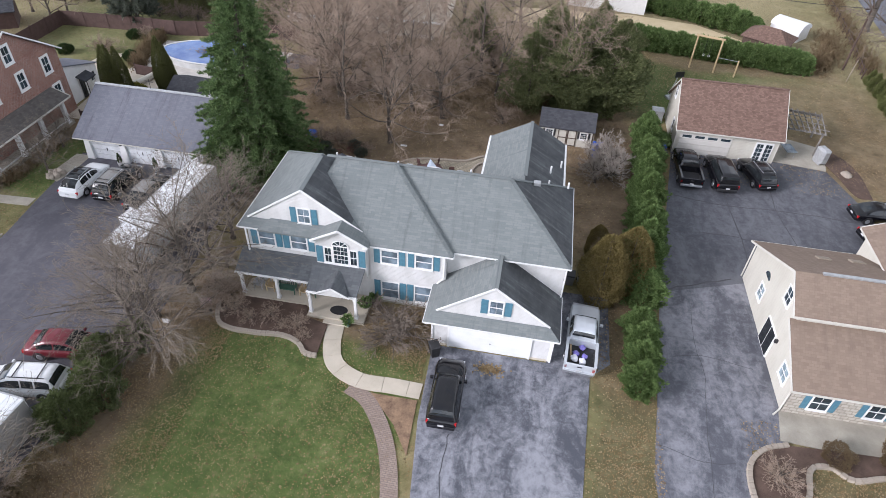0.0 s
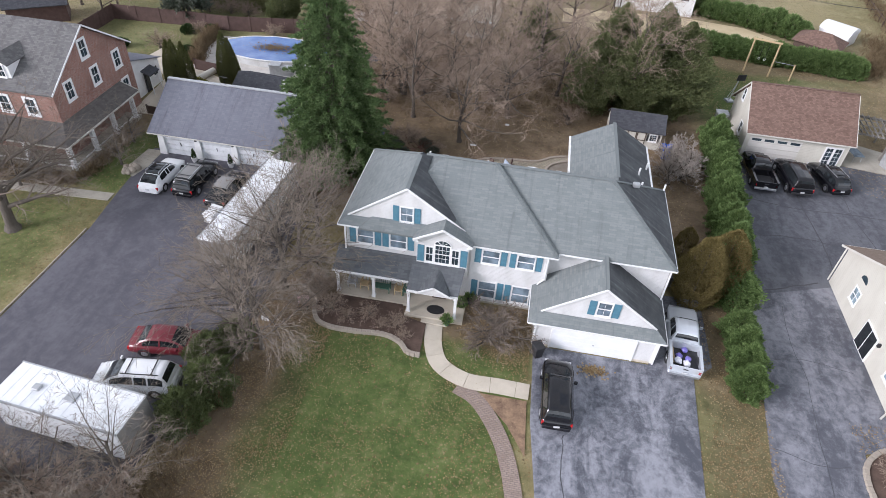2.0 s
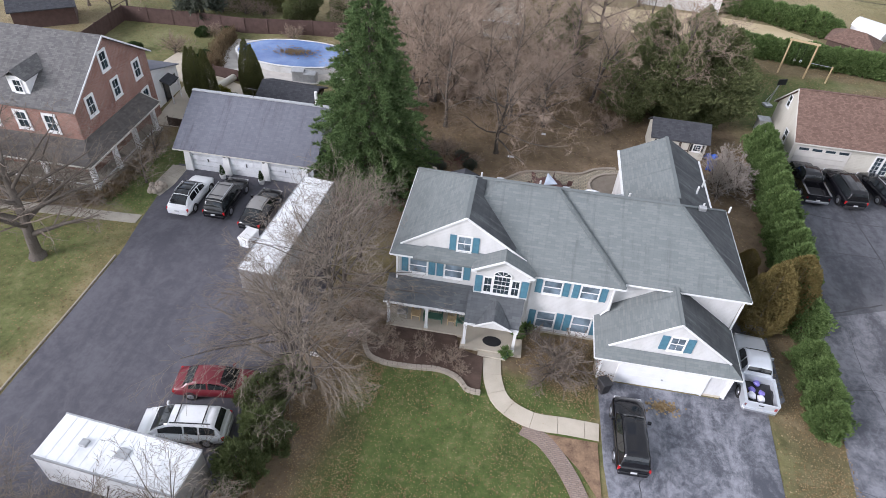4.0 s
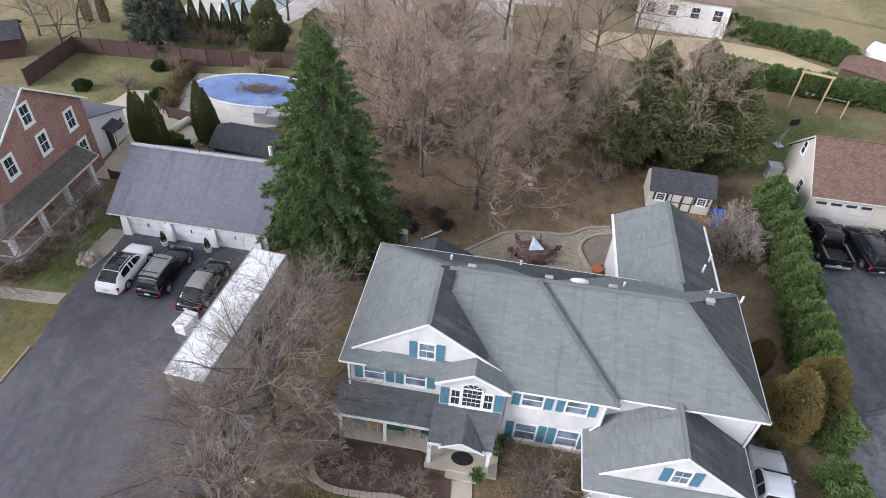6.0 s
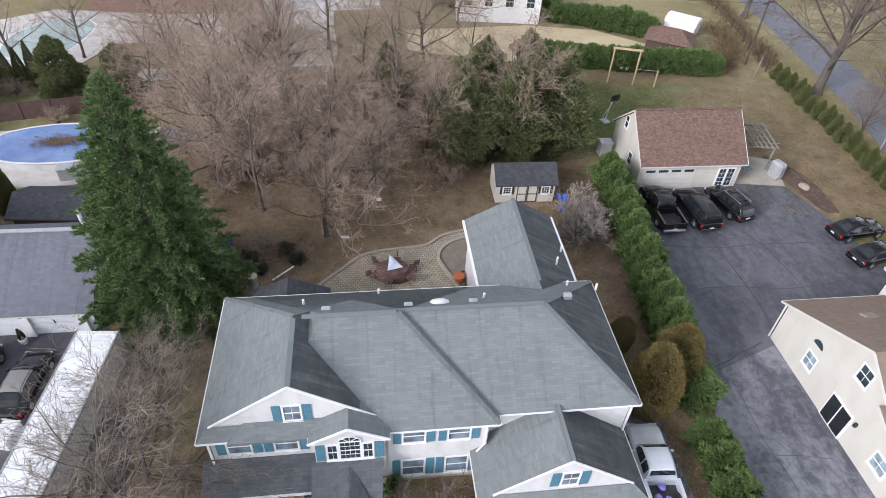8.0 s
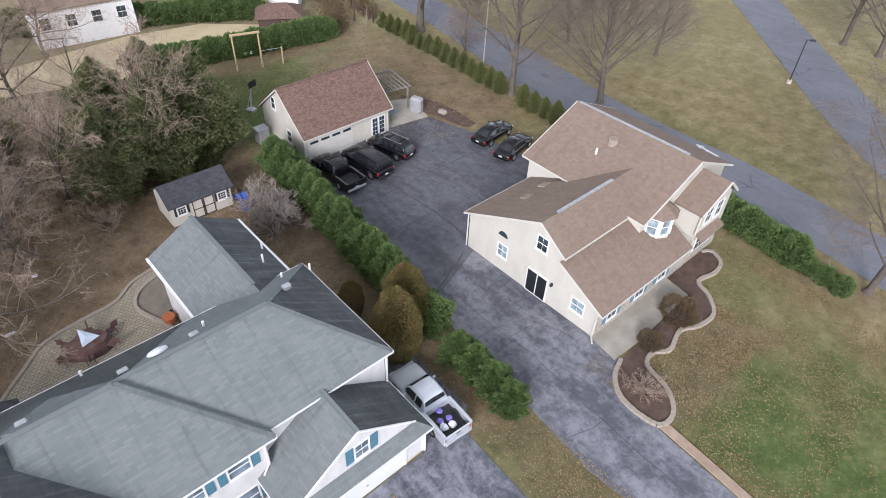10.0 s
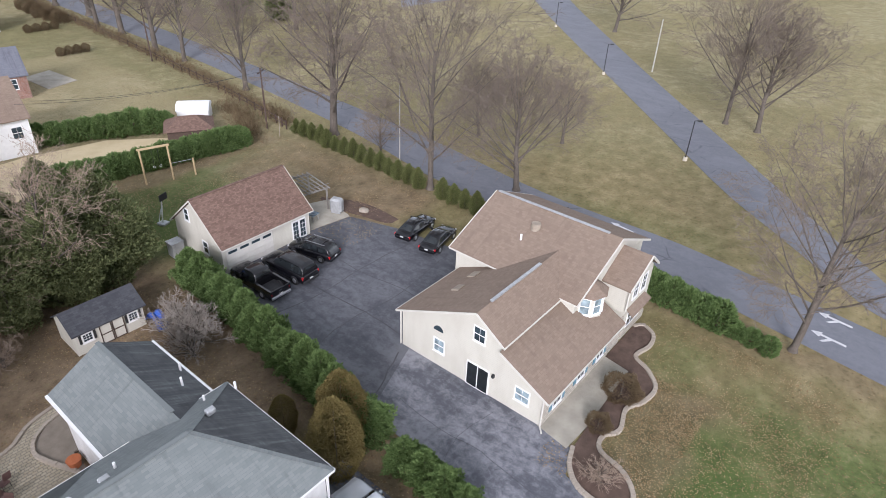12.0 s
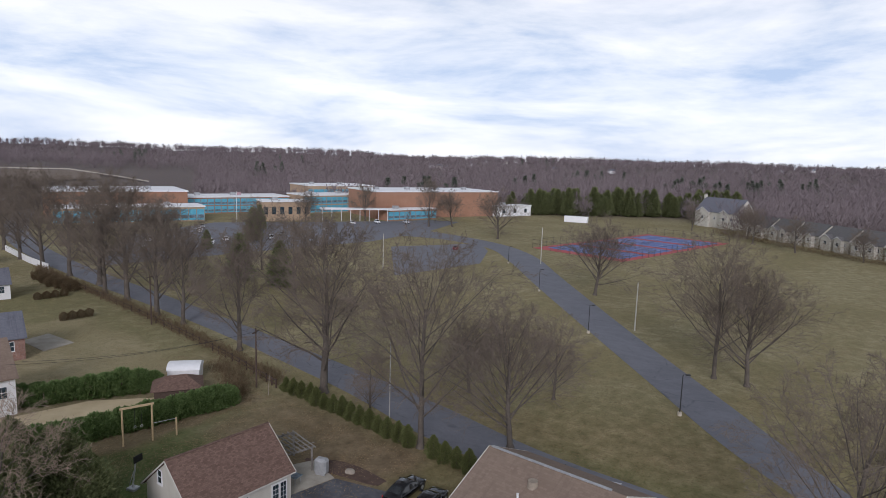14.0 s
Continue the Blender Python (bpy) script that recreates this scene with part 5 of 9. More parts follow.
    part("downspout", Geo().tube((16.72, 37.3, 3.2), (16.72, 37.3, 0.1), 0.06), TRIM_CREAM, h)
    part("downspout", Geo().tube((28.1, 25.1, 4.7), (28.1, 25.1, 2.9), 0.06), TRIM_CREAM, h)
    for x, y in ((20.0, 34.7), (22.3, 35.0)):
        z = 3.35 + (37.5 - y) * 3.33 / 7
        part("skylight", Geo().slab([(x - 0.42, y - 0.3, z + 0.24), (x + 0.42, y - 0.3, z + 0.24), (x + 0.42, y + 0.3, z - 0.03), (x - 0.42, y + 0.3, z - 0.03)], 0.12), WOOD, h)

    return h


next_house()


DOOR_CREAM = grainy("cream_door_paint", (0.50, 0.48, 0.45), (0.60, 0.58, 0.54), 1.5, 0.5)


# ---- detached garage with the red-brown roof ----
def red_garage():
    h = thing("garage", "cream detached garage with red-brown shingle roof", "garage")
    x0, x1, y0, y1, ym = 14.05, 23.3, 54.55, 61.6, 58.0
    e, r = 2.95, RED_RIDGE
    part("wall", Geo().box(x0, x1, y0, y1, -0.2, e), CREAM, h, "cream siding")
    for xa, xb in ((x0, x0 + 0.18), (x1 - 0.18, x1)):
        part("gable", Geo().add([(xa, y0, e), (xa, y1, e), (xa, ym, r - 0.15), (xb, y0, e), (xb, y1, e), (xb, ym, r - 0.15)], [(0, 1, 2), (5, 4, 3), (0, 2, 5, 3), (1, 4, 5, 2), (0, 3, 4, 1)]), CREAM, h)
    sl = (r - e) / (ym - y0)
    for ye, s_ in ((y0 - 0.45, -1), (y1 + 0.45, 1)):
        ze = e - 0.45 * sl + 0.12
        part("roof", Geo().slab([(x0 - 0.25, ye, ze), (x1 + 0.3, ye, ze), (x1 + 0.3, ym, r), (x0 - 0.25, ym, r)], 0.13), ROOF_RED, h, "red-brown shingles")
        part("gutter", Geo().beam((x0 - 0.25, ye, ze - 0.08), (x1 + 0.3, ye, ze - 0.08), 0.09, 0.10), TRIM_CREAM, h)
        for x in (x0 - 0.28, x1 + 0.33):
            part("fascia", Geo().beam((x, ye, ze - 0.06), (x, ym, r - 0.06), 0.05, 0.12), TRIM_CREAM, h)
    part("ridge_cap", Geo().beam((x0 - 0.25, ym, r + 0.02), (x1 + 0.3, ym, r + 0.02), 0.25, 0.06), ROOF_RED, h)
    d = Geo()
    for k in range(4):
        d.box(x0 + 0.35, x0 + 5.1, y0 - 0.05, y0 + 0.05, 0.03 + 0.54 * k, 0.54 * (k + 1))
    door = part("garage_door", d, DOOR_CREAM, h, "cream sectional garage door")
    for k in range(4):
        part("pane", Geo().box(x0 + 0.55 + k * 1.18, x0 + 1.4 + k * 1.18, y0 - 0.07, y0 - 0.04, 1.78, 2.02), GLASS, door)
    f = part("french_door", Geo().box(x0 + 7.3, x0 + 8.9, y0 - 0.06, y0 + 0.04, 0.05, 2.1), TRIM, h, "white french doors with small panes")
    for c in range(2):
        for i in range(2):
            for j in range(4):
                xx = x0 + 7.42 + c * 0.8 + i * 0.3
                part("pane", Geo().box(xx, xx + 0.26, y0 - 0.08, y0 - 0.05, 0.25 + j * 0.44, 0.63 + j * 0.44), GLASS, f)
    window(h, west(x0, 59.3, 4.1), 0.6, 1.1, 1, 2, 0)
    window(h, west(x0, 57.0, 1.7), 0.7, 1.1, 1, 2, 0)
    for x in (x0 - 0.05, x1):
        part("corner_board", Geo().box(x, x + 0.08, y0 - 0.03, y0 + 0.1, 0.0, e), TRIM_CREAM, h)


RED_RIDGE = 6.0
red_garage()


# ---- small shed behind the wing ----
def yard_shed():
    h = thing("shed", "cream garden shed with dark roof and brown-trimmed doors", "shed", 1.2, 53.3, 0, -1)
    part("wall", Geo().box(0, 5.0, 0, 3.0, 0, 1.95), CREAM, h)
    part("gable", Geo().add([(0.02, 0, 1.9), (0.02, 3.0, 1.9), (0.02, 1.5, 2.9), (4.98, 0, 1.9), (4.98, 3.0, 1.9), (4.98, 1.5, 2.9)], [(0, 1, 2), (5, 4, 3), (0, 2, 5, 3), (1, 4, 5, 2), (0, 3, 4, 1)]), CREAM, h)
    for ye in (-0.25, 3.25):
        part("roof", Geo().slab([(-0.15, ye, 1.9), (5.2, ye, 1.9), (5.2, 1.5, 3.05), (-0.15, 1.5, 3.05)], 0.1), ROOF_DARK, h, "near-black shingles")
    for x in (0.9, 4.2):
        window(h, south(x, 0, 1.25), 0.6, 0.6, 3, 3, 0.16, PLASTIC)
    for x in (1.75, 2.65):
        d = part("shed_door", Geo().box(x, x + 0.85, -0.05, 0.02, 0.05, 1.75), CREAM, h)
        for a, b, c, e in ((x, x + 0.85, 0.05, 0.13), (x, x + 0.85, 1.67, 1.75), (x, x + 0.07, 0.05, 1.75), (x + 0.78, x + 0.85, 0.05, 1.75), (x, x + 0.85, 0.85, 0.93)):
            part("trim", Geo().box(a, b, -0.075, -0.04, c, e), WOOD_DARK, d)


yard_shed()


# ---- grey-roofed garage with four doors ----
def grey_garage():
    h = thing("garage", "long white garage with grey roof and row of doors", "garage")
    x0, x1, y0, y1, ym = -38.3, -27.2, 41.1, 49.2, 45.45
    e, r = 2.35, 5.0
    part("wall", Geo().box(x0, x1, y0, y1, -0.2, e), PALE_SIDING, h, "pale blue-white siding")
    for xa in (x0, x1 - 0.2):
        xb = xa + 0.2
        part("gable", Geo().add([(xa, y0, e), (xa, y1, e), (xa, ym, r - 0.15), (xb, y0, e), (xb, y1, e), (xb, ym, r - 0.15)], [(0, 1, 2), (5, 4, 3), (0, 2, 5, 3), (1, 4, 5, 2), (0, 3, 4, 1)]), PALE_SIDING, h)
    for ye, ze in ((y0 - 0.6, e - 0.1), (y1 + 0.5, e - 0.1)):
        part("roof", Geo().slab([(x0 - 0.6, ye, ze), (x1 + 0.4, ye, ze), (x1 + 0.4, ym, r), (x0 - 0.6, ym, r)], 0.13), ROOF_SLATE, h, "smooth blue-grey roofing")
        part("fascia", Geo().beam((x0 - 0.6, ye, ze - 0.08), (x1 + 0.4, ye, ze - 0.08), 0.06, 0.09), TRIM_CREAM, h)
    part("ridge_cap", Geo().beam((x0 - 0.6, ym, r + 0.03), (x1 + 0.4, ym, r + 0.03), 0.35, 0.07), METAL, h)
    for k in range(3):
        xa = x0 + 0.62 + k * 3.35
        d = Geo()
        for j in range(4):
            d.box(xa, xa + 2.8, y0 - 0.05, y0 + 0.05, 0.03 + 0.5 * j, 0.5 * (j + 1) - 0.01)
            for c in range(4):
                d.box(xa + 0.1 + c * 0.68, xa + 0.62 + c * 0.68, y0 - 0.065, y0 - 0.04, 0.1 + 0.5 * j, 0.42 + 0.5 * j)
        door = part("garage_door", d, PALE_SIDING, h, "pale blue panelled garage door")
        part("handle", Geo().box(xa + 1.37, xa + 1.43, y0 - 0.10, y0 - 0.05, 0.95, 1.25), PLASTIC, door)
        for xh in (xa + 0.05, xa + 2.35):
            part("hinge", Geo().box(xh, xh + 0.4, y0 - 0.075, y0 - 0.05, 1.72, 1.76), PLASTIC, door)
    for k in range(4):
        xp = x0 + 0.30 + k * 3.37
        part("pier", Geo().add([(xp - 0.34, y0 - 0.30, 0.0), (xp + 0.34, y0 - 0.30, 0.0), (xp + 0.34, y0, 0.0), (xp - 0.34, y0, 0.0), (xp - 0.22, y0 - 0.16, 2.3), (xp + 0.22, y0 - 0.16, 2.3), (xp + 0.22, y0, 2.3), (xp - 0.22, y0, 2.3)], [(0, 1, 5, 4), (1, 2, 6, 5), (3, 0, 4, 7), (4, 5, 6, 7), (3, 2, 1, 0)]), TRIM, h)
        if k in (1, 2):
            part("wall_lamp", Geo().box(xp - 0.09, xp + 0.09, y0 - 0.42, y0 - 0.16, 1.85, 2.15), PLASTIC, h, "black lantern")
    part("weather_vane", Geo().tube((-33.5, ym, r), (-33.5, ym, r + 1.0), 0.02).tube((-33.9, ym, r + 0.8), (-33.1, ym, r + 0.75), 0.03), PLASTIC, h)
    part("vent_pipe", Geo().tube((x1 - 1.2, 46.5, 4.0), (x1 - 1.2, 46.5, 5.7), 0.14), TRIM, h)


grey_garage()


# ---- brick house with its porch ----
def brick_house():
    h = thing("house", "old red brick house with grey roof and white-posted porch", "house")
    x0, x1, y0, y1, ym = -64.0, -44.7, 38.2, 48.8, 43.5
    e, r = 6.3, 9.9
    part("wall", Geo().box(x0, x1, y0, y1, -0.2, e), BRICK, h, "red brick wall")
    part("gable", Geo().add([(x0, y0, e), (x0, y1, e), (x0, ym, r - 0.2), (x1, y0, e), (x1, y1, e), (x1, ym, r - 0.2)], [(0, 1, 2), (5, 4, 3), (0, 2, 5, 3), (1, 4, 5, 2), (0, 3, 4, 1)]), BRICK, h)
    for ye in (y0 - 0.4, y1 + 0.4):
        part("roof", Geo().slab([(x0 - 0.3, ye, e - 0.12), (x1 + 0.3, ye, e - 0.12), (x1 + 0.3, ym, r), (x0 - 0.3, ym, r)], 0.14), ROOF_WORN, h, "weathered grey shingles")
        part("rake_board", Geo().beam((x1 + 0.33, ye, e - 0.2), (x1 + 0.33, ym, r - 0.08), 0.05, 0.13), TRIM, h)
    for y, z in ((43.2, 7.9), (47.0, 5.4), (43.7, 5.3), (40.2, 5.5), (47.3, 2.6)):
        window(h, east(x1, y, z), 0.75, 1.35, 2, 2, 0, frame=0.2)
    for x in (-47, -49.4, -52, -56):
        window(h, south(x, y0, 4.7), 0.8, 1.3, 2, 2, 0, frame=0.2)
    for x in (-49.0, -54.5):
        z = e + 0.3
        d = Geo().box(x - 0.75, x + 0.75, y0 + 0.5, y0 + 2.6, z, z + 1.5)
        dm = part("dormer", d, TRIM, h, "white roof dormer")
        for s_ in (-1, 1):
            part("roof", Geo().slab([(x, y0 + 0.2, z + 2.1), (x + s_ * 1.0, y0 + 0.2, z + 1.4), (x + s_ * 1.0, y0 + 3.4, z + 1.4), (x, y0 + 3.4, z + 2.1)], 0.08), ROOF_WORN, dm)
        window(h, south(x, y0 + 0.48, z + 0.75), 0.6, 0.95, 2, 2, 0)
    # porch round two sides
    part("porch_floor", Geo().box(-64, -43.2, 36.2, 38.2, -0.2, 0.35), CONCRETE_OLD, h)
    part("porch_floor", Geo().box(-44.7, -43.2, 38.2, 46.2, -0.2, 0.352), CONCRETE_OLD, h)
    part("porch_roof", Geo().slab([(-64, 35.9, 2.72), (-43.0, 35.9, 2.72), (-44.7, 38.2, 3.5), (-64, 38.2, 3.5)], 0.16), ROOF_PORCH, h, "dark porch roofing")
    part("porch_roof", Geo().slab([(-43.0, 35.9, 2.72), (-43.0, 46.5, 2.72), (-44.7, 46.5, 3.4), (-44.7, 38.2, 3.5)], 0.16), ROOF_PORCH, h)
    for p, q in (((-64, 35.88, 2.63), (-42.95, 35.88, 2.63)), ((-42.97, 35.9, 2.63), (-42.97, 46.5, 2.63)), ((-42.95, 46.52, 2.67), (-44.7, 46.52, 3.35))):
        part("fascia", Geo().beam(p, q, 0.06, 0.14), TRIM_CREAM, h)
    for x, y in ((-43.4, 36.4), (-43.4, 39.5), (-43.4, 42.5), (-43.4, 45.6), (-47.4, 36.4), (-51.2, 36.4), (-55.0, 36.4)):
        c = Geo().box(x - 0.17, x + 0.17, y - 0.17, y + 0.17, 0.3, 2.62)
        c.box(x - 0.23, x + 0.23, y - 0.23, y + 0.23, 0.3, 0.5)
        part("porch_post", c, TRIM, h)
    # low white rail
    for (xa, ya), (xb, yb) in (((-43.4, 36.4), (-43.4, 45.6)), ((-55.0, 36.4), (-43.4, 36.4))):
        part("rail", Geo().beam((xa, ya, 0.55), (xb, yb, 0.55), 0.08, 0.10), TRIM, h)
    # annex with a small gabled entry
    prof = [(48.8, -0.2), (53.9, -0.2), (53.9, 2.55), (48.8, 4.25)]
    part("annex", Geo().add([(x, y, z) for x in (-48.6, -45.3) for y, z in prof], [(3, 2, 1, 0), (4, 5, 6, 7), (0, 1, 5, 4), (1, 2, 6, 5), (2, 3, 7, 6), (3, 0, 4, 7)]), TRIM, h, "small white annex")
    part("roof", Geo().slab([(-48.8, 48.8, 4.32), (-45.1, 48.8, 4.32), (-45.1, 54.2, 2.52), (-48.8, 54.2, 2.52)], 0.1), ROOF_SLATE, h)
    part("entry_roof", Geo().slab([(-45.3, 50.6, 2.45), (-44.3, 50.6, 2.1), (-44.3, 52.3, 2.1), (-45.3, 52.3, 2.45)], 0.1), ROOF_DARK, h, "small dark entry roof")
    for y in (50.7, 52.2):
        part("entry_post", Geo().beam((-44.4, y, -0.1), (-44.4, y, 2.1), 0.09, 0.09), TRIM, h)
    door = part("door", Geo().box(-45.3, -45.24, 50.95, 51.9, 0, 2.0), PLASTIC, h, "black storm door")
    part("door_glass", Geo().box(-45.24, -45.22, 51.1, 51.75, 0.25, 1.8), CARGLASS, door)
    window(h, east(-45.3, 53.0, 1.5), 0.7, 0.9, 2, 2, 0)


brick_house()
tagged(part("garage_apron", Geo().prism([(-39.7, 41.2), (-38.3, 41.2), (-38.3, 38.6), (-38.7, 36.9), (-40.0, 37.6)], -0.1, 0.05), CONCRETE_OLD), "stained concrete strip beside the garage", "patio", kind="structure")
tagged(part("side_patio", Geo().prism([(-44.7, 46.9), (-38.9, 46.9), (-38.9, 55.5), (-45.5, 58.5)], -0.1, 0.05), CONCRETE), "tan concrete yard beside the brick house", "patio", kind="structure")

# ---- vehicles ----
def loft(rings, closed_ends=True):
    n = len(rings[0])
    g = Geo()
    v, f = [], []
    for r in rings:
        v += r
    for k in range(len(rings) - 1):
        f += [(k * n + i, k * n + (i + 1) % n, (k + 1) * n + (i + 1) % n, (k + 1) * n + i) for i in range(n)]
    if closed_ends:
        f += [tuple(range(n - 1, -1, -1)), tuple(range((len(rings) - 1) * n, len(rings) * n))]
    return g.add(v, f)


def body_ring(y, half, zb, zt, tuck=0.12, crown=0.04):
    """One section of the lower body: sills tucked in, shoulders rounded."""
    pts = [(half - tuck, zb), (half, zb + 0.16), (half + 0.02, (zb + zt) / 2), (half - 0.02, zt - 0.10), (half - 0.12, zt), (half * 0.5, zt + crown)]
    return [(x, y, z) for x, z in pts] + [(-x, y, z) for x, z in pts[::-1]]


KINDS = {
    # length, half width, hood height, roof height, cabin from front: windscreen foot, roof front, roof rear, rear foot
    "suv": dict(L=4.8, W=0.93, hood=1.02, roof=1.75, cab=(1.35, 2.05, 4.35, 4.72), deck=1.05),
    "big_suv": dict(L=5.3, W=1.0, hood=1.12, roof=1.92, cab=(1.5, 2.2, 5.0, 5.25), deck=1.15),
    "wagon": dict(L=4.7, W=0.92, hood=0.98, roof=1.68, cab=(1.25, 2.0, 4.1, 4.62), deck=1.0),
    "crossover": dict(L=4.6, W=0.92, hood=0.97, roof=1.64, cab=(1.15, 2.05, 3.55, 4.5), deck=1.02),
    "minivan": dict(L=4.8, W=0.95, hood=0.97, roof=1.70, cab=(0.75, 1.9, 4.25, 4.68), deck=1.02),
    "sedan": dict(L=4.8, W=0.91, hood=0.90, roof=1.47, cab=(1.2, 2.05, 3.5, 4.35), deck=0.96),
    "pickup": dict(L=5.75, W=1.0, hood=1.12, roof=1.86, cab=(1.5, 2.15, 3.35, 3.65), deck=1.1),
}


def vehicle(name, label, kind, mat, x, y, rz, rails=False, roof_mat=None):
    k = KINDS[kind]
    L, W, hood, roof, (c0, c1, c2, c3), deck = k["L"], k["W"], k["hood"], k["roof"], k["cab"], k["deck"]
    car = thing(name, label, "pickup truck" if kind == "pickup" else "car", x, y, 0.035, rz)
    h2 = L / 2
    Y = lambda d: h2 - d            # distance from the nose; the nose points to +y
    stations = [(0.0, W * 0.72, 0.38, hood * 0.66), (0.12, W * 0.88, 0.30, hood * 0.82), (0.4, W * 0.97, 0.26, hood * 0.93), (0.9, W, 0.25, hood * 0.98), (c0, W, 0.25, hood), (c1, W, 0.25, deck * 0.99), (L * 0.6, W, 0.25, deck), (L * 0.85, W, 0.26, deck), (L - 0.18, W * 0.97, 0.30, deck * 0.97), (L, W * 0.88, 0.40, deck * 0.86)]
    if kind == "pickup":
        front = [s_ for s_ in stations if s_[0] <= c1] + [(c3 - 0.05, W, 0.25, deck)]
        part("body", loft([body_ring(Y(d), w, zb, zt) for d, w, zb, zt in front]), mat, car, smooth=False)
        bed = Geo()
        b0, b1 = c3 - 0.02, L - 0.02
        for sx in (-1, 1):
            xa, xb = sorted((sx * (W - 0.10), sx * W))
            bed.box(xa, xb, Y(b1), Y(b0), 0.42, deck + 0.05)
            xa, xb = sorted((sx * (W - 0.16), sx * (W + 0.02)))
            bed.box(xa, xb, Y(b1), Y(b0), deck + 0.05, deck + 0.10)
        bed.box(-W + 0.1, W - 0.1, Y(b0) - 0.08, Y(b0), 0.42, deck + 0.06)
        part("cargo_bed", bed, mat, car)
        part("bed_liner", Geo().box(-W + 0.1, W - 0.1, Y(b1) + 0.06, Y(b0) - 0.08, 0.45, 0.62), PLASTIC, car, "black bed liner")
        tg = part("tailgate", Geo().box(-W + 0.08, W - 0.08, Y(b1), Y(b1) + 0.07, 0.5, deck + 0.06, 0.02), mat, car)
        part("handle", Geo().box(-0.15, 0.15, Y(b1) - 0.02, Y(b1), deck - 0.18, deck - 0.10), PLASTIC, tg)
        part("bumper", Geo().box(-W + 0.05, W - 0.05, Y(L) - 0.10, Y(L) + 0.06, 0.42, 0.60, 0.03), CHROME, car)
    else:
        part("body", loft([body_ring(Y(d), w, zb, zt) for d, w, zb, zt in stations]), mat, car, smooth=True)
        part("bumper", Geo().box(-W + 0.12, W - 0.12, Y(L) - 0.05, Y(L) + 0.15, 0.38, 0.62, 0.04), mat if kind != "big_suv" else PLASTIC, car)
    # cabin: dark glass loft with painted pillars and roof
    wt, wb = W * 0.72, W * 0.93
    base = deck - 0.02
    cm = (c1 + c2) / 2
    keys = [(c0, hood - 0.03), (c0 + (c1 - c0) * 0.5, hood + (roof - hood) * 0.60), (c1 - 0.08, roof - 0.07), (c1 + 0.25, roof - 0.005), (cm, roof + 0.03), (c2 - 0.15, roof - 0.01), (c2 + 0.06, roof - 0.09), (c2 + (c3 - c2) * 0.6, base + (roof - base) * 0.55), (c3, base - 0.02)]

    def top_at(d):
        for (da, za), (db, zb) in zip(keys, keys[1:]):
            if d <= db:
                return za + (zb - za) * max(0.0, d - da) / (db - da)
        return keys[-1][1]

    def skin(d, u, sx, lift=0.0):
        """A point of the cabin: u 0..1 up the side, 1..2 round the shoulder, 2..3 in to the middle."""
        zt = max(top_at(d), base + 0.002)
        k_ = min(1.0, (zt - base) / (roof - base))
        ends = 1 - 0.05 * (abs(d - cm) / (c3 - c0) * 2) ** 2
        w0, w1 = wb * ends, (wb + (wt - wb) * k_) * ends
        sh = min(0.10, 0.5 * (zt - base))
        path = [(w0, base), (w1, zt - sh), (w1 * 0.84, zt - 0.012 * k_), (0.0, zt + 0.03 * k_)]
        i_ = min(2, int(u))
        (xa_, za_), (xb_, zb_) = path[i_], path[i_ + 1]
        f_ = u - i_
        px_, pz_ = xa_ + (xb_ - xa_) * f_, za_ + (zb_ - za_) * f_
        out = max(0.0, 1 - u / 2)
        return (sx * (px_ + lift * out), Y(d) + lift * (0.6 if d < c1 else (-0.6 if d > c2 else 0.0)) * (1 - out), pz_ + lift * (1 - out))

    def sheet(d0, d1, u0, u1, sides, lift, nd=4, nu=3):
        g = Geo()
        for sx_ in sides:
            v_ = [skin(d0 + (d1 - d0) * i / nd, u0 + (u1 - u0) * j / nu, sx_, lift) for i in range(nd + 1) for j in range(nu + 1)]
            q_ = [(i * (nu + 1) + j, i * (nu + 1) + j + 1, (i + 1) * (nu + 1) + j + 1, (i + 1) * (nu + 1) + j) for i in range(nd) for j in range(nu)]
            g.add(v_, q_ if sx_ > 0 else [f_[::-1] for f_ in q_])
        return g

    part("cabin", sheet(c0, c3, 0, 3, (1, -1), 0.0, 28, 12), mat, car, smooth=True)
    if roof_mat:
        part("roof", sheet(c1 - 0.05, c2 + 0.05, 1.2, 3, (1, -1), 0.008, 8, 6), roof_mat, car, smooth=True)
    part("windscreen", sheet(c0 + 0.10, c1 - 0.02, 1.7, 3, (1, -1), 0.012, 6, 4), CARGLASS, car, "dark tinted glass")
    part("rear_window", sheet(c2 + 0.10, c3 - 0.10 * (c3 - c2) - 0.06, 1.8, 3, (1, -1), 0.012, 6, 4), CARGLASS, car)
    long_cab = kind in ("suv", "big_suv", "wagon", "crossover", "minivan")
    if kind == "pickup":
        cuts = [(c0 + 0.5 * (c1 - c0), cm - 0.05), (cm + 0.05, c2 - 0.02)]
    elif long_cab:
        q3 = c2 - 0.75
        cuts = [(c0 + 0.5 * (c1 - c0), (c1 + q3) / 2 - 0.05), ((c1 + q3) / 2 + 0.05, q3 - 0.05), (q3 + 0.05, c2 + 0.1)]
    else:
        cuts = [(c0 + 0.5 * (c1 - c0), cm - 0.05), (cm + 0.05, c2 + 0.4 * (c3 - c2))]
    for d0, d1 in cuts:
        for sx in (-1, 1):
            part("side_window", sheet(d0, d1, 0.16, 0.92, (sx,), 0.012), CARGLASS, car)
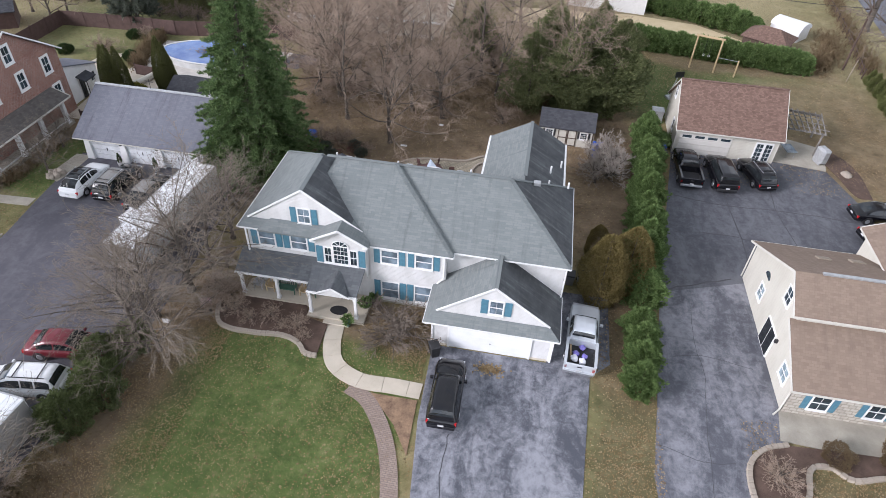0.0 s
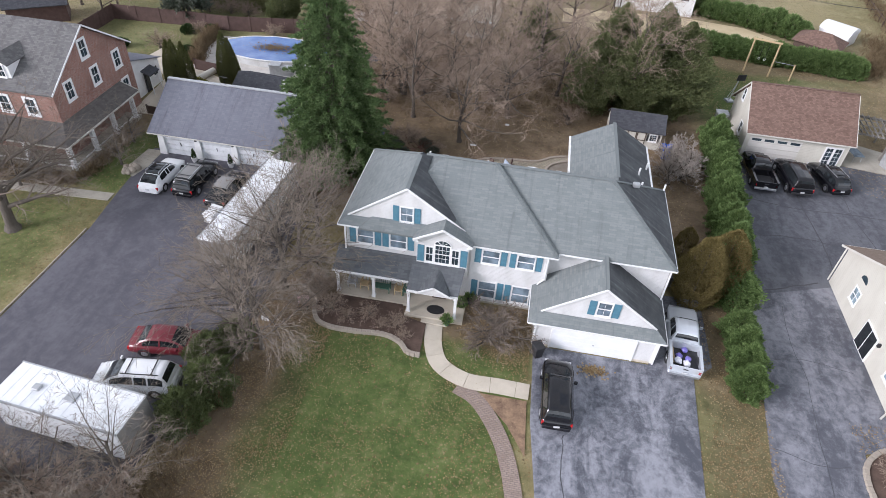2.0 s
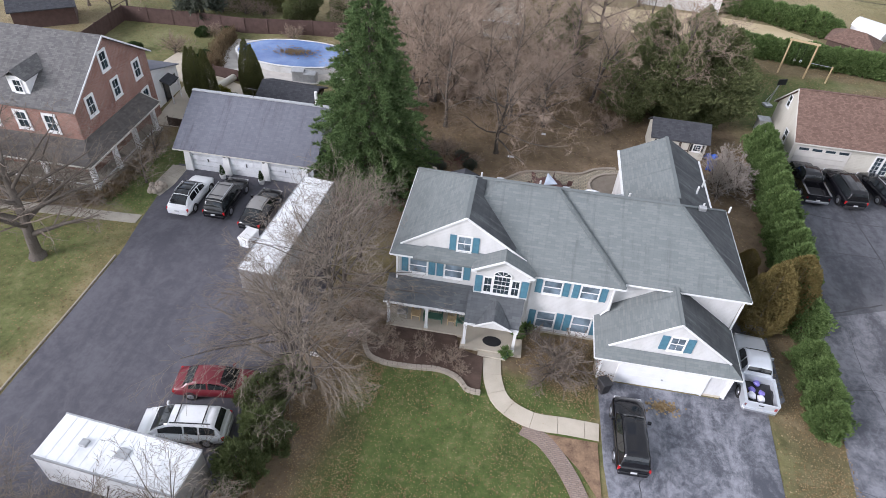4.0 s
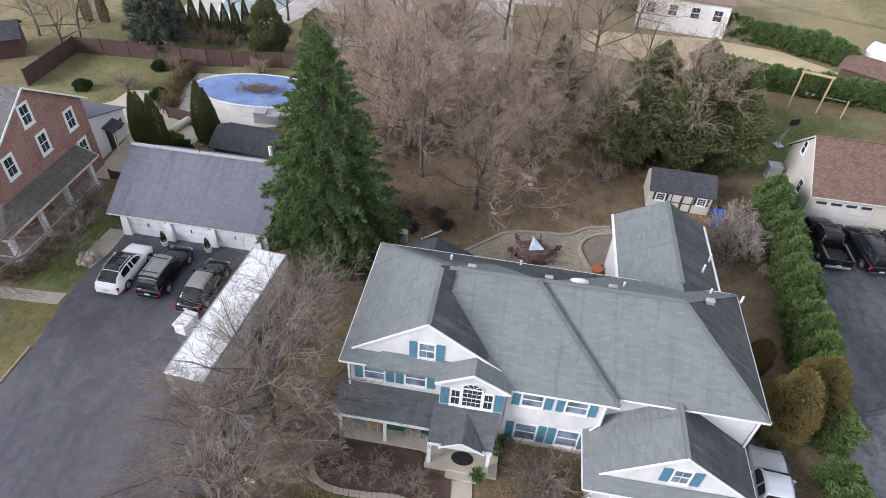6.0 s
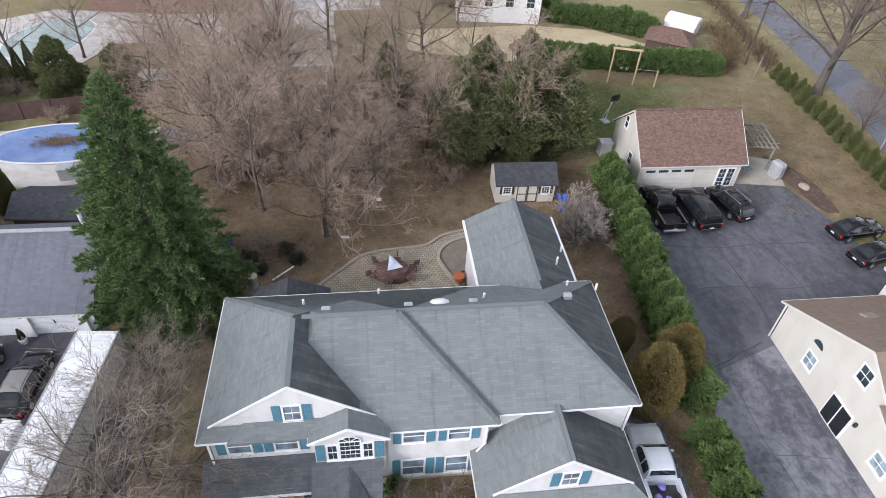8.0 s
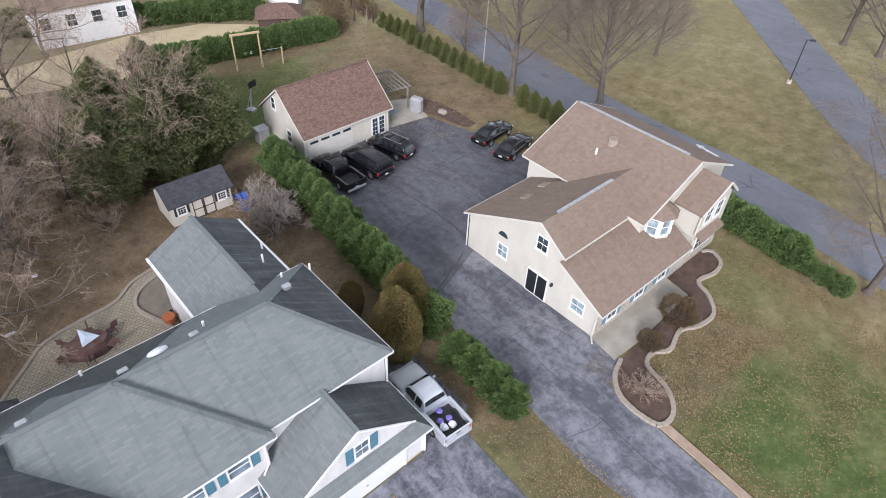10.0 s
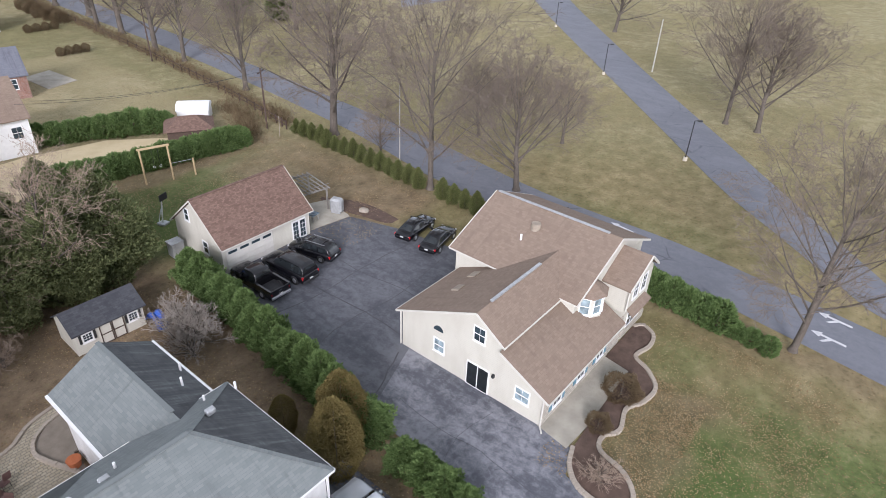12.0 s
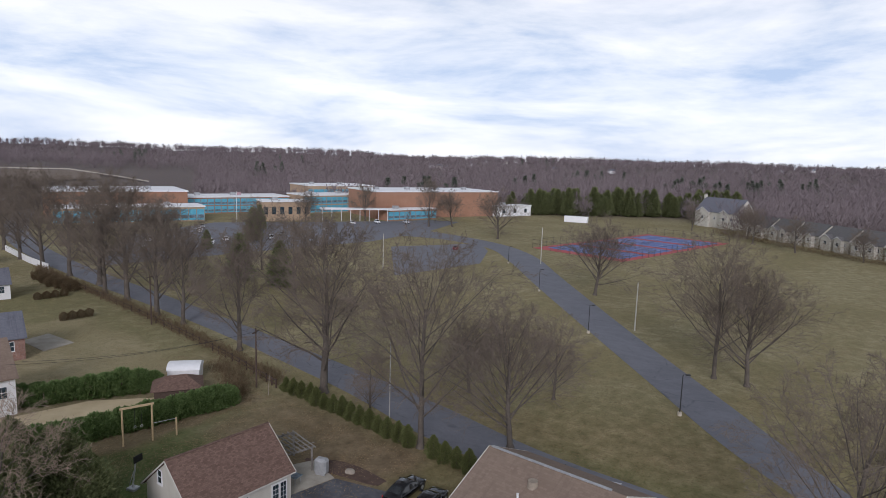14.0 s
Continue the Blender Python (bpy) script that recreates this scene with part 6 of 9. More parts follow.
    for sx in (-1, 1):
        mir = Geo().box(min(sx * W, sx * (W + 0.2)), max(sx * W, sx * (W + 0.2)), Y(c0 + 0.55), Y(c0 + 0.42), deck - 0.05, deck + 0.14, 0.02)
        part("mirror", mir, mat, car)
        part("headlight", Geo().box(min(sx * 0.45 * W, sx * 0.86 * W), max(sx * 0.45 * W, sx * 0.86 * W), Y(0.22), Y(0.06), hood * 0.64, hood * 0.80), CLEARLIGHT, car)
        part("tail_light", Geo().box(min(sx * 0.80 * W, sx * 0.945 * W), max(sx * 0.80 * W, sx * 0.945 * W), Y(L) + 0.02, Y(L) + 0.16, deck * 0.66, deck * 0.88), REDLIGHT, car)
        if rails:
            part("roof_rail", Geo().beam((sx * wt * 0.86, Y(c1 + 0.1), roof + 0.05), (sx * wt * 0.86, Y(c2 - 0.1), roof + 0.05), 0.04, 0.05), PLASTIC if rails == "dark" else CHROME, car)
    if rails:
        for d in (c1 + 0.4, c2 - 0.5):
            part("cross_bar", Geo().beam((-wt * 0.86, Y(d), roof + 0.07), (wt * 0.86, Y(d), roof + 0.07), 0.06, 0.03), PLASTIC, car)
    part("number_plate", Geo().box(-0.17, 0.17, Y(L) - 0.07, Y(L) - 0.03, 0.62, 0.74), LINE, car)
    part("grille", Geo().box(-0.38, 0.38, Y(0.02), Y(-0.02), hood * 0.48, hood * 0.7), PLASTIC, car)
    r = 0.36 if kind in ("sedan", "wagon", "crossover", "minivan") else 0.40
    wheel_at = (0.88, L - 1.0) if kind != "pickup" else (0.95, L - 1.25)
    for d in wheel_at:
        for sx in (-1, 1):
            tube = Geo().tube((sx * (W - 0.20), Y(d), r), (sx * (W + 0.015), Y(d), r), r, r, 20)
            wheel = part("wheel", tube, TYRE, car)
            rim = Geo().tube((sx * (W - 0.02), Y(d), r), (sx * (W + 0.03), Y(d), r), r * 0.62, r * 0.55, 14)
            part("rim", rim, CHROME, wheel)
            arch = Geo().tube((sx * (W - 0.21), Y(d), r + 0.03), (sx * (W + 0.008), Y(d), r + 0.02), r + 0.035, r + 0.035, 20)
            part("wheel_arch", arch, PLASTIC, car)
    return car


vehicle("car", "black mid-size SUV parked on the driveway", "suv", PAINT_BLACK, -2.5, 21.85, 1)
silver = vehicle("pickup_truck", "silver pickup truck beside the garage with bags in its bed", "pickup", PAINT_SILVER, 5.5, 27.9, -4)
vehicle("pickup_truck", "black pickup truck before the cream garage", "pickup", PAINT_BLACK, 14.95, 51.0, 1)
vehicle("car", "large black SUV before the cream garage", "big_suv", PAINT_BLACK, 17.9, 50.7, 4)
vehicle("car", "older black SUV with roof rack in the yard", "wagon", PAINT_BLACK, 21.2, 51.4, 14, True)
vehicle("car", "black sedan parked by the grass edge", "sedan", PAINT_BLACK, 30.5, 47.3, -82)
vehicle("car", "black sedan beside the tan-roofed house", "sedan", PAINT_BLACK, 30.3, 44.3, -77)
vehicle("car", "white crossover before the grey-roofed garage", "crossover", PAINT_WHITE, -35.9, 37.0, -1, True, CARGLASS)
vehicle("car", "black SUV with grey roof beside the white crossover", "suv", PAINT_BLACK, -33.1, 37.3, -1, True, PAINT_DULL)
# Pale roof sheet: sky mirrored in black paint, put into the colour.
vehicle("car", "black sedan with sky reflection painted on its roof beside the long trailer", "sedan", PAINT_BLACK, -30.0, 36.6, -2, False, PAINT_DULL)
vehicle("car", "red coupe parked in the lot under bare branches", "sedan", PAINT_RED, -26.3, 20.6, -82)
vehicle("car", "white minivan with roof bars parked in the lot", "minivan", PAINT_WHITE, -26.9, 17.6, 98, "dark")

# load in the silver truck's bed
rb = random.Random(4)
BAG_BLUE = grainy("blue_bag", (0.10, 0.08, 0.42), (0.30, 0.26, 0.62), 6, 0.35)
BAG_WHITE = grainy("white_bag", (0.62, 0.63, 0.70), (0.85, 0.85, 0.90), 6, 0.4)
for i, (bx, by, bs, bmat, lab) in enumerate(((5.0, 25.9, 0.26, BAG_WHITE, "crumpled white plastic bag in a truck bed"), (5.5, 25.75, 0.25, BAG_WHITE, "crumpled white plastic bag in a truck bed"), (5.1, 26.35, 0.220, BAG_BLUE, "blue plastic bag in a truck bed"), (5.65, 26.2, 0.2, BAG_BLUE, "blue plastic bag in a truck bed"), (5.5, 26.9, 0.22, BAG_BLUE, "blue plastic bag in a truck bed"))):
    bm = bmesh.new()
    bmesh.ops.create_icosphere(bm, subdivisions=2, radius=bs)
    for vert in bm.verts:
        nn = noise.noise(vert.co * 6 + Vector((i * 3.1, 0, 0)))
        vert.co *= 1 + 0.35 * nn
        vert.co.z *= 0.62
    me = bpy.data.meshes.new("bag")
    bm.to_mesh(me)
    bm.free()
    ob = part("plastic_bag", me, bmat)
    ob.location = (bx, by, 0.66 + bs * 0.55)
    tagged(ob, lab, "bag", "bags in the truck bed")
plank = tagged(part("plank", Geo().box(4.72, 4.82, 25.8, 27.1, 0.66, 0.72), WOOD_POST), "short wooden plank in a truck bed", "plank")


# ---- trailers ----
def box_trailer(label, x, y, rz, L, W, H, wheels):
    t = thing("trailer", label, "trailer", x, y, 0.03, rz)
    g = Geo().box(-W / 2, W / 2, -L / 2, L / 2, 0.55, H, 0.05)
    part("body", g, TRAILER, t, "white painted box")
    for k in range(int(L / 0.6)):
        yy = -L / 2 + 0.3 + k * 0.6
        part("roof_bow", Geo().box(-W / 2 + 0.04, W / 2 - 0.04, yy - 0.02, yy + 0.02, H - 0.01, H + 0.018), TRAILER, t)
    # Grey sheet over the white rear end: its shade is put into the colour.
    part("rear_door", Geo().box(-W / 2 + 0.06, W / 2 - 0.06, -L / 2 - 0.03, -L / 2 + 0.02, 0.6, H - 0.08, 0.01), PAINT_DULL, t, "grey rear panel, toned as the shaded end")
    part("chassis", Geo().box(-W / 2 + 0.3, W / 2 - 0.3, -L / 2 + 0.1, L / 2 - 0.1, 0.35, 0.55), PLASTIC, t)
    for sx in (-1, 1):
        part("top_rail", Geo().box(min(sx * (W / 2 - 0.06), sx * (W / 2 + 0.02)), max(sx * (W / 2 - 0.06), sx * (W / 2 + 0.02)), -L / 2, L / 2, H - 0.12, H + 0.03), METAL, t)
        for yw in wheels:
            wh = part("wheel", Geo().tube((sx * (W / 2 - 0.3), yw, 0.42), (sx * (W / 2 - 0.02), yw, 0.42), 0.42, 0.42, 18), TYRE, t)
            part("rim", Geo().tube((sx * (W / 2 - 0.05), yw, 0.42), (sx * (W / 2), yw, 0.42), 0.22, 0.2, 12), METAL, wh)
    for yw in (-L / 2 + 0.9, L / 2 - 0.9):
        part("landing_leg", Geo().box(-0.5, -0.4, yw - 0.05, yw + 0.05, 0.0, 0.4), METAL, t)
    return t


box_trailer("long white box trailer standing in the lot", -26.23, 33.2, -4.7, 10.8, 2.45, 2.7, (-4.2, -3.1))
t2 = box_trailer("white box trailer with roof hatch near bare trees", -28.2, 14.3, 85, 7.6, 2.5, 2.9, (-0.5, 0.5))
part("roof_hatch", Geo().box(-0.3, 0.3, -0.6, 0.0, 2.9, 3.0, 0.03), METAL, t2)
part("roof_vent", Geo().box(-0.2, 0.2, 1.6, 2.0, 2.9, 3.05, 0.03), METAL, t2)

# ---- trees and shrubs ----
def quick_mesh(name, v, f, mat):
    me = bpy.data.meshes.new(name)
    me.from_pydata(v, [], f)
    me.materials.append(mat)
    return me


def sticks(segs, n=3):
    """Tapered twigs from an array of rows (p, q, r0, r1), made in one go."""
    segs = np.asarray(segs, dtype=float)
    p, q, r0, r1 = segs[:, 0:3], segs[:, 3:6], segs[:, 6], segs[:, 7]
    d = q - p
    d /= np.maximum(np.linalg.norm(d, axis=1, keepdims=True), 1e-6)
    ref = np.where(np.abs(d[:, 2:3]) < 0.9, np.array([[0, 0, 1.0]]), np.array([[1.0, 0, 0]]))
    a = np.cross(d, ref)
    a /= np.linalg.norm(a, axis=1, keepdims=True)
    b = np.cross(d, a)
    ang = 2 * np.pi * np.arange(n) / n
    ring = np.cos(ang)[None, :, None] * a[:, None, :] + np.sin(ang)[None, :, None] * b[:, None, :]
    v = np.concatenate([p[:, None, :] + ring * r0[:, None, None], q[:, None, :] + ring * r1[:, None, None]], axis=1).reshape(-1, 3)
    base = (np.arange(len(segs)) * 2 * n)[:, None]
    faces = []
    for i in range(n):
        j = (i + 1) % n
        faces.append(np.stack([base[:, 0] + i, base[:, 0] + j, base[:, 0] + n + j, base[:, 0] + n + i], axis=1))
    return v.tolist(), np.concatenate(faces).tolist()


def grow(rnd, start, way, length, radius, level, plan, out, droop):
    """One limb in a few bends, then its side limbs."""
    bends = 5 if level == 0 else (4 if level == 1 else (3 if level == 2 else 2))
    p, d, r = Vector(start), Vector(way).normalized(), radius
    nodes = [(p.copy(), d.copy(), r)]
    taper = plan["taper"][level]
    for i in range(bends):
        wob = plan["wobble"][level]
        d = (d + Vector((rnd.gauss(0, wob), rnd.gauss(0, wob), rnd.gauss(0, wob * 0.6) + droop[level]))).normalized()
        q = p + d * (length / bends)
        r1 = radius * (1 - (1 - taper) * (i + 1) / bends)
        out[level].append((*p, *q, r, r1))
        p, r = q, r1
        nodes.append((p.copy(), d.copy(), r))
    if level + 1 < len(plan["count"]):
        n = plan["count"][level + 1]
        n = max(1, int(round(n * rnd.uniform(0.75, 1.25))))
        t0 = plan["from"][level + 1]
        for k in range(n):
            t = t0 + (1 - t0) * (k + rnd.random()) / n
            x = min(t, 0.999) * bends
            i = int(x)
            a, b = nodes[i], nodes[i + 1]
            at = a[0].lerp(b[0], x - i)
            spread = radians(plan["angle"][level + 1] * rnd.uniform(0.75, 1.25) * (1.3 - 0.65 * t if level == 0 else 1))
            turn = rnd.uniform(0, 2 * math.pi) if level else k * 2.4 + rnd.uniform(-0.5, 0.5)
            side = b[1].cross(Vector((0, 0, 1)) if abs(b[1].z) < 0.95 else Vector((1, 0, 0))).normalized()
            axis = Matrix.Rotation(turn, 3, b[1]) @ side
            way2 = Matrix.Rotation(spread, 3, axis) @ b[1]
            ln = length * plan["len"][level + 1] * rnd.uniform(0.7, 1.2) * (1 - 0.45 * (t - t0) / (1 - t0 + 1e-6))
            grow(rnd, at, way2, ln, (a[2] * (1 - (x - i)) + b[2] * (x - i)) * plan["thin"][level + 1], level + 1, plan, out, droop)


TALL = dict(count=(1, 16, 7, 5, 4), angle=(0, 50, 40, 42, 44), len=(1, 0.62, 0.6, 0.58, 0.6), thin=(1, 0.45, 0.5, 0.5, 0.6), taper=(0.2, 0.3, 0.3, 0.35, 0.4), wobble=(0.07, 0.14, 0.2, 0.25, 0.3), **{"from": (0, 0.22, 0.2, 0.2, 0.2)})
BROAD = dict(count=(1, 13, 7, 5, 4), angle=(0, 60, 42, 42, 44), len=(1, 1.05, 0.62, 0.58, 0.6), thin=(1, 0.55, 0.5, 0.5, 0.6), taper=(0.45, 0.22, 0.3, 0.35, 0.4), wobble=(0.08, 0.16, 0.22, 0.26, 0.3), **{"from": (0, 0.25, 0.15, 0.15, 0.2)})
BUSH = dict(count=(1, 18, 8, 7), angle=(0, 52, 38, 40), len=(1, 1.9, 0.6, 0.5), thin=(1, 0.5, 0.5, 0.55), taper=(0.8, 0.3, 0.3, 0.4), wobble=(0.1, 0.16, 0.24, 0.28), **{"from": (0, 0.1, 0.15, 0.2)})


def bare_meshes(seed, height, plan, trunk_r, droop=(0.0, 0.03, 0.0, -0.02, -0.03), bark_mat=None, twig_mat=None, fat=1.0):
    rnd = random.Random(seed)
    out = {i: [] for i in range(5)}
    trunk_len = height * (0.3 if plan is BUSH else (0.72 if plan["len"][1] < 0.7 else 0.5))
    grow(rnd, (0, 0, -0.15), (rnd.gauss(0, 0.04), rnd.gauss(0, 0.04), 1), trunk_len, trunk_r, 0, plan, out, droop)
    thick = out[0] + out[1]
    # flare at the foot
    p = thick[0]
    thick.insert(0, (p[0], p[1], -0.2, p[0], p[1], 0.5, trunk_r * 1.7, trunk_r * 1.0))
    thin = [(*s[:6], max(s[6], 0.010 * fat), max(s[7], 0.007 * fat)) for s in out[2] + out[3] + out[4]]
    v, f = sticks(thick, 7)
    a = quick_mesh("trunk", v, f, bark_mat or BARK)
    a.polygons.foreach_set("use_smooth", [True] * len(a.polygons))
    v, f = sticks(thin, 3)
    return a, quick_mesh("crown", v, f, twig_mat or TWIG)


def plant(name, label, category, meshes, x, y, rz=0.0, s=1.0, sz=None, z=0.0, group="", kind=""):
    ob = thing(name, label, category, x, y, z, rz, group, kind)
    ob.scale = (s, s, sz or s)
    for me in meshes:
        child = new(me.name.split(".")[0], me)
        child.parent = ob
    return ob


def tufts(points, outward, size, rnd, per=3, flat=0.35, length=1.0):
    """Clumps of small leaf blades at points, fanned round the outward way."""
    n = len(points)
    rng = np.random.default_rng(rnd)
    v, f = [], []
    pts, out = np.repeat(np.asarray(points), per, axis=0), np.repeat(np.asarray(outward), per, axis=0)
    m = len(pts)
    d = out + rng.normal(0, 0.55, (m, 3))
    d /= np.linalg.norm(d, axis=1, keepdims=True)
    side = np.cross(d, rng.normal(0, 1, (m, 3)))
    side /= np.maximum(np.linalg.norm(side, axis=1, keepdims=True), 1e-6)
    ln = (size * rng.uniform(0.6, 1.35, m) * length)[:, None]
    wd = (size * rng.uniform(0.25, 0.5, m))[:, None] * flat / 0.35
    a = pts - d * ln * 0.25
    b = pts + d * ln * 0.3 + side * wd
    c = pts + d * ln
    e = pts + d * ln * 0.3 - side * wd
    verts = np.stack([a, b, c, e], axis=1).reshape(-1, 3)
    faces = (np.arange(m)[:, None] * 4 + np.array([[0, 1, 2, 3]]))
    return verts.tolist(), faces.tolist()


def conifer_meshes(seed, height, radius, whorls, mat, droop=0.28, start=0.06, size=0.55, power=0.85, dense=1.0):
    """Spruce: trunk, and whorls of boughs, each a tapering spray of needles that turns up at its tip."""
    rnd = random.Random(seed)
    pts, out, boughs = [], [], [(0, 0, -0.2, 0, 0, height * 0.55, 0.28, 0.16), (0, 0, height * 0.55, 0, 0, height * 0.985, 0.16, 0.02)]
    for k in range(whorls):
        t = k / (whorls - 1)
        z = height * (start + (0.985 - start) * t)
        R = radius * (1 - t) ** power * rnd.uniform(0.92, 1.06) + 0.12
        low = 1.0 if t > 0.12 else 0.78 + 1.8 * t
        nb = max(5, int(round(12 * (1 - 0.5 * t))))
        a0 = rnd.uniform(0, 6.28)
        for i in range(nb):
            a = a0 + 2 * math.pi * i / nb + rnd.uniform(-0.22, 0.22)
            L = R * low * rnd.uniform(0.72, 1.14)
            zb_ = z + rnd.uniform(-0.3, 0.3) * (1 - 0.6 * t)
            ca, sa = math.cos(a), math.sin(a)
            if k % 3 == 0:
                boughs.append((0, 0, zb_, ca * L, sa * L, zb_ - droop * L * 0.7, 0.05 * (1 - t) + 0.012, 0.006))
            steps = max(3, int(L * dense / (0.26 * size / 0.5)))
            for s_ in range(steps):
                u = 0.35 + 0.65 * (s_ + rnd.random()) / steps
                w = (0.20 * L + 0.12) * (1.08 - u)
                o = rnd.uniform(-w, w)
                rise = -droop * L * u * u * 0.75 + 0.16 * L * max(0.0, u - 0.6) - 0.45 * abs(o)
                pts.append((ca * L * u - sa * o, sa * L * u + ca * o, zb_ + rise + rnd.uniform(-0.06, 0.04)))
                out.append((ca * 0.8 - sa * o * 0.9, sa * 0.8 + ca * o * 0.9, 0.35 + 0.4 * t))
    v, f = sticks(boughs, 5)
    a = quick_mesh("trunk", v, f, BARK)
    v, f = tufts(pts, out, size, seed, 8, 0.13, 1.2)
    return a, quick_mesh("crown", v, f, mat)


def shrub_meshes(seed, profile, count, mat, size=0.22, rough=0.22, lump=1.6, per=3, up=0.5, stem=0.06):
    """A leafy plant: profile gives (height, radius) pairs; the shell is lumpy and partly open."""
    rng = np.random.default_rng(seed)
    zs, rs = np.array([p[0] for p in profile]), np.array([p[1] for p in profile])
    z = rng.uniform(zs[0], zs[-1], count * 3)
    keep = rng.random(count * 3) < (np.interp(z, zs, rs) / rs.max()) ** 0.8 + 0.03
    z = z[keep][:count]
    a = rng.uniform(0, 2 * np.pi, len(z))
    bump = np.array([noise.noise(Vector((math.cos(t) * lump, math.sin(t) * lump, h * lump * 0.7 + seed))) for t, h in zip(a, z)])
    r = np.interp(z, zs, rs) * (1 + 0.45 * bump * rough / 0.22) * (1 - np.abs(rng.normal(0, rough * 0.55, len(z))))
    pts = np.stack([r * np.cos(a), r * np.sin(a), z + rng.normal(0, 0.05, len(z))], axis=1)
    out = np.stack([np.cos(a), np.sin(a), np.full(len(z), up) + 0.6 * (z / zs[-1]) ** 2], axis=1)
    v, f = tufts(pts, out, size * 1.2, seed, per + 1, 0.2)
    tv, tf = sticks([(0, 0, -0.1, 0, 0, zs[-1] * 0.85, stem, stem * 0.3)], 5)
    return quick_mesh("stem", tv, tf, BARK), quick_mesh("foliage", v, f, mat)


rt = random.Random(11)
# the large spruce between the houses
plant("spruce_tree", "tall dense green spruce between house and garage", "tree", conifer_meshes(2, 17.2, 5.4, 66, NEEDLE, 0.30, 0.05, 0.25, 0.66, 1.15), -22.6, 42.6, 20)

# hedge of arborvitae between the two driveways
HEDGE_KINDS = [shrub_meshes(20 + i, [(0.1, 0.75), (0.8, 1.2), (2.0, 1.2), (3.2, 0.75), (4.2, 0.12)], 4200, HEDGE, 0.165, 0.42, 2.3, 3, 1.2) for i in range(4)]
for i in range(22):
    t = i / 21
    yy = 24.6 + t * 33.5
    xx = 9.0 + 0.082 * (yy - 24.6) + rt.uniform(-0.15, 0.15)
    s = rt.uniform(0.85, 1.05) * (0.74 if yy < 30 else 0.95)
    if 29.9 < yy < 31.4 or yy > 56.2:
        continue
    plant("arborvitae", "green arborvitae in a hedge between two driveways", "shrub", HEDGE_KINDS[i % 4], xx, yy, rt.uniform(0, 360), s * 1.14, s * rt.uniform(0.82, 1.12), group="hedge between the driveways")

# two brown-green cypresses at the corner of the house
CYP = [shrub_meshes(40 + i, [(0.1, 1.0), (1.2, 1.4), (3.0, 1.5), (4.6, 1.15), (5.6, 0.5), (6.0, 0.1)], 8000, CYPRESS, 0.10, 0.2, 1.4, 3, 0.9) for i in range(2)]
plant("cypress", "rounded olive-brown cypress beside the house", "shrub", CYP[0], 6.6, 32.2, 10, 1.0)
plant("cypress", "rounded olive-brown cypress beside the house", "shrub", CYP[1], 8.4, 33.6, 60, 0.98)
plant("cypress", "small olive-brown cypress beside the house", "shrub", CYP[1], 6.4, 36.8, 200, 0.55)

# cedars at the back corner
CED = [shrub_meshes(60 + i, [(0.4, 1.4), (2.5, 2.7), (5.5, 2.9), (8.5, 2.1), (11.0, 0.9), (12.2, 0.1)], 13000, CEDAR, 0.2, 0.6, 0.9, 3, 1.1, 0.16) for i in range(2)]
for x, y, s, rz in ((4.4, 59.6, 1.05, 0), (7.6, 60.2, 1.02, 70), (-0.4, 59.8, 0.85, 130), (1.6, 64.5, 1.0, 250), (6.2, 67.5, 0.95, 200), (9.0, 67.0, 0.8, 301), (-7.0, 70.5, 0.7, 40)):
    plant("cedar_tree", "bushy olive-green cedar at the wood's edge", "tree", CED[int(rz) % 2], x, y, rz, s, s * 0.8, group="cedars at the wood's edge")

# dark columns by the pool
COL = shrub_meshes(70, [(0.1, 0.62), (1.2, 0.82), (3.0, 0.66), (4.4, 0.3), (5.2, 0.05)], 5200, COLUMN, 0.10, 0.05, 2.6, 3, 1.8)
for x, y, s in ((-42.9, 52.3, 1.02), (-42.0, 51.7, 1.08), (-41.1, 51.9, 1.05), (-38.0, 54.3, 1.14), (-37.3, 54.0, 1.05)):
    plant("arborvitae", "dark columnar arborvitae beside the pool yard", "shrub", COL, x, y, rt.uniform(0, 360), s, group="columns by the pool")
for x, y in [(-51.4 + i * 1.25, 75.0 + 0.06 * i) for i in range(8)] + [(-60.7, 75.8), (-62.7, 75.6)]:
    plant("arborvitae", "slim dark arborvitae in a far row", "shrub", COL, x, y, rt.uniform(0, 360), 0.72, rt.uniform(0.75, 0.95), group="far row of arborvitae")

# bare woods behind the house
WOODS = [bare_meshes(100 + i, h, p, r, fat=f_) for i, (h, p, r, f_) in enumerate(((14, TALL, 0.20, 1.1), (13, BROAD, 0.18, 1.1), (15, TALL, 0.24, 1.1), (11.5, BROAD, 0.15, 1.1), (14, BROAD, 0.2, 1.1)))]
spots = [(-12.4, 49.3, 4), (-17.7, 53.0, 0), (2.6, 60.3, 2), (-22, 58, 2), (-15.5, 58.5, 4), (-8.5, 56.0, 4), (-3.6, 62, 1), (-12, 65, 0), (-19, 66.5, 4), (-6, 66.5, 2), (-26, 66, 1), (-26.5, 52.5, 3), (1.0, 72, 0), (-10, 74, 2), (-17.5, 75, 1), (-25, 76, 4), (-3, 79, 4),
         (-30, 80, 0), (-13.5, 84, 0), (-21, 86, 2), (-5, 90, 1), (3, 92, 4), (-33, 88, 1), (-40, 82, 3), (-47, 80, 0), (-56, 84, 2), (-30.5, 71, 4)]
rw = random.Random(31)
while len(spots) < 44:
    x, y = rw.uniform(-30, 2), rw.uniform(53, 80)
    if x > -7.5 or (x > -10 and y < 58) or (x < -26 and y < 66):
        continue
    spots.append((x, y, rw.randrange(5)))
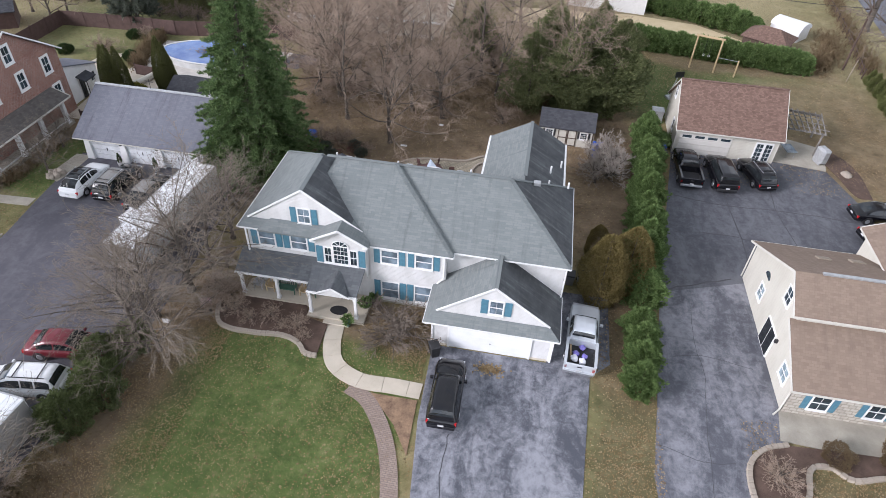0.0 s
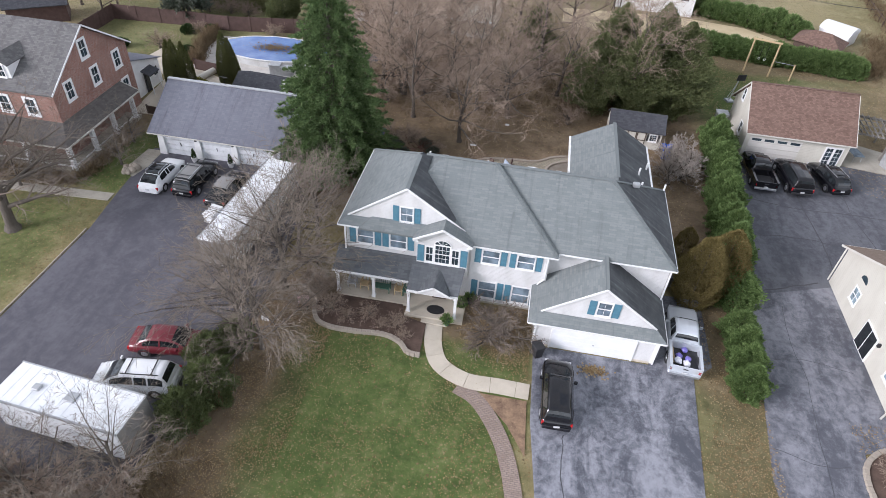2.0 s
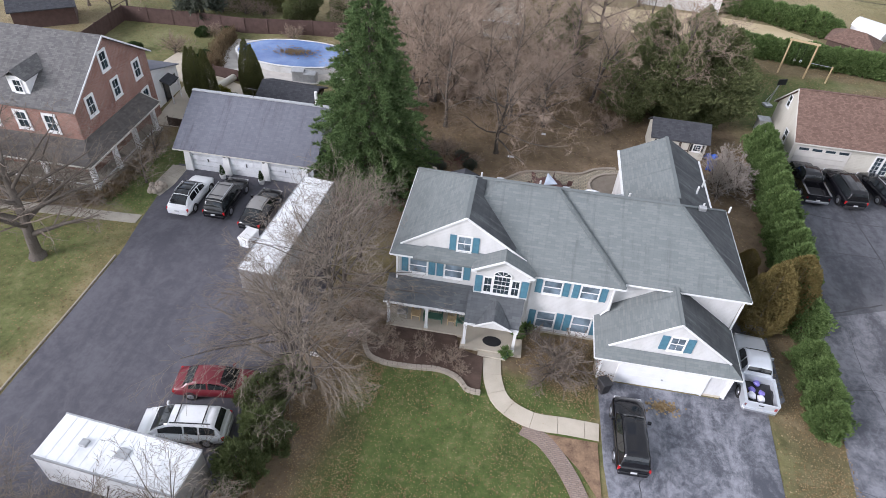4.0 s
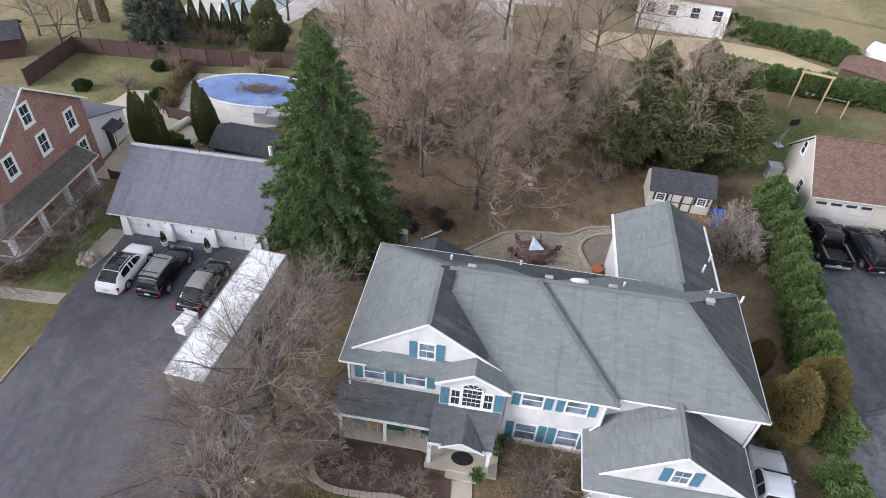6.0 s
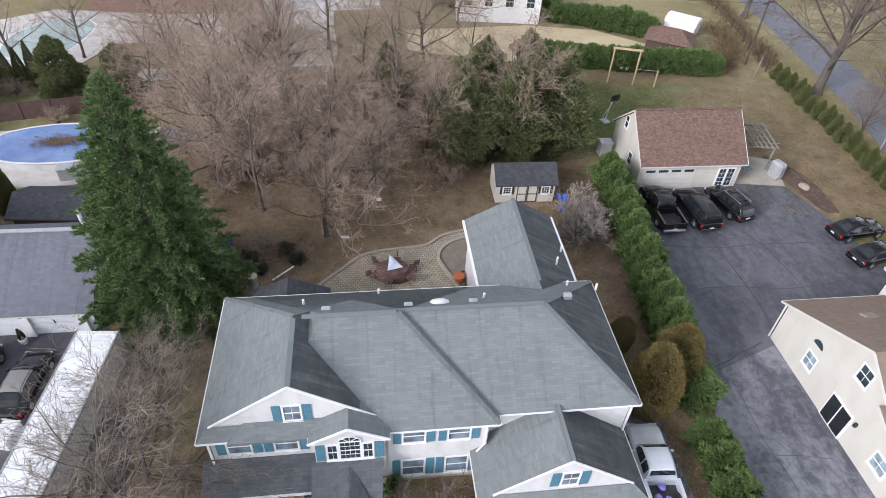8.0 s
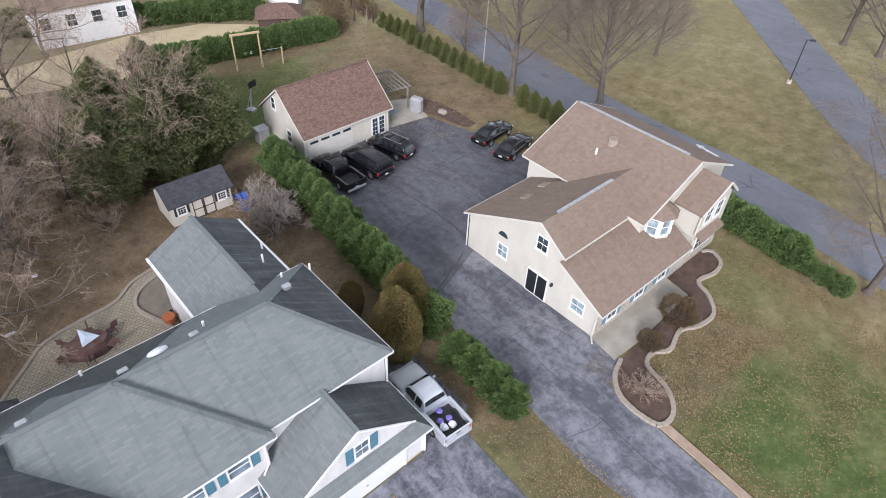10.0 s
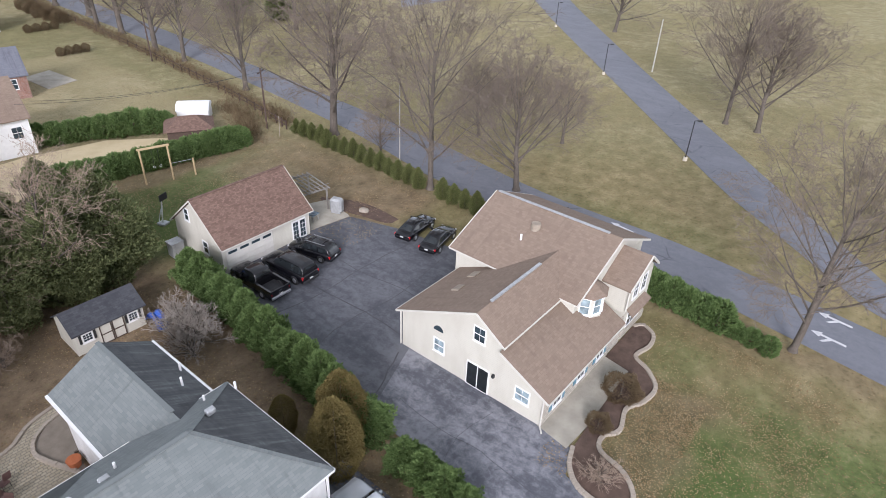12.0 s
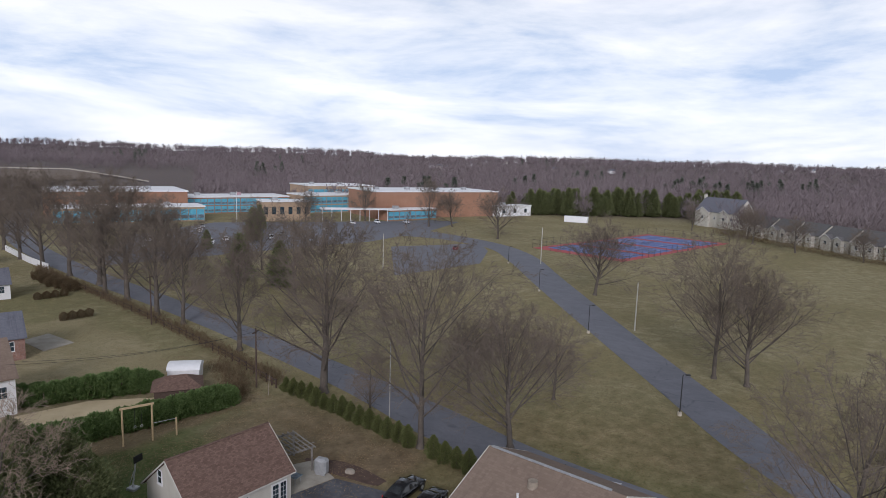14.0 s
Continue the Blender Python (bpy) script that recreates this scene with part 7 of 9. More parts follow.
for x, y, k in spots:
    plant("bare_tree", "leafless grey-brown tree in the woods behind the house", "tree", WOODS[k], x + rt.uniform(-0.6, 0.6), y + rt.uniform(-0.6, 0.6), rt.uniform(0, 360), rt.uniform(0.85, 1.15), group="bare woods")

# front-left trees with low branches over the lot and lawn
LEFTB = dict(count=(1, 20, 7, 5, 3), angle=(0, 54, 34, 34, 34), len=(1, 1.1, 0.66, 0.62, 0.6), thin=(1, 0.45, 0.5, 0.5, 0.6), taper=(0.4, 0.22, 0.3, 0.35, 0.4), wobble=(0.06, 0.11, 0.15, 0.18, 0.2), **{"from": (0, 0.1, 0.12, 0.15, 0.2)})
LEFT = [bare_meshes(140, 12.0, LEFTB, 0.2, (0.0, -0.01, -0.06, -0.08, -0.1), twig_mat=TWIG_MID, fat=0.85), bare_meshes(141, 11.5, LEFTB, 0.18, (0.0, -0.01, -0.06, -0.08, -0.1), twig_mat=TWIG_MID, fat=0.85)]
for x, y, k, s in ((-21.6, 27.2, 0, 1.15), (-22.6, 24.4, 1, 1.05), (-21.4, 29.8, 1, 1.0), (-21.2, 33.2, 0, 0.8), (-22.4, 36.6, 1, 0.55), (-21.8, 21.6, 0, 0.9), (-23.9, 25.2, 0, 0.75), (-24.2, 11.6, 0, 0.75), (-27.5, 9.8, 1, 0.75), (-31.0, 9.3, 0, 0.75), (-34.5, 9.6, 1, 0.7), (-21.0, 21.8, 1, 0.75), (-24.0, 6.5, 1, 0.7), (-30, 5.5, 0, 0.8)):
    plant("bare_tree", "leafless spreading tree at the edge of the lot", "tree", LEFT[k], x, y, rt.uniform(0, 360), s, group="bare trees by the lot")
plant("tree", "thick-trunked bare tree standing in a lawn", "tree", bare_meshes(150, 15, BROAD, 0.42, bark_mat=BARK, twig_mat=TWIG_DARK, fat=1.0), -43.4, 28.6, 30, 1.0)
plant("bare_tree", "leafless shrub-like tree before the brick porch", "tree", LEFT[1], -46.5, 33.6, 80, 0.6)
plant("bare_tree", "leafless shrub-like tree before the brick porch", "tree", LEFT[0], -40.6, 38.4, 10, 0.45)
for x, y, rz, k, s in ((-50.5, 33.4, 200, 0, 0.8), (-44.2, 34.6, 300, 1, 0.62), (-41.6, 42.0, 40, 0, 0.42), (-54.5, 33.8, 120, 1, 0.75)):
    plant("bare_tree", "leafless shrub-like tree before the brick porch", "tree", LEFT[k], x, y, rz, s, group="bare trees by the porch")

EDGEBUSH = [bare_meshes(167 + i, 3.6, BUSH, 0.07, (0.0, 0.04, 0.0, -0.03, -0.04), twig_mat=TWIG, fat=1.1) for i in range(2)]
for i in range(16):
    plant("bare_shrub", "tangled leafless shrub at the edge of the lot", "shrub", EDGEBUSH[i % 2], rt.uniform(-37, -22.5), rt.uniform(5.5, 11.0), rt.uniform(0, 360), rt.uniform(0.8, 1.3), group="shrubs by the lot")
# weeping shrubs and bushes round the houses
BUSHES = [bare_meshes(160 + i, 3.2, BUSH, 0.07, (0.0, 0.02, -0.05, -0.10, -0.1), twig_mat=TWIG, fat=0.9) for i in range(2)]
WEEP = bare_meshes(169, 3.2, BUSH, 0.08, (0.0, 0.02, -0.07, -0.14, -0.1), twig_mat=TWIG_DARK, fat=1.2)
GREYBUSH = bare_meshes(165, 4.2, BUSH, 0.09, (0.0, 0.06, 0.02, 0.0, 0.0), twig_mat=TWIG_GREY, fat=1.2)
plant("weeping_shrub", "leafless weeping shrub before the windows", "shrub", WEEP, -6.4, 26.3, 0, 1.75, 1.2)
plant("weeping_shrub", "leafless weeping shrub before the windows", "shrub", WEEP, -7.0, 25.6, 90, 1.35, 0.95)
plant("bare_shrub", "grey twiggy shrub beside the shed", "shrub", GREYBUSH, 7.0, 49.6, 0, 1.45, 1.2)
plant("bare_shrub", "grey twiggy shrub beside the shed", "shrub", GREYBUSH, 6.6, 47.4, 120, 1.1)
plant("bare_shrub", "grey twiggy shrub beside the shed", "shrub", GREYBUSH, 7.6, 50.6, 220, 1.25, 1.1)
plant("bare_shrub", "grey twiggy shrub beside the shed", "shrub", GREYBUSH, 7.7, 48.4, 310, 1.2)
for x, y, s in ((-17.8, 26.0, 0.75), (-15.2, 26.0, 0.55), (-13.2, 25.4, 0.6), (-18.9, 27.2, 0.95), (-16.5, 25.4, 0.5), (-12.6, 24.6, 0.4), (-14.2, 25.2, 0.4), (-19.6, 27.6, 1.0), (-19.4, 25.6, 0.9), (-20.2, 30.0, 1.0)):
    plant("bare_shrub", "low leafless shrub in the front bed", "shrub", BUSHES[int(s * 100) % 2], x, y, rt.uniform(0, 360), s, group="shrubs in the front bed")
plant("bare_shrub", "fine leafless shrub in the mulch island", "shrub", BUSHES[0], 16.3, 20.2, 40, 0.95, 0.75)
MOUND = shrub_meshes(80, [(0.05, 0.8), (0.5, 1.0), (1.0, 0.75), (1.3, 0.1)], 3200, BRUSH, 0.065, 0.2, 2.4, 3, 0.9)
plant("shrub", "clipped brown winter shrub in the bed", "shrub", MOUND, 23.6, 22.3, 0, 1.35, 1.2)
plant("shrub", "clipped brown-green shrub in the bed", "shrub", MOUND, 19.9, 22.1, 0, 0.85, 0.9)
GREENMOUND = shrub_meshes(81, [(0.05, 0.8), (0.5, 1.0), (1.0, 0.75), (1.3, 0.1)], 2200, HEDGE, 0.10, 0.25, 2.2, 3, 0.9)
LOTMOUND = shrub_meshes(85, [(0.05, 0.7), (0.5, 0.95), (1.2, 0.8), (1.6, 0.15)], 4200, LOTBUSH, 0.085, 0.34, 2.6, 3, 1.1)
HEAPBUSH = shrub_meshes(86, [(0.05, 0.8), (0.5, 1.0), (1.0, 0.75), (1.3, 0.1)], 1500, GREYPINE, 0.11, 0.45, 2.4, 3, 0.9)
DARKMOUND = shrub_meshes(82, [(0.05, 0.8), (0.5, 1.0), (1.0, 0.75), (1.3, 0.1)], 2600, DARKGREEN, 0.10, 0.28, 2.4, 3, 0.9)
plant("shrub", "round green shrub by the garage corner", "shrub", GREENMOUND, 13.0, 55.6, 0, 1.05)
for x, y, s in ((-23.2, 19.6, 1.3), (-22.3, 17.6, 1.4), (-22.4, 21.6, 1.1), (-22.9, 15.6, 1.3)):
    plant("evergreen_bush", "dark evergreen bush at the edge of the lot", "shrub", LOTMOUND, x, y, rt.uniform(0, 360), s, s * 1.35, group="evergreens by the lot")
for x, y, s in ((-53.8, 60.3, 0.8), (-45.7, 60.4, 0.85), (-48.7, 66.2, 0.8), (-46.1, 66.9, 0.8), (-39.3, 52.0, 0.9), (-26.0, 72.0, 1.3)):
    plant("evergreen_bush", "round dark evergreen bush in a back yard", "shrub", DARKMOUND, x, y, rt.uniform(0, 360), s, group="back yard evergreens")
for x, y, s in [(rw.uniform(-26, 1), rw.uniform(55, 74), rw.uniform(0.6, 1.2)) for i in range(26)] + [(-19.0, 48.0, 0.9), (-17.2, 48.4, 0.8), (-14.6, 47.6, 0.5)]:
    plant("bare_shrub", "brown undergrowth in the woods", "shrub", BUSHES[int(x) % 2], x, y, rt.uniform(0, 360), s * 1.1, group="undergrowth")

YELLOWMOUND = shrub_meshes(83, [(0.05, 0.8), (0.5, 1.0), (1.0, 0.75), (1.3, 0.1)], 1800, YELLOWGREEN, 0.12, 0.25, 2.2, 3, 0.9)
plant("shrub", "yellow-green shrub behind the grey garage", "shrub", YELLOWMOUND, -40.6, 53.0, 0, 0.9)

HOLLY = shrub_meshes(84, [(0.2, 1.3), (1.6, 2.0), (3.6, 1.9), (5.4, 1.2), (6.6, 0.2)], 6000, CEDAR, 0.2, 0.34, 1.2, 3, 0.6, 0.12)
plant("holly_tree", "dense dark green holly behind the pool", "tree", HOLLY, -38.8, 72.2, 0, 1.0)
plant("holly_tree", "dense dark green holly behind the pool", "tree", HOLLY, -33.4, 73.0, 90, 0.85)
plant("pine_tree", "grey-green pine on the far lawn", "tree", conifer_meshes(191, 9.5, 3.4, 16, GREYPINE, 0.05, 0.16, 0.5, 0.5), -50.6, 70.4, 0, 1.0)
for x, y, s in ((-49.4, 73.3, 1.0), (-46.6, 73.5, 1.1), (-44.2, 73.6, 1.0), (-38.5, 67.9, 0.9), (-49.6, 61.2, 1.1), (-47.3, 66.6, 0.8)):
    plant("bare_shrub", "reddish leafless shrub in the pool yard", "shrub", BUSHES[int(s * 10) % 2], x, y, rt.uniform(0, 360), s, group="bare shrubs by the pool")
plant("bare_tree", "leafless spreading tree on the far lawn", "tree", WOODS[1], -60.5, 70.5, 0, 0.8)

for x, y, s in ((-17.5, 46.0, 0.6), (-18.3, 46.9, 0.7), (-14.9, 46.9, 0.6), (-15.8, 48.1, 0.6)):
    plant("evergreen_bush", "grey-green bush beside a brush heap", "shrub", HEAPBUSH, x, y, rt.uniform(0, 360), s, group="bushes by the brush heap")

# long hedge, road hedge, and the hedge before the next house
LONG = [shrub_meshes(90 + i, [(0.05, 1.0), (0.8, 1.25), (1.6, 1.15), (2.2, 0.6), (2.4, 0.1)], 1300, HEDGE, 0.24, 0.2, 1.8, 3, 0.8) for i in range(2)]
for i in range(16):
    t = i / 15
    plant("hedge_shrub", "dark green clipped shrub in a long hedge", "shrub", LONG[i % 2], 12.0 + 19.5 * t, 80.2 - 3.0 * t + rt.uniform(-0.2, 0.2), rt.uniform(0, 360), rt.uniform(0.95, 1.15), group="long hedge")
for i in range(17):
    t = i / 16
    plant("hedge_shrub", "green shrub in the far hedge beyond the sand", "shrub", LONG[i % 2], 2.0 + 26.0 * t, 99.5 - 11.0 * t + rt.uniform(-0.4, 0.4), rt.uniform(0, 360), rt.uniform(0.95, 1.25), group="far hedge")
SMALL = [shrub_meshes(95 + i, [(0.05, 0.55), (0.7, 0.8), (1.5, 0.62), (2.2, 0.3), (2.6, 0.08)], 1900, OLIVE, 0.13, 0.45, 2.4, 3, 1.3) for i in range(2)]
for i in range(15):
    t = i / 14
    plant("hedge_shrub", "small arborvitae in a row along the road", "shrub", SMALL[i % 2], 39.0 - 1.0 * t + rt.uniform(-0.2, 0.2), 75.5 - 22 * t, rt.uniform(0, 360), rt.uniform(0.72, 0.95), group="row along the road")
for i in range(4):
    plant("hedge_shrub", "small arborvitae in a row along the road", "shrub", SMALL[i % 2], 37.7, 49.9 - 1.5 * i, rt.uniform(0, 360), rt.uniform(0.8, 0.95), group="row along the road")
for i in range(10):
    plant("hedge_shrub", "bushy green shrub in a hedge by the road", "shrub", LONG[i % 2], 36.8 - 0.17 * i, 28.0 - 1.35 * i, rt.uniform(0, 360), rt.uniform(0.9, 1.05) * (1 if i < 7 else 0.6), group="hedge before the road")

for x, y, s in ((43.6, 172.5, 1.5), (43.4, 167.4, 1.6), (43.2, 162.4, 1.7), (43.4, 158.9, 1.6), (43.6, 155.3, 1.5)):
    plant("evergreen_bush", "large olive-brown rounded bush by the road fence", "shrub", MOUND, x, y, rt.uniform(0, 360), s * 1.15, group="bushes by the road fence")
for x, y in [(35.9 + 1.6 * i, 151.0) for i in range(4)] + [(33.3 + 1.4 * i, 131.0) for i in range(4)]:
    plant("shrub", "small brown winter shrub on the far lawn", "shrub", MOUND, x, y, rt.uniform(0, 360), 0.75, 1.15, group="brown shrubs on the far lawn")

# tall trees along the road and in the park
PARKT = dict(count=(1, 22, 8, 7, 5), angle=(0, 46, 38, 40, 42), len=(1, 0.8, 0.52, 0.55, 0.6), thin=(1, 0.34, 0.46, 0.5, 0.6), taper=(0.2, 0.3, 0.3, 0.35, 0.4), wobble=(0.04, 0.08, 0.14, 0.2, 0.24), **{"from": (0, 0.18, 0.2, 0.15, 0.15)})
PARKB = dict(count=(1, 24, 8, 6, 5), angle=(0, 48, 38, 40, 42), len=(1, 0.98, 0.54, 0.55, 0.6), thin=(1, 0.36, 0.46, 0.5, 0.6), taper=(0.4, 0.22, 0.3, 0.35, 0.4), wobble=(0.05, 0.09, 0.15, 0.2, 0.24), **{"from": (0, 0.2, 0.15, 0.15, 0.15)})
PARK = [bare_meshes(180 + i, h, p, r, (0.0, 0.05, 0.01, -0.02, -0.03), twig_mat=TWIG_DARK, fat=1.75) for i, (h, p, r) in enumerate(((25, PARKT, 0.42), (27, PARKB, 0.31), (23, PARKT, 0.36), (22, PARKB, 0.36)))]
for x, y, k, s in ((41.9, 71.8, 0, 1.32), (38.6, 52.4, 1, 1.12), (44.9, 45.2, 3, 0.95), (44.6, 94.5, 2, 1.15), (46.2, 123.4, 0, 1.25), (46.5, 114.6, 2, 1.1), (50.7, 158.1, 0, 1.45), (49.9, 172.5, 2, 1.5), (48.0, 139, 0, 1.4), (47.5, 148, 2, 1.35), (49.5, 188, 0, 1.4), (50, 205, 2, 1.45), (52.5, 226, 0, 1.35), (40.9, 62.2, 2, 0.5),
                   (83.9, 35.1, 1, 1.05), (83.7, 30.6, 3, 1.0), (124.9, 72.8, 3, 1.1), (194.9, 146.6, 3, 1.15), (206.3, 191.6, 2, 1.3), (215, 185, 3, 1.0), (36.9, 14.4, 1, 0.92), (55, 58, 3, 0.6), (75, 120, 2, 1.1), (62, 150, 2, 1.1), (60.5, 48.5, 2, 0.6), (88.0, 150, 1, 0.9), (252, 52, 3, 0.8), (268, 70, 2, 0.9), (285, 76, 3, 0.8), (300, 104, 2, 0.8), (244, 30, 3, 0.7), (322, 84, 3, 0.8), (200, 226, 2, 1.1), (172, 236, 3, 0.9)):
    plant("bare_tree", "tall leafless shade tree beside the road", "tree", PARK[k], x, y, rt.uniform(0, 360), s, group="shade trees along the road")
PINE = conifer_meshes(190, 12, 3.4, 20, CEDAR, 0.1, 0.1, 1.0, 0.6)
for x, y, s in ((117, 196, 0.95), (76, 142, 0.9), (78, 129, 0.85), (140, 225, 0.8), (96, 190, 0.5)):
    plant("pine_tree", "dark green pine by the school car park", "tree", PINE, x, y, rt.uniform(0, 360), s, group="pines by the car park")
for i in range(84):
    a = i / 83
    plant("pine_tree", "dark green pine in a belt beyond the courts", "tree", PINE, 305 + 95 * a + rt.uniform(-6, 6), 205 - 95 * a + rt.uniform(-8, 8), rt.uniform(0, 360), rt.uniform(0.8, 1.35), group="pine belt")

# ---- the school ----
SCHOOL_BRICK = grainy("orange_brick", (0.28, 0.15, 0.095), (0.37, 0.205, 0.135), 0.2, 0.9, fine=3)
SCHOOL_TAN = grainy("tan_brick", (0.36, 0.25, 0.16), (0.46, 0.34, 0.23), 0.2, 0.9, fine=3)
SCHOOL_BLUE = grainy("turquoise_panel", (0.05, 0.29, 0.44), (0.14, 0.45, 0.58), 0.4, 0.35, fine=2)
FLAT_ROOF = grainy("white_roof", (0.70, 0.71, 0.72), (0.82, 0.83, 0.84), 0.15, 0.7, fine=2)


def school_block(label, a, b, depth, height, mat, bands=0, windows=0, band_mat=None):
    """A flat-roofed block; its front runs from a to b and it reaches back from there."""
    ax, ay = a
    L = math.hypot(b[0] - ax, b[1] - ay)
    rz = math.degrees(math.atan2(b[1] - ay, b[0] - ax))
    t = thing("school_building", label, "building", ax, ay, 0, rz)
    part("wall", Geo().box(0, L, 0, depth, -0.3, height), mat, t)
    part("roof", Geo().box(-0.4, L + 0.4, -0.4, depth + 0.4, height, height + 0.55), FLAT_ROOF, t, "white flat roof with deep edge")
    for k in range(max(1, int(L / 18))):
        x = 6 + k * 18
        if x < L - 4:
            part("roof_unit", Geo().box(x, x + 2.5, depth * 0.4, depth * 0.4 + 2.5, height + 0.55, height + 1.9, 0.1), METAL, t)
    if bands:
        n = max(2, int(L / 3.2))
        for j in range(bands):
            z0 = 0.5 + j * (height - 0.6) / bands
            z1 = z0 + (height - 0.6) / bands * 0.86
            for i in range(n):
                x0, x1 = L * i / n + 0.18, L * (i + 1) / n - 0.18
                w = part("window_bay", Geo().box(x0, x1, -0.12, 0.1, z0, z1), band_mat or SCHOOL_BLUE, t)
                part("pane", Geo().box(x0 + 0.15, x1 - 0.15, -0.18, -0.1, z0 + (z1 - z0) * 0.2, z0 + (z1 - z0) * 0.5), BLIND_GLASS, w)
    if windows:
        for i in range(windows):
            x = L * (i + 0.5) / windows
            part("window", Geo().box(x - 0.9, x + 0.9, -0.1, 0.1, height * 0.35, height * 0.75), GLASS, t)
    return t


school_block("low orange brick school wing with white roof", (92, 311), (147, 292), 40, 11.3, SCHOOL_BRICK, 0, 0)
school_block("school wing with turquoise window bands and white roof", (86, 284), (140.6, 266.5), 16, 6.2, SCHOOL_TAN, 1)
school_block("long school wing with turquoise glazing", (150, 298), (200, 284), 22, 8.0, SCHOOL_BRICK, 2)
school_block("tan brick school block beside the entrance", (160, 252), (180, 242), 14, 8.6, SCHOOL_TAN, 0, 6)
school_block("school wing with turquoise glazing behind the entrance", (200, 271), (244, 262), 20, 9.2, SCHOOL_TAN, 2)
school_block("large orange brick school hall with white roof", (212, 231), (281, 204.5), 36, 13.2, SCHOOL_BRICK, 0, 0)
school_block("low brick school link with turquoise panels", (209, 219.5), (238, 213), 8, 5.0, SCHOOL_BRICK, 1)
school_block("upper school hall behind the others", (222, 295), (262, 282), 30, 12.8, SCHOOL_TAN, 1)
school_block("small white school store with flat roof", (277, 201), (300, 194), 10, 5.5, FLAT_ROOF, 0, 3)
canopy = thing("canopy", "long white covered walk before the school entrance", "canopy", 184, 240, 0, -38)
part("roof", Geo().box(0, 33, -3, 3, 5.4, 6.0), FLAT_ROOF, canopy)
for i in range(8):
    part("post", Geo().tube((1 + i * 4.4, -2.6, 0), (1 + i * 4.4, -2.6, 5.4), 0.15), TRIM, canopy)

# flag on its pole
fp = thing("flagpole", "tall flagpole with a flag before the school", "flagpole", 146, 250, 0)
part("pole", Geo().tube((0, 0, 0), (0, 0, 14), 0.14, 0.08), TRIM, fp)
FLAG = grainy("flag_cloth", (0.42, 0.10, 0.12), (0.62, 0.55, 0.58), 1.5, 0.8)
flag_geo = Geo()
flag_geo.add([(0.1 + i * 0.4, 0.12 * math.sin(i * 1.1), z) for z in (12.2, 13.6) for i in range(6)], [(i, i + 1, 7 + i, 6 + i) for i in range(5)])
part("flag", flag_geo, FLAG, fp)

# cars in the car park
CAR_SMALL = {}
rc = random.Random(5)
for i, (x, y) in enumerate(((118, 232), (126, 244), (150, 238), (176, 226), (186, 220), (197, 215), (208, 207), (88, 205), (95, 210), (104, 201), (112, 205), (126, 198), (80, 198), (136, 205), (100, 224), (92, 219), (158, 206), (52.8, 246), (57.5, 262))):
    pm = (PAINT_WHITE, PAINT_SILVER, PAINT_BLACK, PAINT_GREY, PAINT_WHITE)[i % 5]
    word = ("white", "silver", "black", "grey", "white")[i % 5]
    kd = ("suv", "sedan", "wagon")[i % 3]
    if (kd, word) in CAR_SMALL:
        copy_thing(CAR_SMALL[(kd, word)], pose(x, y, 0.035, 0, 0, -26 + 180 * (i % 2) + rc.uniform(-4, 4)))
    else:
        c = vehicle("car", word + " car in the school car park", kd, pm, x, y, -26 + 180 * (i % 2))
        c["group"] = "cars in the school car park"
        CAR_SMALL[(kd, word)] = c
vehicle("car", "red sedan on the small car park", "sedan", PAINT_RED, 158, 139, -60)

# ---- tennis courts ----
COURT_RED = grainy("court_red", (0.34, 0.05, 0.06), (0.44, 0.085, 0.09), 0.3, 0.8, fine=3)
COURT_BLUE = grainy("court_blue", (0.07, 0.12, 0.30), (0.12, 0.18, 0.40), 0.3, 0.8, fine=3)
COURT_LINE = grainy("faded_court_line", (0.24, 0.30, 0.44), (0.34, 0.40, 0.52), 1.0, 0.8)
ct = thing("tennis_courts", "red and blue hard tennis courts with white lines", "tennis court", 183, 121, 0, -8)
ct["kind"] = "structure"
part("surround", Geo().box(0, 82, -33, 3, 0.0, 0.06), COURT_RED, ct)
for i in range(4):
    x = 5 + i * 19.2
    part("court", Geo().box(x, x + 15.5, -30, 0, 0.06, 0.09), COURT_BLUE, ct)
    for x0, x1, y0, y1 in ((x + 2, x + 2.3, -27, -3), (x + 13.2, x + 13.5, -27, -3), (x + 2, x + 13.5, -27, -26.7), (x + 2, x + 13.5, -3.3, -3), (x + 3.6, x + 11.9, -9.6, -9.3), (x + 3.6, x + 11.9, -20.7, -20.4)):
        part("line", Geo().box(x0, x1, y0, y1, 0.09, 0.10), COURT_LINE, ct)
    net = Geo()
    for k in range(3):
        net.beam((x + 1.2, -15, 0.35 + 0.3 * k), (x + 14.3, -15, 0.35 + 0.3 * k), 0.04, 0.05)
    part("net", net, PLASTIC, ct)
cf = thing("court_fence", "dark chain-link fence round the tennis courts", "fence", 183, 121, 0, -8)
for (xa, ya), (xb, yb) in (((0, -33), (82, -33)), ((0, 3), (82, 3)), ((0, -33), (0, 3)), ((82, -33), (82, 3))):
    n = int(math.hypot(xb - xa, yb - ya) / 4)
    for k in range(n + 1):
        px_, py_ = xa + (xb - xa) * k / n, ya + (yb - ya) * k / n
        part("post", Geo().tube((px_, py_, 0), (px_, py_, 3), 0.05, n=5), PLASTIC, cf)
    for z in (1.5, 3.0):
        part("rail", Geo().beam((xa, ya, z), (xb, yb, z), 0.05, 0.05), PLASTIC, cf)
wb_ = thing("storage_container", "long white container beside the courts", "container", 283.5, 164, 0, -74)
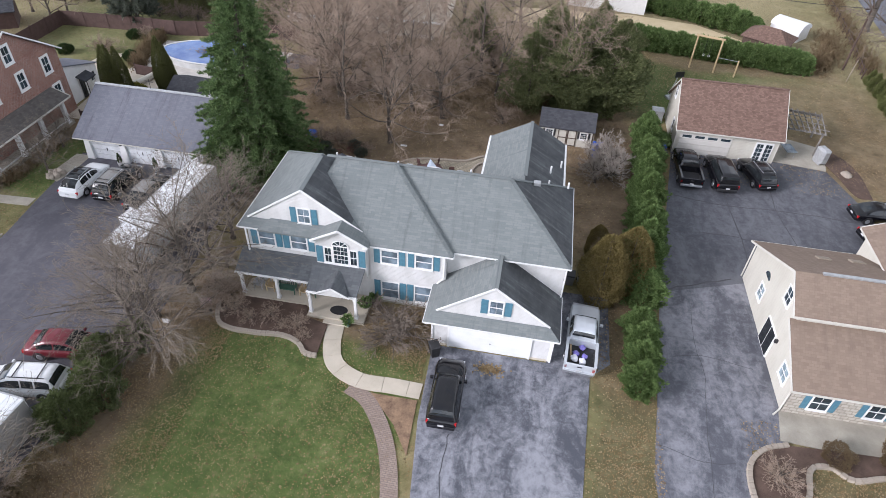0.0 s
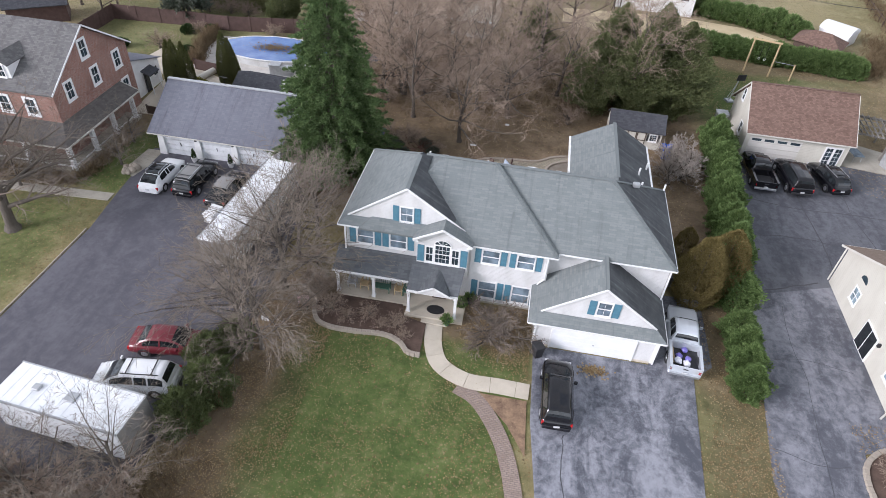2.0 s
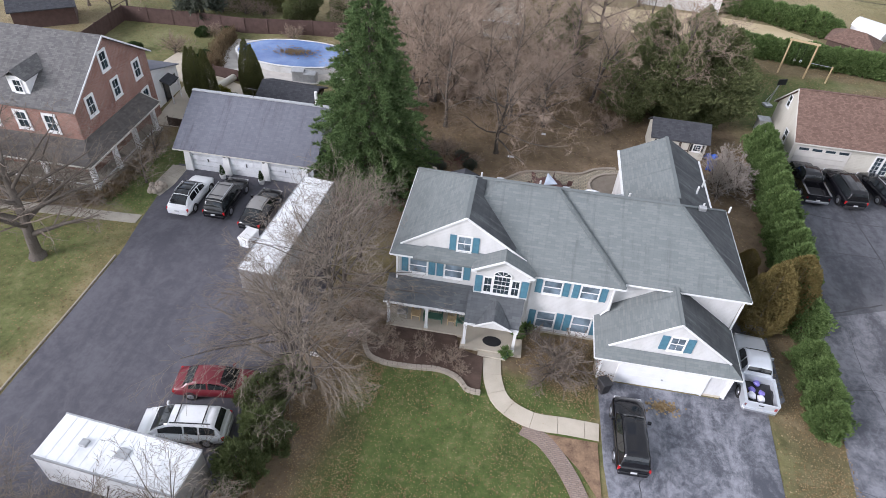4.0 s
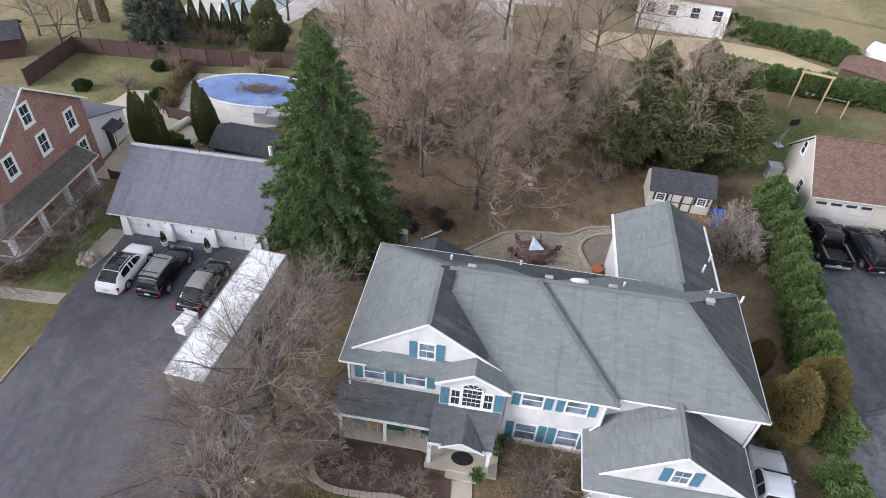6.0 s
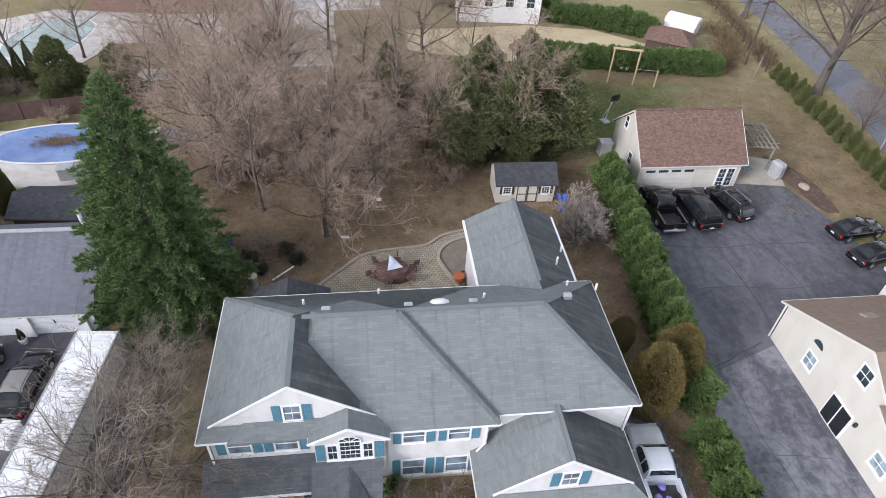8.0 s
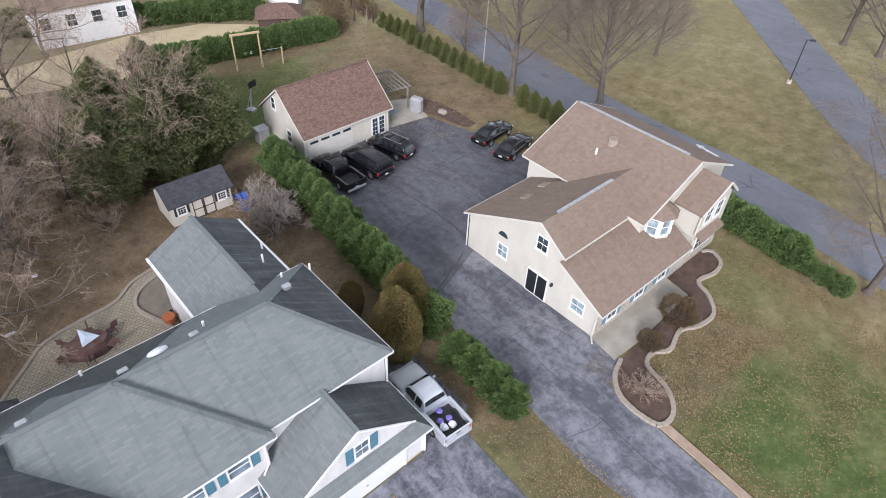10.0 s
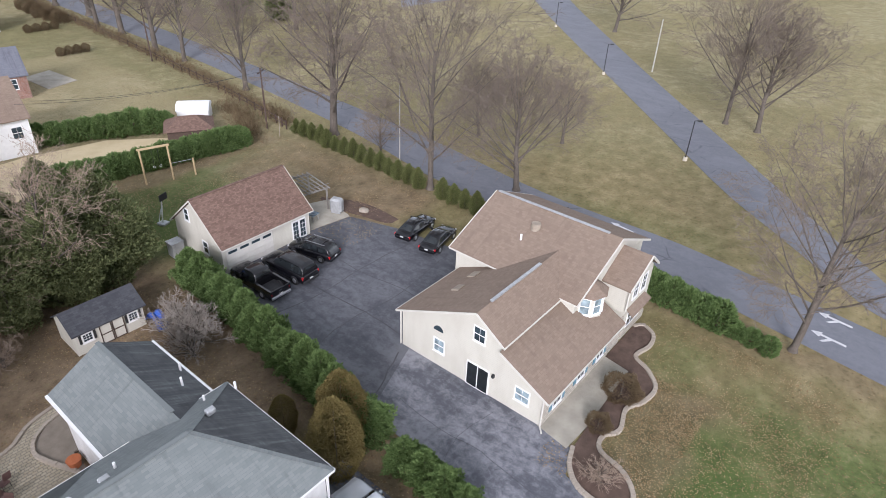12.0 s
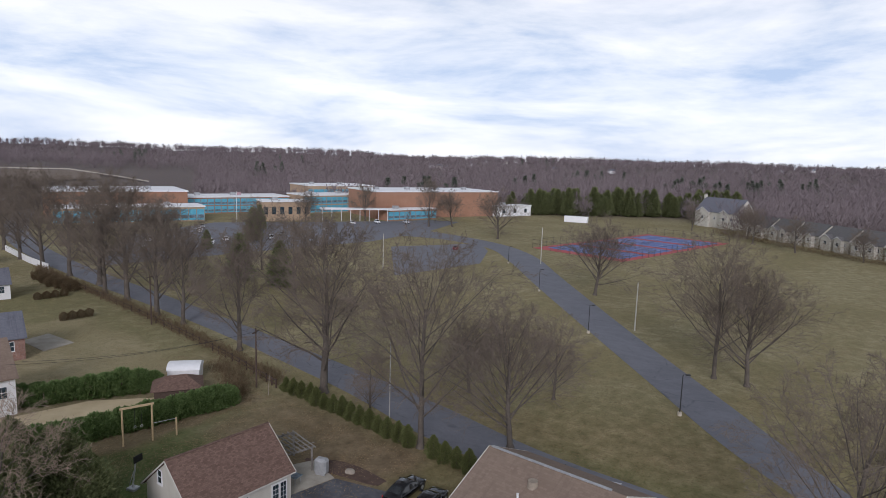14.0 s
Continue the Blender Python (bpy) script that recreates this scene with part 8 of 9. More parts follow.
part("body", Geo().box(0, 12, 0, 3, 0.1, 3.2, 0.05), FLAT_ROOF, wb_)
part("base", Geo().box(0.2, 11.8, 0.2, 2.8, 0, 0.1), PLASTIC, wb_)


# ---- far houses ----
def far_house(label, x, y, rz, L, W, e, r, wall_mat, roof_mat, wins=4, chimney=False, gables=()):
    h = thing("house", label, "house", x, y, land(x, y), rz)
    part("wall", Geo().box(-L / 2, L / 2, -W / 2, W / 2, -0.5, e), wall_mat, h)
    part("gable", Geo().add([(-L / 2, -W / 2, e), (-L / 2, W / 2, e), (-L / 2, 0, r - 0.2), (L / 2, -W / 2, e), (L / 2, W / 2, e), (L / 2, 0, r - 0.2)], [(0, 1, 2), (5, 4, 3), (0, 2, 5, 3), (1, 4, 5, 2), (0, 3, 4, 1)]), wall_mat, h)
    for s_ in (-1, 1):
        part("roof", Geo().slab([(-L / 2 - 0.3, s_ * (W / 2 + 0.4), e - 0.1), (L / 2 + 0.3, s_ * (W / 2 + 0.4), e - 0.1), (L / 2 + 0.3, 0, r), (-L / 2 - 0.3, 0, r)], 0.15), roof_mat, h)
    for i in range(wins):
        xx = -L / 2 + L * (i + 0.5) / wins
        window(h, south(xx, -W / 2, e * 0.62), 1.0, 1.3, 2, 2, 0)
    for yy in (-W / 5, W / 5):
        window(h, west(-L / 2, yy, e * 0.6), 0.9, 1.2, 2, 2, 0)
    for xg, wg in gables:
        zt = e + wg * 0.62
        part("front_gable", Geo().side_prism([(xg - wg, -0.5), (xg + wg, -0.5), (xg + wg, e), (xg, zt - 0.15), (xg - wg, e)], -W / 2 - 1.6, -W / 2 + 2.5), wall_mat, h)
        for s_ in (-1, 1):
            part("roof", Geo().slab([(xg, -W / 2 - 1.95, zt), (xg + s_ * (wg + 0.35), -W / 2 - 1.95, e - 0.2), (xg + s_ * (wg + 0.35), -W / 2 + 4.0, e - 0.2), (xg, -W / 2 + 4.0, zt)], 0.14), roof_mat, h)
            part("rake_board", Geo().beam((xg, -W / 2 - 1.98, zt - 0.05), (xg + s_ * (wg + 0.35), -W / 2 - 1.98, e - 0.25), 0.08, 0.22), TRIM, h)
        window(h, south(xg, -W / 2 - 1.6, e * 0.62), 1.3, 1.4, 2, 2, 0)
    if chimney:
        part("chimney", Geo().box(-L / 2 - 0.9, -L / 2, -0.8, 0.8, 0, r + 1.2), CREAM, h)
    return h


far_house("large grey-roofed house with chimney beyond the courts", 333, 98, 242, 26, 14, 8, 15, CREAM, ROOF_SLATE, 5, True, ((-6.5, 3.6), (7.0, 2.4)))
for i in range(6):
    far_house("cream townhouse with grey gabled roof in a row", 301 - 9.5 * i, 71 - 11.0 * i, 228, 13, 10, 5.0, 9.5, CREAM, ROOF_WORN, 3, gables=((-3.4, 2.4), (2.6, 1.7)))["group"] = "row of townhouses"
far_house("brick bungalow with blue-grey roof behind its lawn", 17, 118, -12, 11, 9, 3.4, 6.2, BRICK, ROOF_SLATE, 3)
far_house("white bungalow behind a lawn", 29, 160, -12, 9, 8, 3.2, 5.8, TRIM, ROOF_SLATE, 3)
far_house("white bungalow at the end of the street", 36, 204, -8, 10, 8, 3.2, 5.6, TRIM, ROOF_SLATE, 3)
far_house("pale house behind the sand court", 9.0, 97.0, -6, 11, 9, 4.5, 8.0, TRIM, ROOF_BROWN, 4)
far_house("pale long house behind the woods", -16, 101, 4, 18, 9, 3.6, 6.0, PALE_SIDING, ROOF_SLATE, 5)
far_house("brick house with white windows behind a pool", -36, 100.4, 0, 15, 9, 4.0, 7.2, BRICK, ROOF_SLATE, 4)
far_house("white house beyond the far pool", -62, 112, 6, 16, 9, 4.0, 7.4, TRIM, ROOF_SLATE, 4)
rf = random.Random(9)
for i in range(14):
    a = radians(rf.uniform(4, 44))
    d = rf.uniform(1100, 2000)
    x, y = d * math.cos(a), 13 + d * math.sin(a)
    hh = thing("house", "pale house far off among woods", "house", x, y, land(x, y), rf.uniform(0, 180), "far houses")
    part("wall", Geo().box(-5, 5, -4, 4, -2, 5), TRIM if i % 3 else CREAM, hh)
    part("roof", Geo().add([(-5.4, -4.4, 5), (5.4, -4.4, 5), (5.4, 4.4, 5), (-5.4, 4.4, 5), (-5.4, 0, 8), (5.4, 0, 8)], [(0, 1, 5, 4), (2, 3, 4, 5), (0, 4, 3), (1, 2, 5), (3, 2, 1, 0)]), ROOF_SLATE, hh)

# ---- far woods: bare crowns as upright fans of fine twigs ----
def far_woods():
    rng = np.random.default_rng(7)
    spots_ = []
    while len(spots_) < 9000:
        a = radians(rng.uniform(-14, 104))
        d = 300 + 1650 * rng.random() ** 1.15
        x, y = d * math.cos(a), 13 + d * math.sin(a)
        ang = math.degrees(a)
        near = 830 if ang > 61 else (345 if ang > 44 else (352 if ang > 26 else (370 if ang > 15 else 300)))
        if d < near:
            continue
        spots_.append((x, y, land(x, y), 10 + 8 * rng.random(), d))
    sp = np.array(spots_)
    v, f, k0 = [], [], 0
    for group, n in ((sp[sp[:, 4] < 600], 110), (sp[(sp[:, 4] >= 600) & (sp[:, 4] < 1100)], 62), (sp[sp[:, 4] >= 1100], 46)):
        c = np.repeat(group, n, axis=0)
        m = len(c)
        u = rng.normal(0, 1, (m, 3))
        u /= np.linalg.norm(u, axis=1, keepdims=True)
        u *= rng.random((m, 1)) ** 0.4
        h = c[:, 3:4]
        p = c[:, :3] + np.concatenate([u[:, :2] * h * 0.36, h * 0.48 + u[:, 2:3] * h * 0.48], axis=1)
        d = u * np.array([[0.9, 0.9, 0.5]]) + np.array([[0, 0, 0.35]]) + rng.normal(0, 0.35, (m, 3))
        d /= np.linalg.norm(d, axis=1, keepdims=True)
        side = np.stack([-c[:, 1], c[:, 0], np.zeros(m)], axis=1) / c[:, 4:5] + rng.normal(0, 0.3, (m, 3))
        far = 1 + c[:, 4:5] / 1500
        ln, wd = rng.uniform(1.8, 4.2, (m, 1)) * far, rng.uniform(0.05, 0.15, (m, 1)) * far * (0.9 if n > 80 else (1.15 if n > 50 else 2.0))
        q = np.stack([p - d * ln * 0.5, p + side * wd, p + d * ln * 0.5, p - side * wd], axis=1).reshape(-1, 3)
        v.append(q)
        f.append(np.arange(m)[:, None] * 4 + np.array([[0, 1, 2, 3]]) + k0)
        k0 += 4 * m
    v, f = np.concatenate(v).tolist(), np.concatenate(f).tolist()
    ob = new("far_woods", quick_mesh("far_woods", v, f, FARWOOD))
    tagged(ob, "leafless brown woods on low hills, far off", "woods", kind="stuff")
    # dark evergreens standing in groups among them
    pts_, out_ = [], []
    for k in range(15):
        a, d = radians(rng.uniform(0, 76)), rng.uniform(420, 1500)
        if math.degrees(a) > 60 and d < 830:
            d += 500
        for j in range(rng.integers(3, 11)):
            x, y = d * math.cos(a) + rng.normal(0, 14), 13 + d * math.sin(a) + rng.normal(0, 14)
            z, h, n = land(x, y), rng.uniform(11, 18), int(150 - 0.06 * d)
            t, b = rng.random(n) ** 0.7, rng.uniform(0, 6.283, n)
            w = h * 0.24 * (1 - t) * np.sqrt(rng.random(n)) + 0.3
            pts_.append(np.stack([x + w * np.cos(b), y + w * np.sin(b), z + 1 + t * (h - 1)], axis=1))
            out_.append(np.stack([np.cos(b), np.sin(b), np.full(n, 0.4)], axis=1))
    v, f = tufts(np.concatenate(pts_), np.concatenate(out_), 1.5, 17, 3, 0.3)
    tagged(new("far_evergreens", quick_mesh("far_evergreens", v, f, GREYPINE)), "dark evergreens in groups among far bare woods", "woods", kind="stuff")


far_woods()

# brush along the field and the fence line
def brush_line(label, pts, width, height, count, mat, seed):
    rng = np.random.default_rng(seed)
    path = np.array(spline(pts, 8))
    k = rng.integers(0, len(path) - 1, count)
    t = rng.random((count, 1))
    p = path[k] * (1 - t) + path[k + 1] * t + rng.normal(0, width / 2.5, (count, 2))
    z = np.abs(rng.normal(0, 0.5, count)) * height
    pts3 = np.stack([p[:, 0], p[:, 1], np.minimum(z, height)], axis=1)
    out = np.stack([rng.normal(0, 0.4, count), rng.normal(0, 0.4, count), np.ones(count)], axis=1)
    v, f = tufts(pts3, out, 0.34, seed, 4, 0.06, 1.6)
    tagged(new("brush", quick_mesh("brush", v, f, mat)), label, "brush", kind="stuff")


brush_line("brown dry brush along the road fence", [(40.2, 79), (42.0, 95), (43.9, 115), (45.4, 140), (46.5, 165), (47.6, 185)], 1.8, 1.3, 5200, BRUSH, 31)
brush_line("brown brush below the townhouses", [(296, 88), (276, 66), (252, 40), (236, 14)], 4, 3, 2200, BRUSH, 32)
brush_line("dry brush and weeds at the back corner", [(32.5, 77.5), (34.5, 80), (36.8, 84), (38, 90)], 2.2, 1.2, 1600, BRUSH, 33)
brush_line("dry undergrowth on the woodland floor", [(-22, 56), (-14, 58), (-8, 60), (-2, 62), (-6, 66), (-16, 66), (-20, 68), (-8, 70), (2, 70)], 5, 0.5, 1400, BRUSH, 34)
brush_line("tangle of dry brush at the edge of the lot", [(-37, 8.5), (-31, 8), (-25, 8.5), (-22, 12)], 3.4, 0.9, 1600, BRUSH, 35)
brush_line("dry stalks before the brick porch", [(-56, 34.9), (-48, 35.1), (-42.6, 35.6), (-42.4, 44)], 0.9, 0.7, 1500, BRUSH, 36)
brush_line("reddish bare hedge beside the pool yard", [(-45.4, 66.5), (-44.9, 62.0), (-43.6, 58.2)], 0.9, 1.2, 2200, BRUSH, 37)
brush_line("dry brush and young growth below the townhouse gardens", [(300, 92), (280, 70), (256, 44), (240, 18)], 6, 5, 5000, BRUSH, 38)



# far-off field and pale road on the hillside
def hillside(name, label, rows, mat, category):
    v = [(x, y, land(x, y) + 1.2) for x, y in rows]
    n = len(rows) // 2
    tagged(part(name, Geo().add(v, [(2 * i, 2 * i + 1, 2 * i + 3, 2 * i + 2) for i in range(n - 1)]), mat), label, category, kind="structure")


def polar(deg, d):
    return d * math.cos(radians(deg)), 13 + d * math.sin(radians(deg))


FIELD = grainy("ploughed_field", (0.13, 0.095, 0.07), (0.19, 0.145, 0.11), 0.02, 0.95, fine=0.3)
hillside("far_field", "brown winter field on a far slope", [polar(a, d) for a in (80, 78, 76, 74, 72, 70, 68) for d in (560 + 6 * (80 - a), 760)], FIELD, "field")
hillside("far_road", "pale road across a far slope", [polar(a, d) for a in (80, 78, 76, 74, 72, 70, 68, 66, 64.5) for d in ((770 if a > 68 else 700 - 30 * (68 - a)), (795 if a > 68 else 715 - 30 * (68 - a)))], CONCRETE, "road")
# ---- smaller things ----
# pool with cover
FLATWHITE = grainy("stained_pool_wall", (0.42, 0.42, 0.40), (0.68, 0.69, 0.69), 0.6, 0.6)


def oval_pool():
    p = thing("swimming_pool", "oval above-ground pool under a blue winter cover", "pool", -36.3, 63.0, 0, 3)
    n = 40
    ring = [(6.7 * math.cos(2 * math.pi * i / n), 3.3 * math.sin(2 * math.pi * i / n)) for i in range(n)]
    part("pool_wall", Geo().prism(ring, 0, 0.72), FLATWHITE, p)
    cover = [(x * 0.965, y * 0.955, 0.88 + 0.14 * noise.noise(Vector((x, y, 0)))) for x, y in ring]
    inner = [(x * 0.5, y * 0.5, 0.76 + 0.06 * noise.noise(Vector((x * 2, y * 2, 3)))) for x, y in ring]
    part("cover", Geo().add(cover + inner + [(0, 0, 0.74)], [(i, (i + 1) % n, n + (i + 1) % n, n + i) for i in range(n)] + [(n + i, n + (i + 1) % n, 2 * n) for i in range(n)]), POOLBLUE, p, "blue cover with leaves and puddles", smooth=True)
    rim = Geo()
    for i in range(n):
        a, b = ring[i], ring[(i + 1) % n]
        rim.beam((*a, 0.86), (*b, 0.86), 0.18 + 0.08 * noise.noise(Vector((i * 0.9, 0, 0))), 0.06)
    part("rim", rim, TRIM, p)
    leaves, rnd_ = Geo(), random.Random(41)
    for i in range(620):
        a, d = rnd_.uniform(0, 6.283), abs(rnd_.gauss(0, 0.5))
        x, y, q, w = -0.3 + 3.0 * d * math.cos(a), 0.3 + 1.2 * d * math.sin(a), rnd_.uniform(0.05, 0.13), rnd_.uniform(0, 3.14)
        z = 0.86 + rnd_.uniform(0, 0.03)
        leaves.add([(x - q * math.cos(w), y - q * math.sin(w), z), (x + q * math.sin(w), y - q * math.cos(w), z + 0.02), (x + q * math.cos(w), y + q * math.sin(w), z), (x - q * math.sin(w), y + q * math.cos(w), z + 0.015)], [(0, 1, 2, 3)])
    tagged(part("debris", quick_mesh("debris", leaves.v, leaves.f, BRUSH), BRUSH, p), "wet brown leaves on the cover", kind="stuff")
    part("filter", Geo().box(2.0, 3.4, -4.9, -4.0, 0, 1.0, 0.08), METAL, p)


oval_pool()
far_pool = thing("swimming_pool", "distant in-ground pool with pale deck", "pool")
part("deck", Geo().prism([(-54, 79.5), (-40.5, 80.0), (-38.0, 86.0), (-29, 87.5), (-13, 91), (-13, 96.0), (-34, 94.9), (-48, 96.5), (-55, 92)], -0.1, 0.10), PALE_STONE, far_pool, "pale concrete deck")
shore = spline([(-49.6, 83.0), (-50.2, 88.0), (-47.2, 92.8), (-43.8, 93.2), (-41.8, 91.2), (-42.0, 87.0), (-43.0, 83.6), (-46.0, 81.4), (-49.6, 83.0)], 4)
part("cover", Geo().prism(shore[:-1], 0.08, 0.16), POOLGREEN, far_pool, "grey-green winter cover")
part("coping", Geo().prism([(x * 1.0 + (x + 46.0) * 0.06, y + (y - 87.3) * 0.05) for x, y in shore[:-1]], 0.0, 0.13), TRIM, far_pool)
tagged(part("lane", Geo().prism([(-34.2, 76.6), (-13.4, 75.2), (-13.6, 80.3), (-33.2, 79.2)], -0.1, 0.05), PALE_STONE), "pale concrete lane behind the woods", "lane", kind="structure")
tagged(part("gravel_bed", Geo().prism([(-44.6, 58.0), (-42.2, 57.2), (-34.0, 57.6), (-29.4, 59.4), (-28.8, 66.8), (-36.5, 67.2), (-44.6, 66.4)], -0.1, 0.05), PALE_STONE), "pale gravel round the pool", "gravel", kind="structure")
tagged(part("garden_path", Geo().prism([(-51.5, 57.0), (-49.8, 58.8), (-49.4, 61.2), (-47.6, 61.6), (-46.6, 59.0), (-45.5, 57.5), (-45.5, 55.0)], -0.1, 0.045), CONCRETE), "curved concrete path in the pool yard", "path", kind="structure")


def board_fence(label, pts, h, mat, board=0.6):
    f = thing("fence", label, "fence")
    for (xa, ya), (xb, yb) in zip(pts, pts[1:]):
        L = math.hypot(xb - xa, yb - ya)
        n = max(1, int(L / 2.4))
        for k in range(n):
            a, b = k / n, (k + 1) / n
            part("panel", Geo().beam((xa + (xb - xa) * a, ya + (yb - ya) * a, h / 2), (xa + (xb - xa) * (b - 0.01), ya + (yb - ya) * (b - 0.01), h / 2), 0.04, h), mat, f)
            part("post", Geo().box(xa + (xb - xa) * a - 0.06, xa + (xb - xa) * a + 0.06, ya + (yb - ya) * a - 0.06, ya + (yb - ya) * a + 0.06, 0, h + 0.1), mat, f)
    return f


board_fence("dark brown board fence round the pool yard", [(-59.2, 59.5), (-59.2, 67.6), (-50.2, 68.2), (-44.4, 68.2), (-36.7, 69.8), (-29, 70.5)], 1.8, FENCE)
board_fence("low brown fence beside the pool", [(-43.2, 57.2), (-39.2, 56.6)], 1.2, FENCE)
board_fence("white board fence at the end of the street", [(49.0, 183), (49.6, 199), (52, 224)], 1.7, TRIM)
board_fence("dark board fence beside the brick house", [(-43.0, 47.0), (-39.0, 46.8)], 0.9, WOOD_DARK)

# rail fence along the road
rail_fence = thing("rail_fence", "dark post-and-rail fence along the road", "fence")
fpts = spline([(38.8, 77.5), (41.2, 93), (43.0, 112), (45.0, 140), (46.2, 165), (47.4, 186)], 8)
for a, b in zip(fpts, fpts[1:]):
    part("post", Geo().box(a[0] - 0.07, a[0] + 0.07, a[1] - 0.07, a[1] + 0.07, 0, 1.25), WOOD_DARK, rail_fence)
    for z in (0.5, 1.0):
        part("rail", Geo().beam((*a, z), (*b, z), 0.05, 0.12), WOOD_DARK, rail_fence)


# outbuilding beyond the pool yard's fence
ob_ = thing("shed", "dark-roofed brown outbuilding beyond the fence", "shed", -67.4, 65.2, 0, 34)
part("wall", Geo().box(-3.2, 3.2, -2.0, 2.0, -0.2, 2.2), FENCE, ob_)
for s_ in (-1, 1):
    part("roof", Geo().slab([(-3.5, 0, 3.3), (3.5, 0, 3.3), (3.5, s_ * 2.4, 2.1), (-3.5, s_ * 2.4, 2.1)], 0.1), ROOF_DARK, ob_)
    part("gable", Geo().add([(s_ * 3.15, -2.0, 2.2), (s_ * 3.15, 2.0, 2.2), (s_ * 3.15, 0, 3.2), (s_ * 3.05, -2.0, 2.2), (s_ * 3.05, 2.0, 2.2), (s_ * 3.05, 0, 3.2)], [(0, 1, 2), (5, 4, 3), (0, 2, 5, 3), (1, 4, 5, 2), (0, 3, 4, 1)]), FENCE, ob_)
plant("bare_tree", "leafless spreading tree beyond the pool yard's fence", "tree", WOODS[3], -60.6, 67.6, 40, 0.95, group="bare trees beyond the fence")
plant("bare_tree", "leafless spreading tree beyond the pool yard's fence", "tree", WOODS[1], -65.5, 70.5, 140, 0.85, group="bare trees beyond the fence")


# street lamps and poles
def lamp_post(x, y, rz, h=5.2):
    t = thing("street_lamp", "dark street lamp on a concrete foot beside the drive", "street lamp", x, y, 0, rz, "lamps along the drive")
    part("footing", Geo().tube((0, 0, -0.1), (0, 0, 0.45), 0.28, 0.26, 12), CONCRETE, t)
    part("pole", Geo().tube((0, 0, 0.4), (0, 0, h), 0.075, 0.06), PLASTIC, t)
    part("arm", Geo().beam((0, 0, h), (0.55, 0, h), 0.06, 0.06), PLASTIC, t)
    part("lamp_head", Geo().box(0.35, 0.95, -0.16, 0.16, h - 0.08, h + 0.06, 0.03), PLASTIC, t)


for x, y in ((66.6, 34.4), (93.2, 59.3), (119.0, 84.3), (148, 111.5)):
    lamp_post(x, y, -45)
lamp_post(38.1, 35.4, 180, 4.2)


def wood_pole(label, x, y, h, mat=None, arms=False, thick=0.13, slim=1.0):
    t = thing("utility_pole", label, "pole", x, y, 0, 30)
    part("pole", Geo().tube((0, 0, -0.2), (0.12 * h if thick < 0.1 else 0, 0, h), thick * slim, thick * 0.77 * slim), mat or WOOD, t)
    if arms:
        part("cross_arm", Geo().beam((-1.0, 0, h - 0.5), (1.0, 0, h - 0.5), 0.1, 0.12), mat or WOOD, t)
    return t


POLE_GREY = grainy("grey_pole", (0.26, 0.255, 0.235), (0.36, 0.35, 0.33), 2, 0.8)
POLE_PALE = grainy("pale_pole", (0.38, 0.36, 0.31), (0.52, 0.50, 0.45), 2, 0.8)
wood_pole("pale pole beside the road", 41.2, 59.4, 9.5, POLE_GREY, slim=0.6)
wood_pole("pale pole in the park grass", 101.2, 53.8, 9.0, POLE_PALE)
wood_pole("pale pole near the courts", 154.6, 104.2, 11.0, POLE_PALE)
wood_pole("dark utility pole by the fence", 37.2, 79.5, 8.0, WOOD_DARK, True)
wood_pole("dark utility pole along the road", 42.5, 118, 9.0, WOOD_DARK, True)
wood_pole("pale pole in the parking lawn", 111, 128, 10, POLE_PALE)
wood_pole("leaning pale post at the yard corner", 36.6, 76.1, 2.6, WOOD, thick=0.06)

# small sheds beyond the hedge
rs_ = thing("shed", "low red-roofed shed behind the hedge", "shed", 29.0, 84.2, 0, -30)
part("wall", Geo().box(-2.6, 2.6, -2.0, 2.0, 0, 1.5), WOOD_DARK, rs_)
part("roof", Geo().add([(-3.0, -2.4, 1.5), (3.0, -2.4, 1.5), (3.0, 2.4, 1.5), (-3.0, 2.4, 1.5), (-1.0, 0, 2.7), (1.0, 0, 2.7)], [(0, 1, 5, 4), (2, 3, 4, 5), (0, 4, 3), (1, 2, 5), (3, 2, 1, 0)]), ROOF_RED, rs_)
ws_ = thing("shed", "small white metal shed with rounded roof", "shed", 32.9, 89.4, 0, -40)
part("wall", Geo().box(-2.0, 2.0, -1.5, 1.5, 0, 1.5), TRIM, ws_)
part("roof", Geo().add([(-2.1, 1.6 * math.cos(radians(a)), 1.5 + 0.75 * math.sin(radians(a))) for a in range(0, 181, 20)] + [(2.1, 1.6 * math.cos(radians(a)), 1.5 + 0.75 * math.sin(radians(a))) for a in range(0, 181, 20)], [(i, i + 1, 11 + i, 10 + i) for i in range(9)] + [tuple(range(10)), tuple(range(19, 9, -1))]), FLAT_ROOF, ws_)
bs_ = thing("shed", "dark-roofed outbuilding behind the grey garage", "shed", -33.2, 53.0, 0, -4)
part("wall", Geo().box(-2.6, 2.6, -1.7, 1.7, 0, 1.7), FENCE, bs_)
for s_ in (-1, 1):
    part("roof", Geo().slab([(-2.9, s_ * 2.1, 1.65), (2.9, s_ * 2.1, 1.65), (2.9, 0, 2.6), (-2.9, 0, 2.6)], 0.12), ROOF_DARK, bs_)

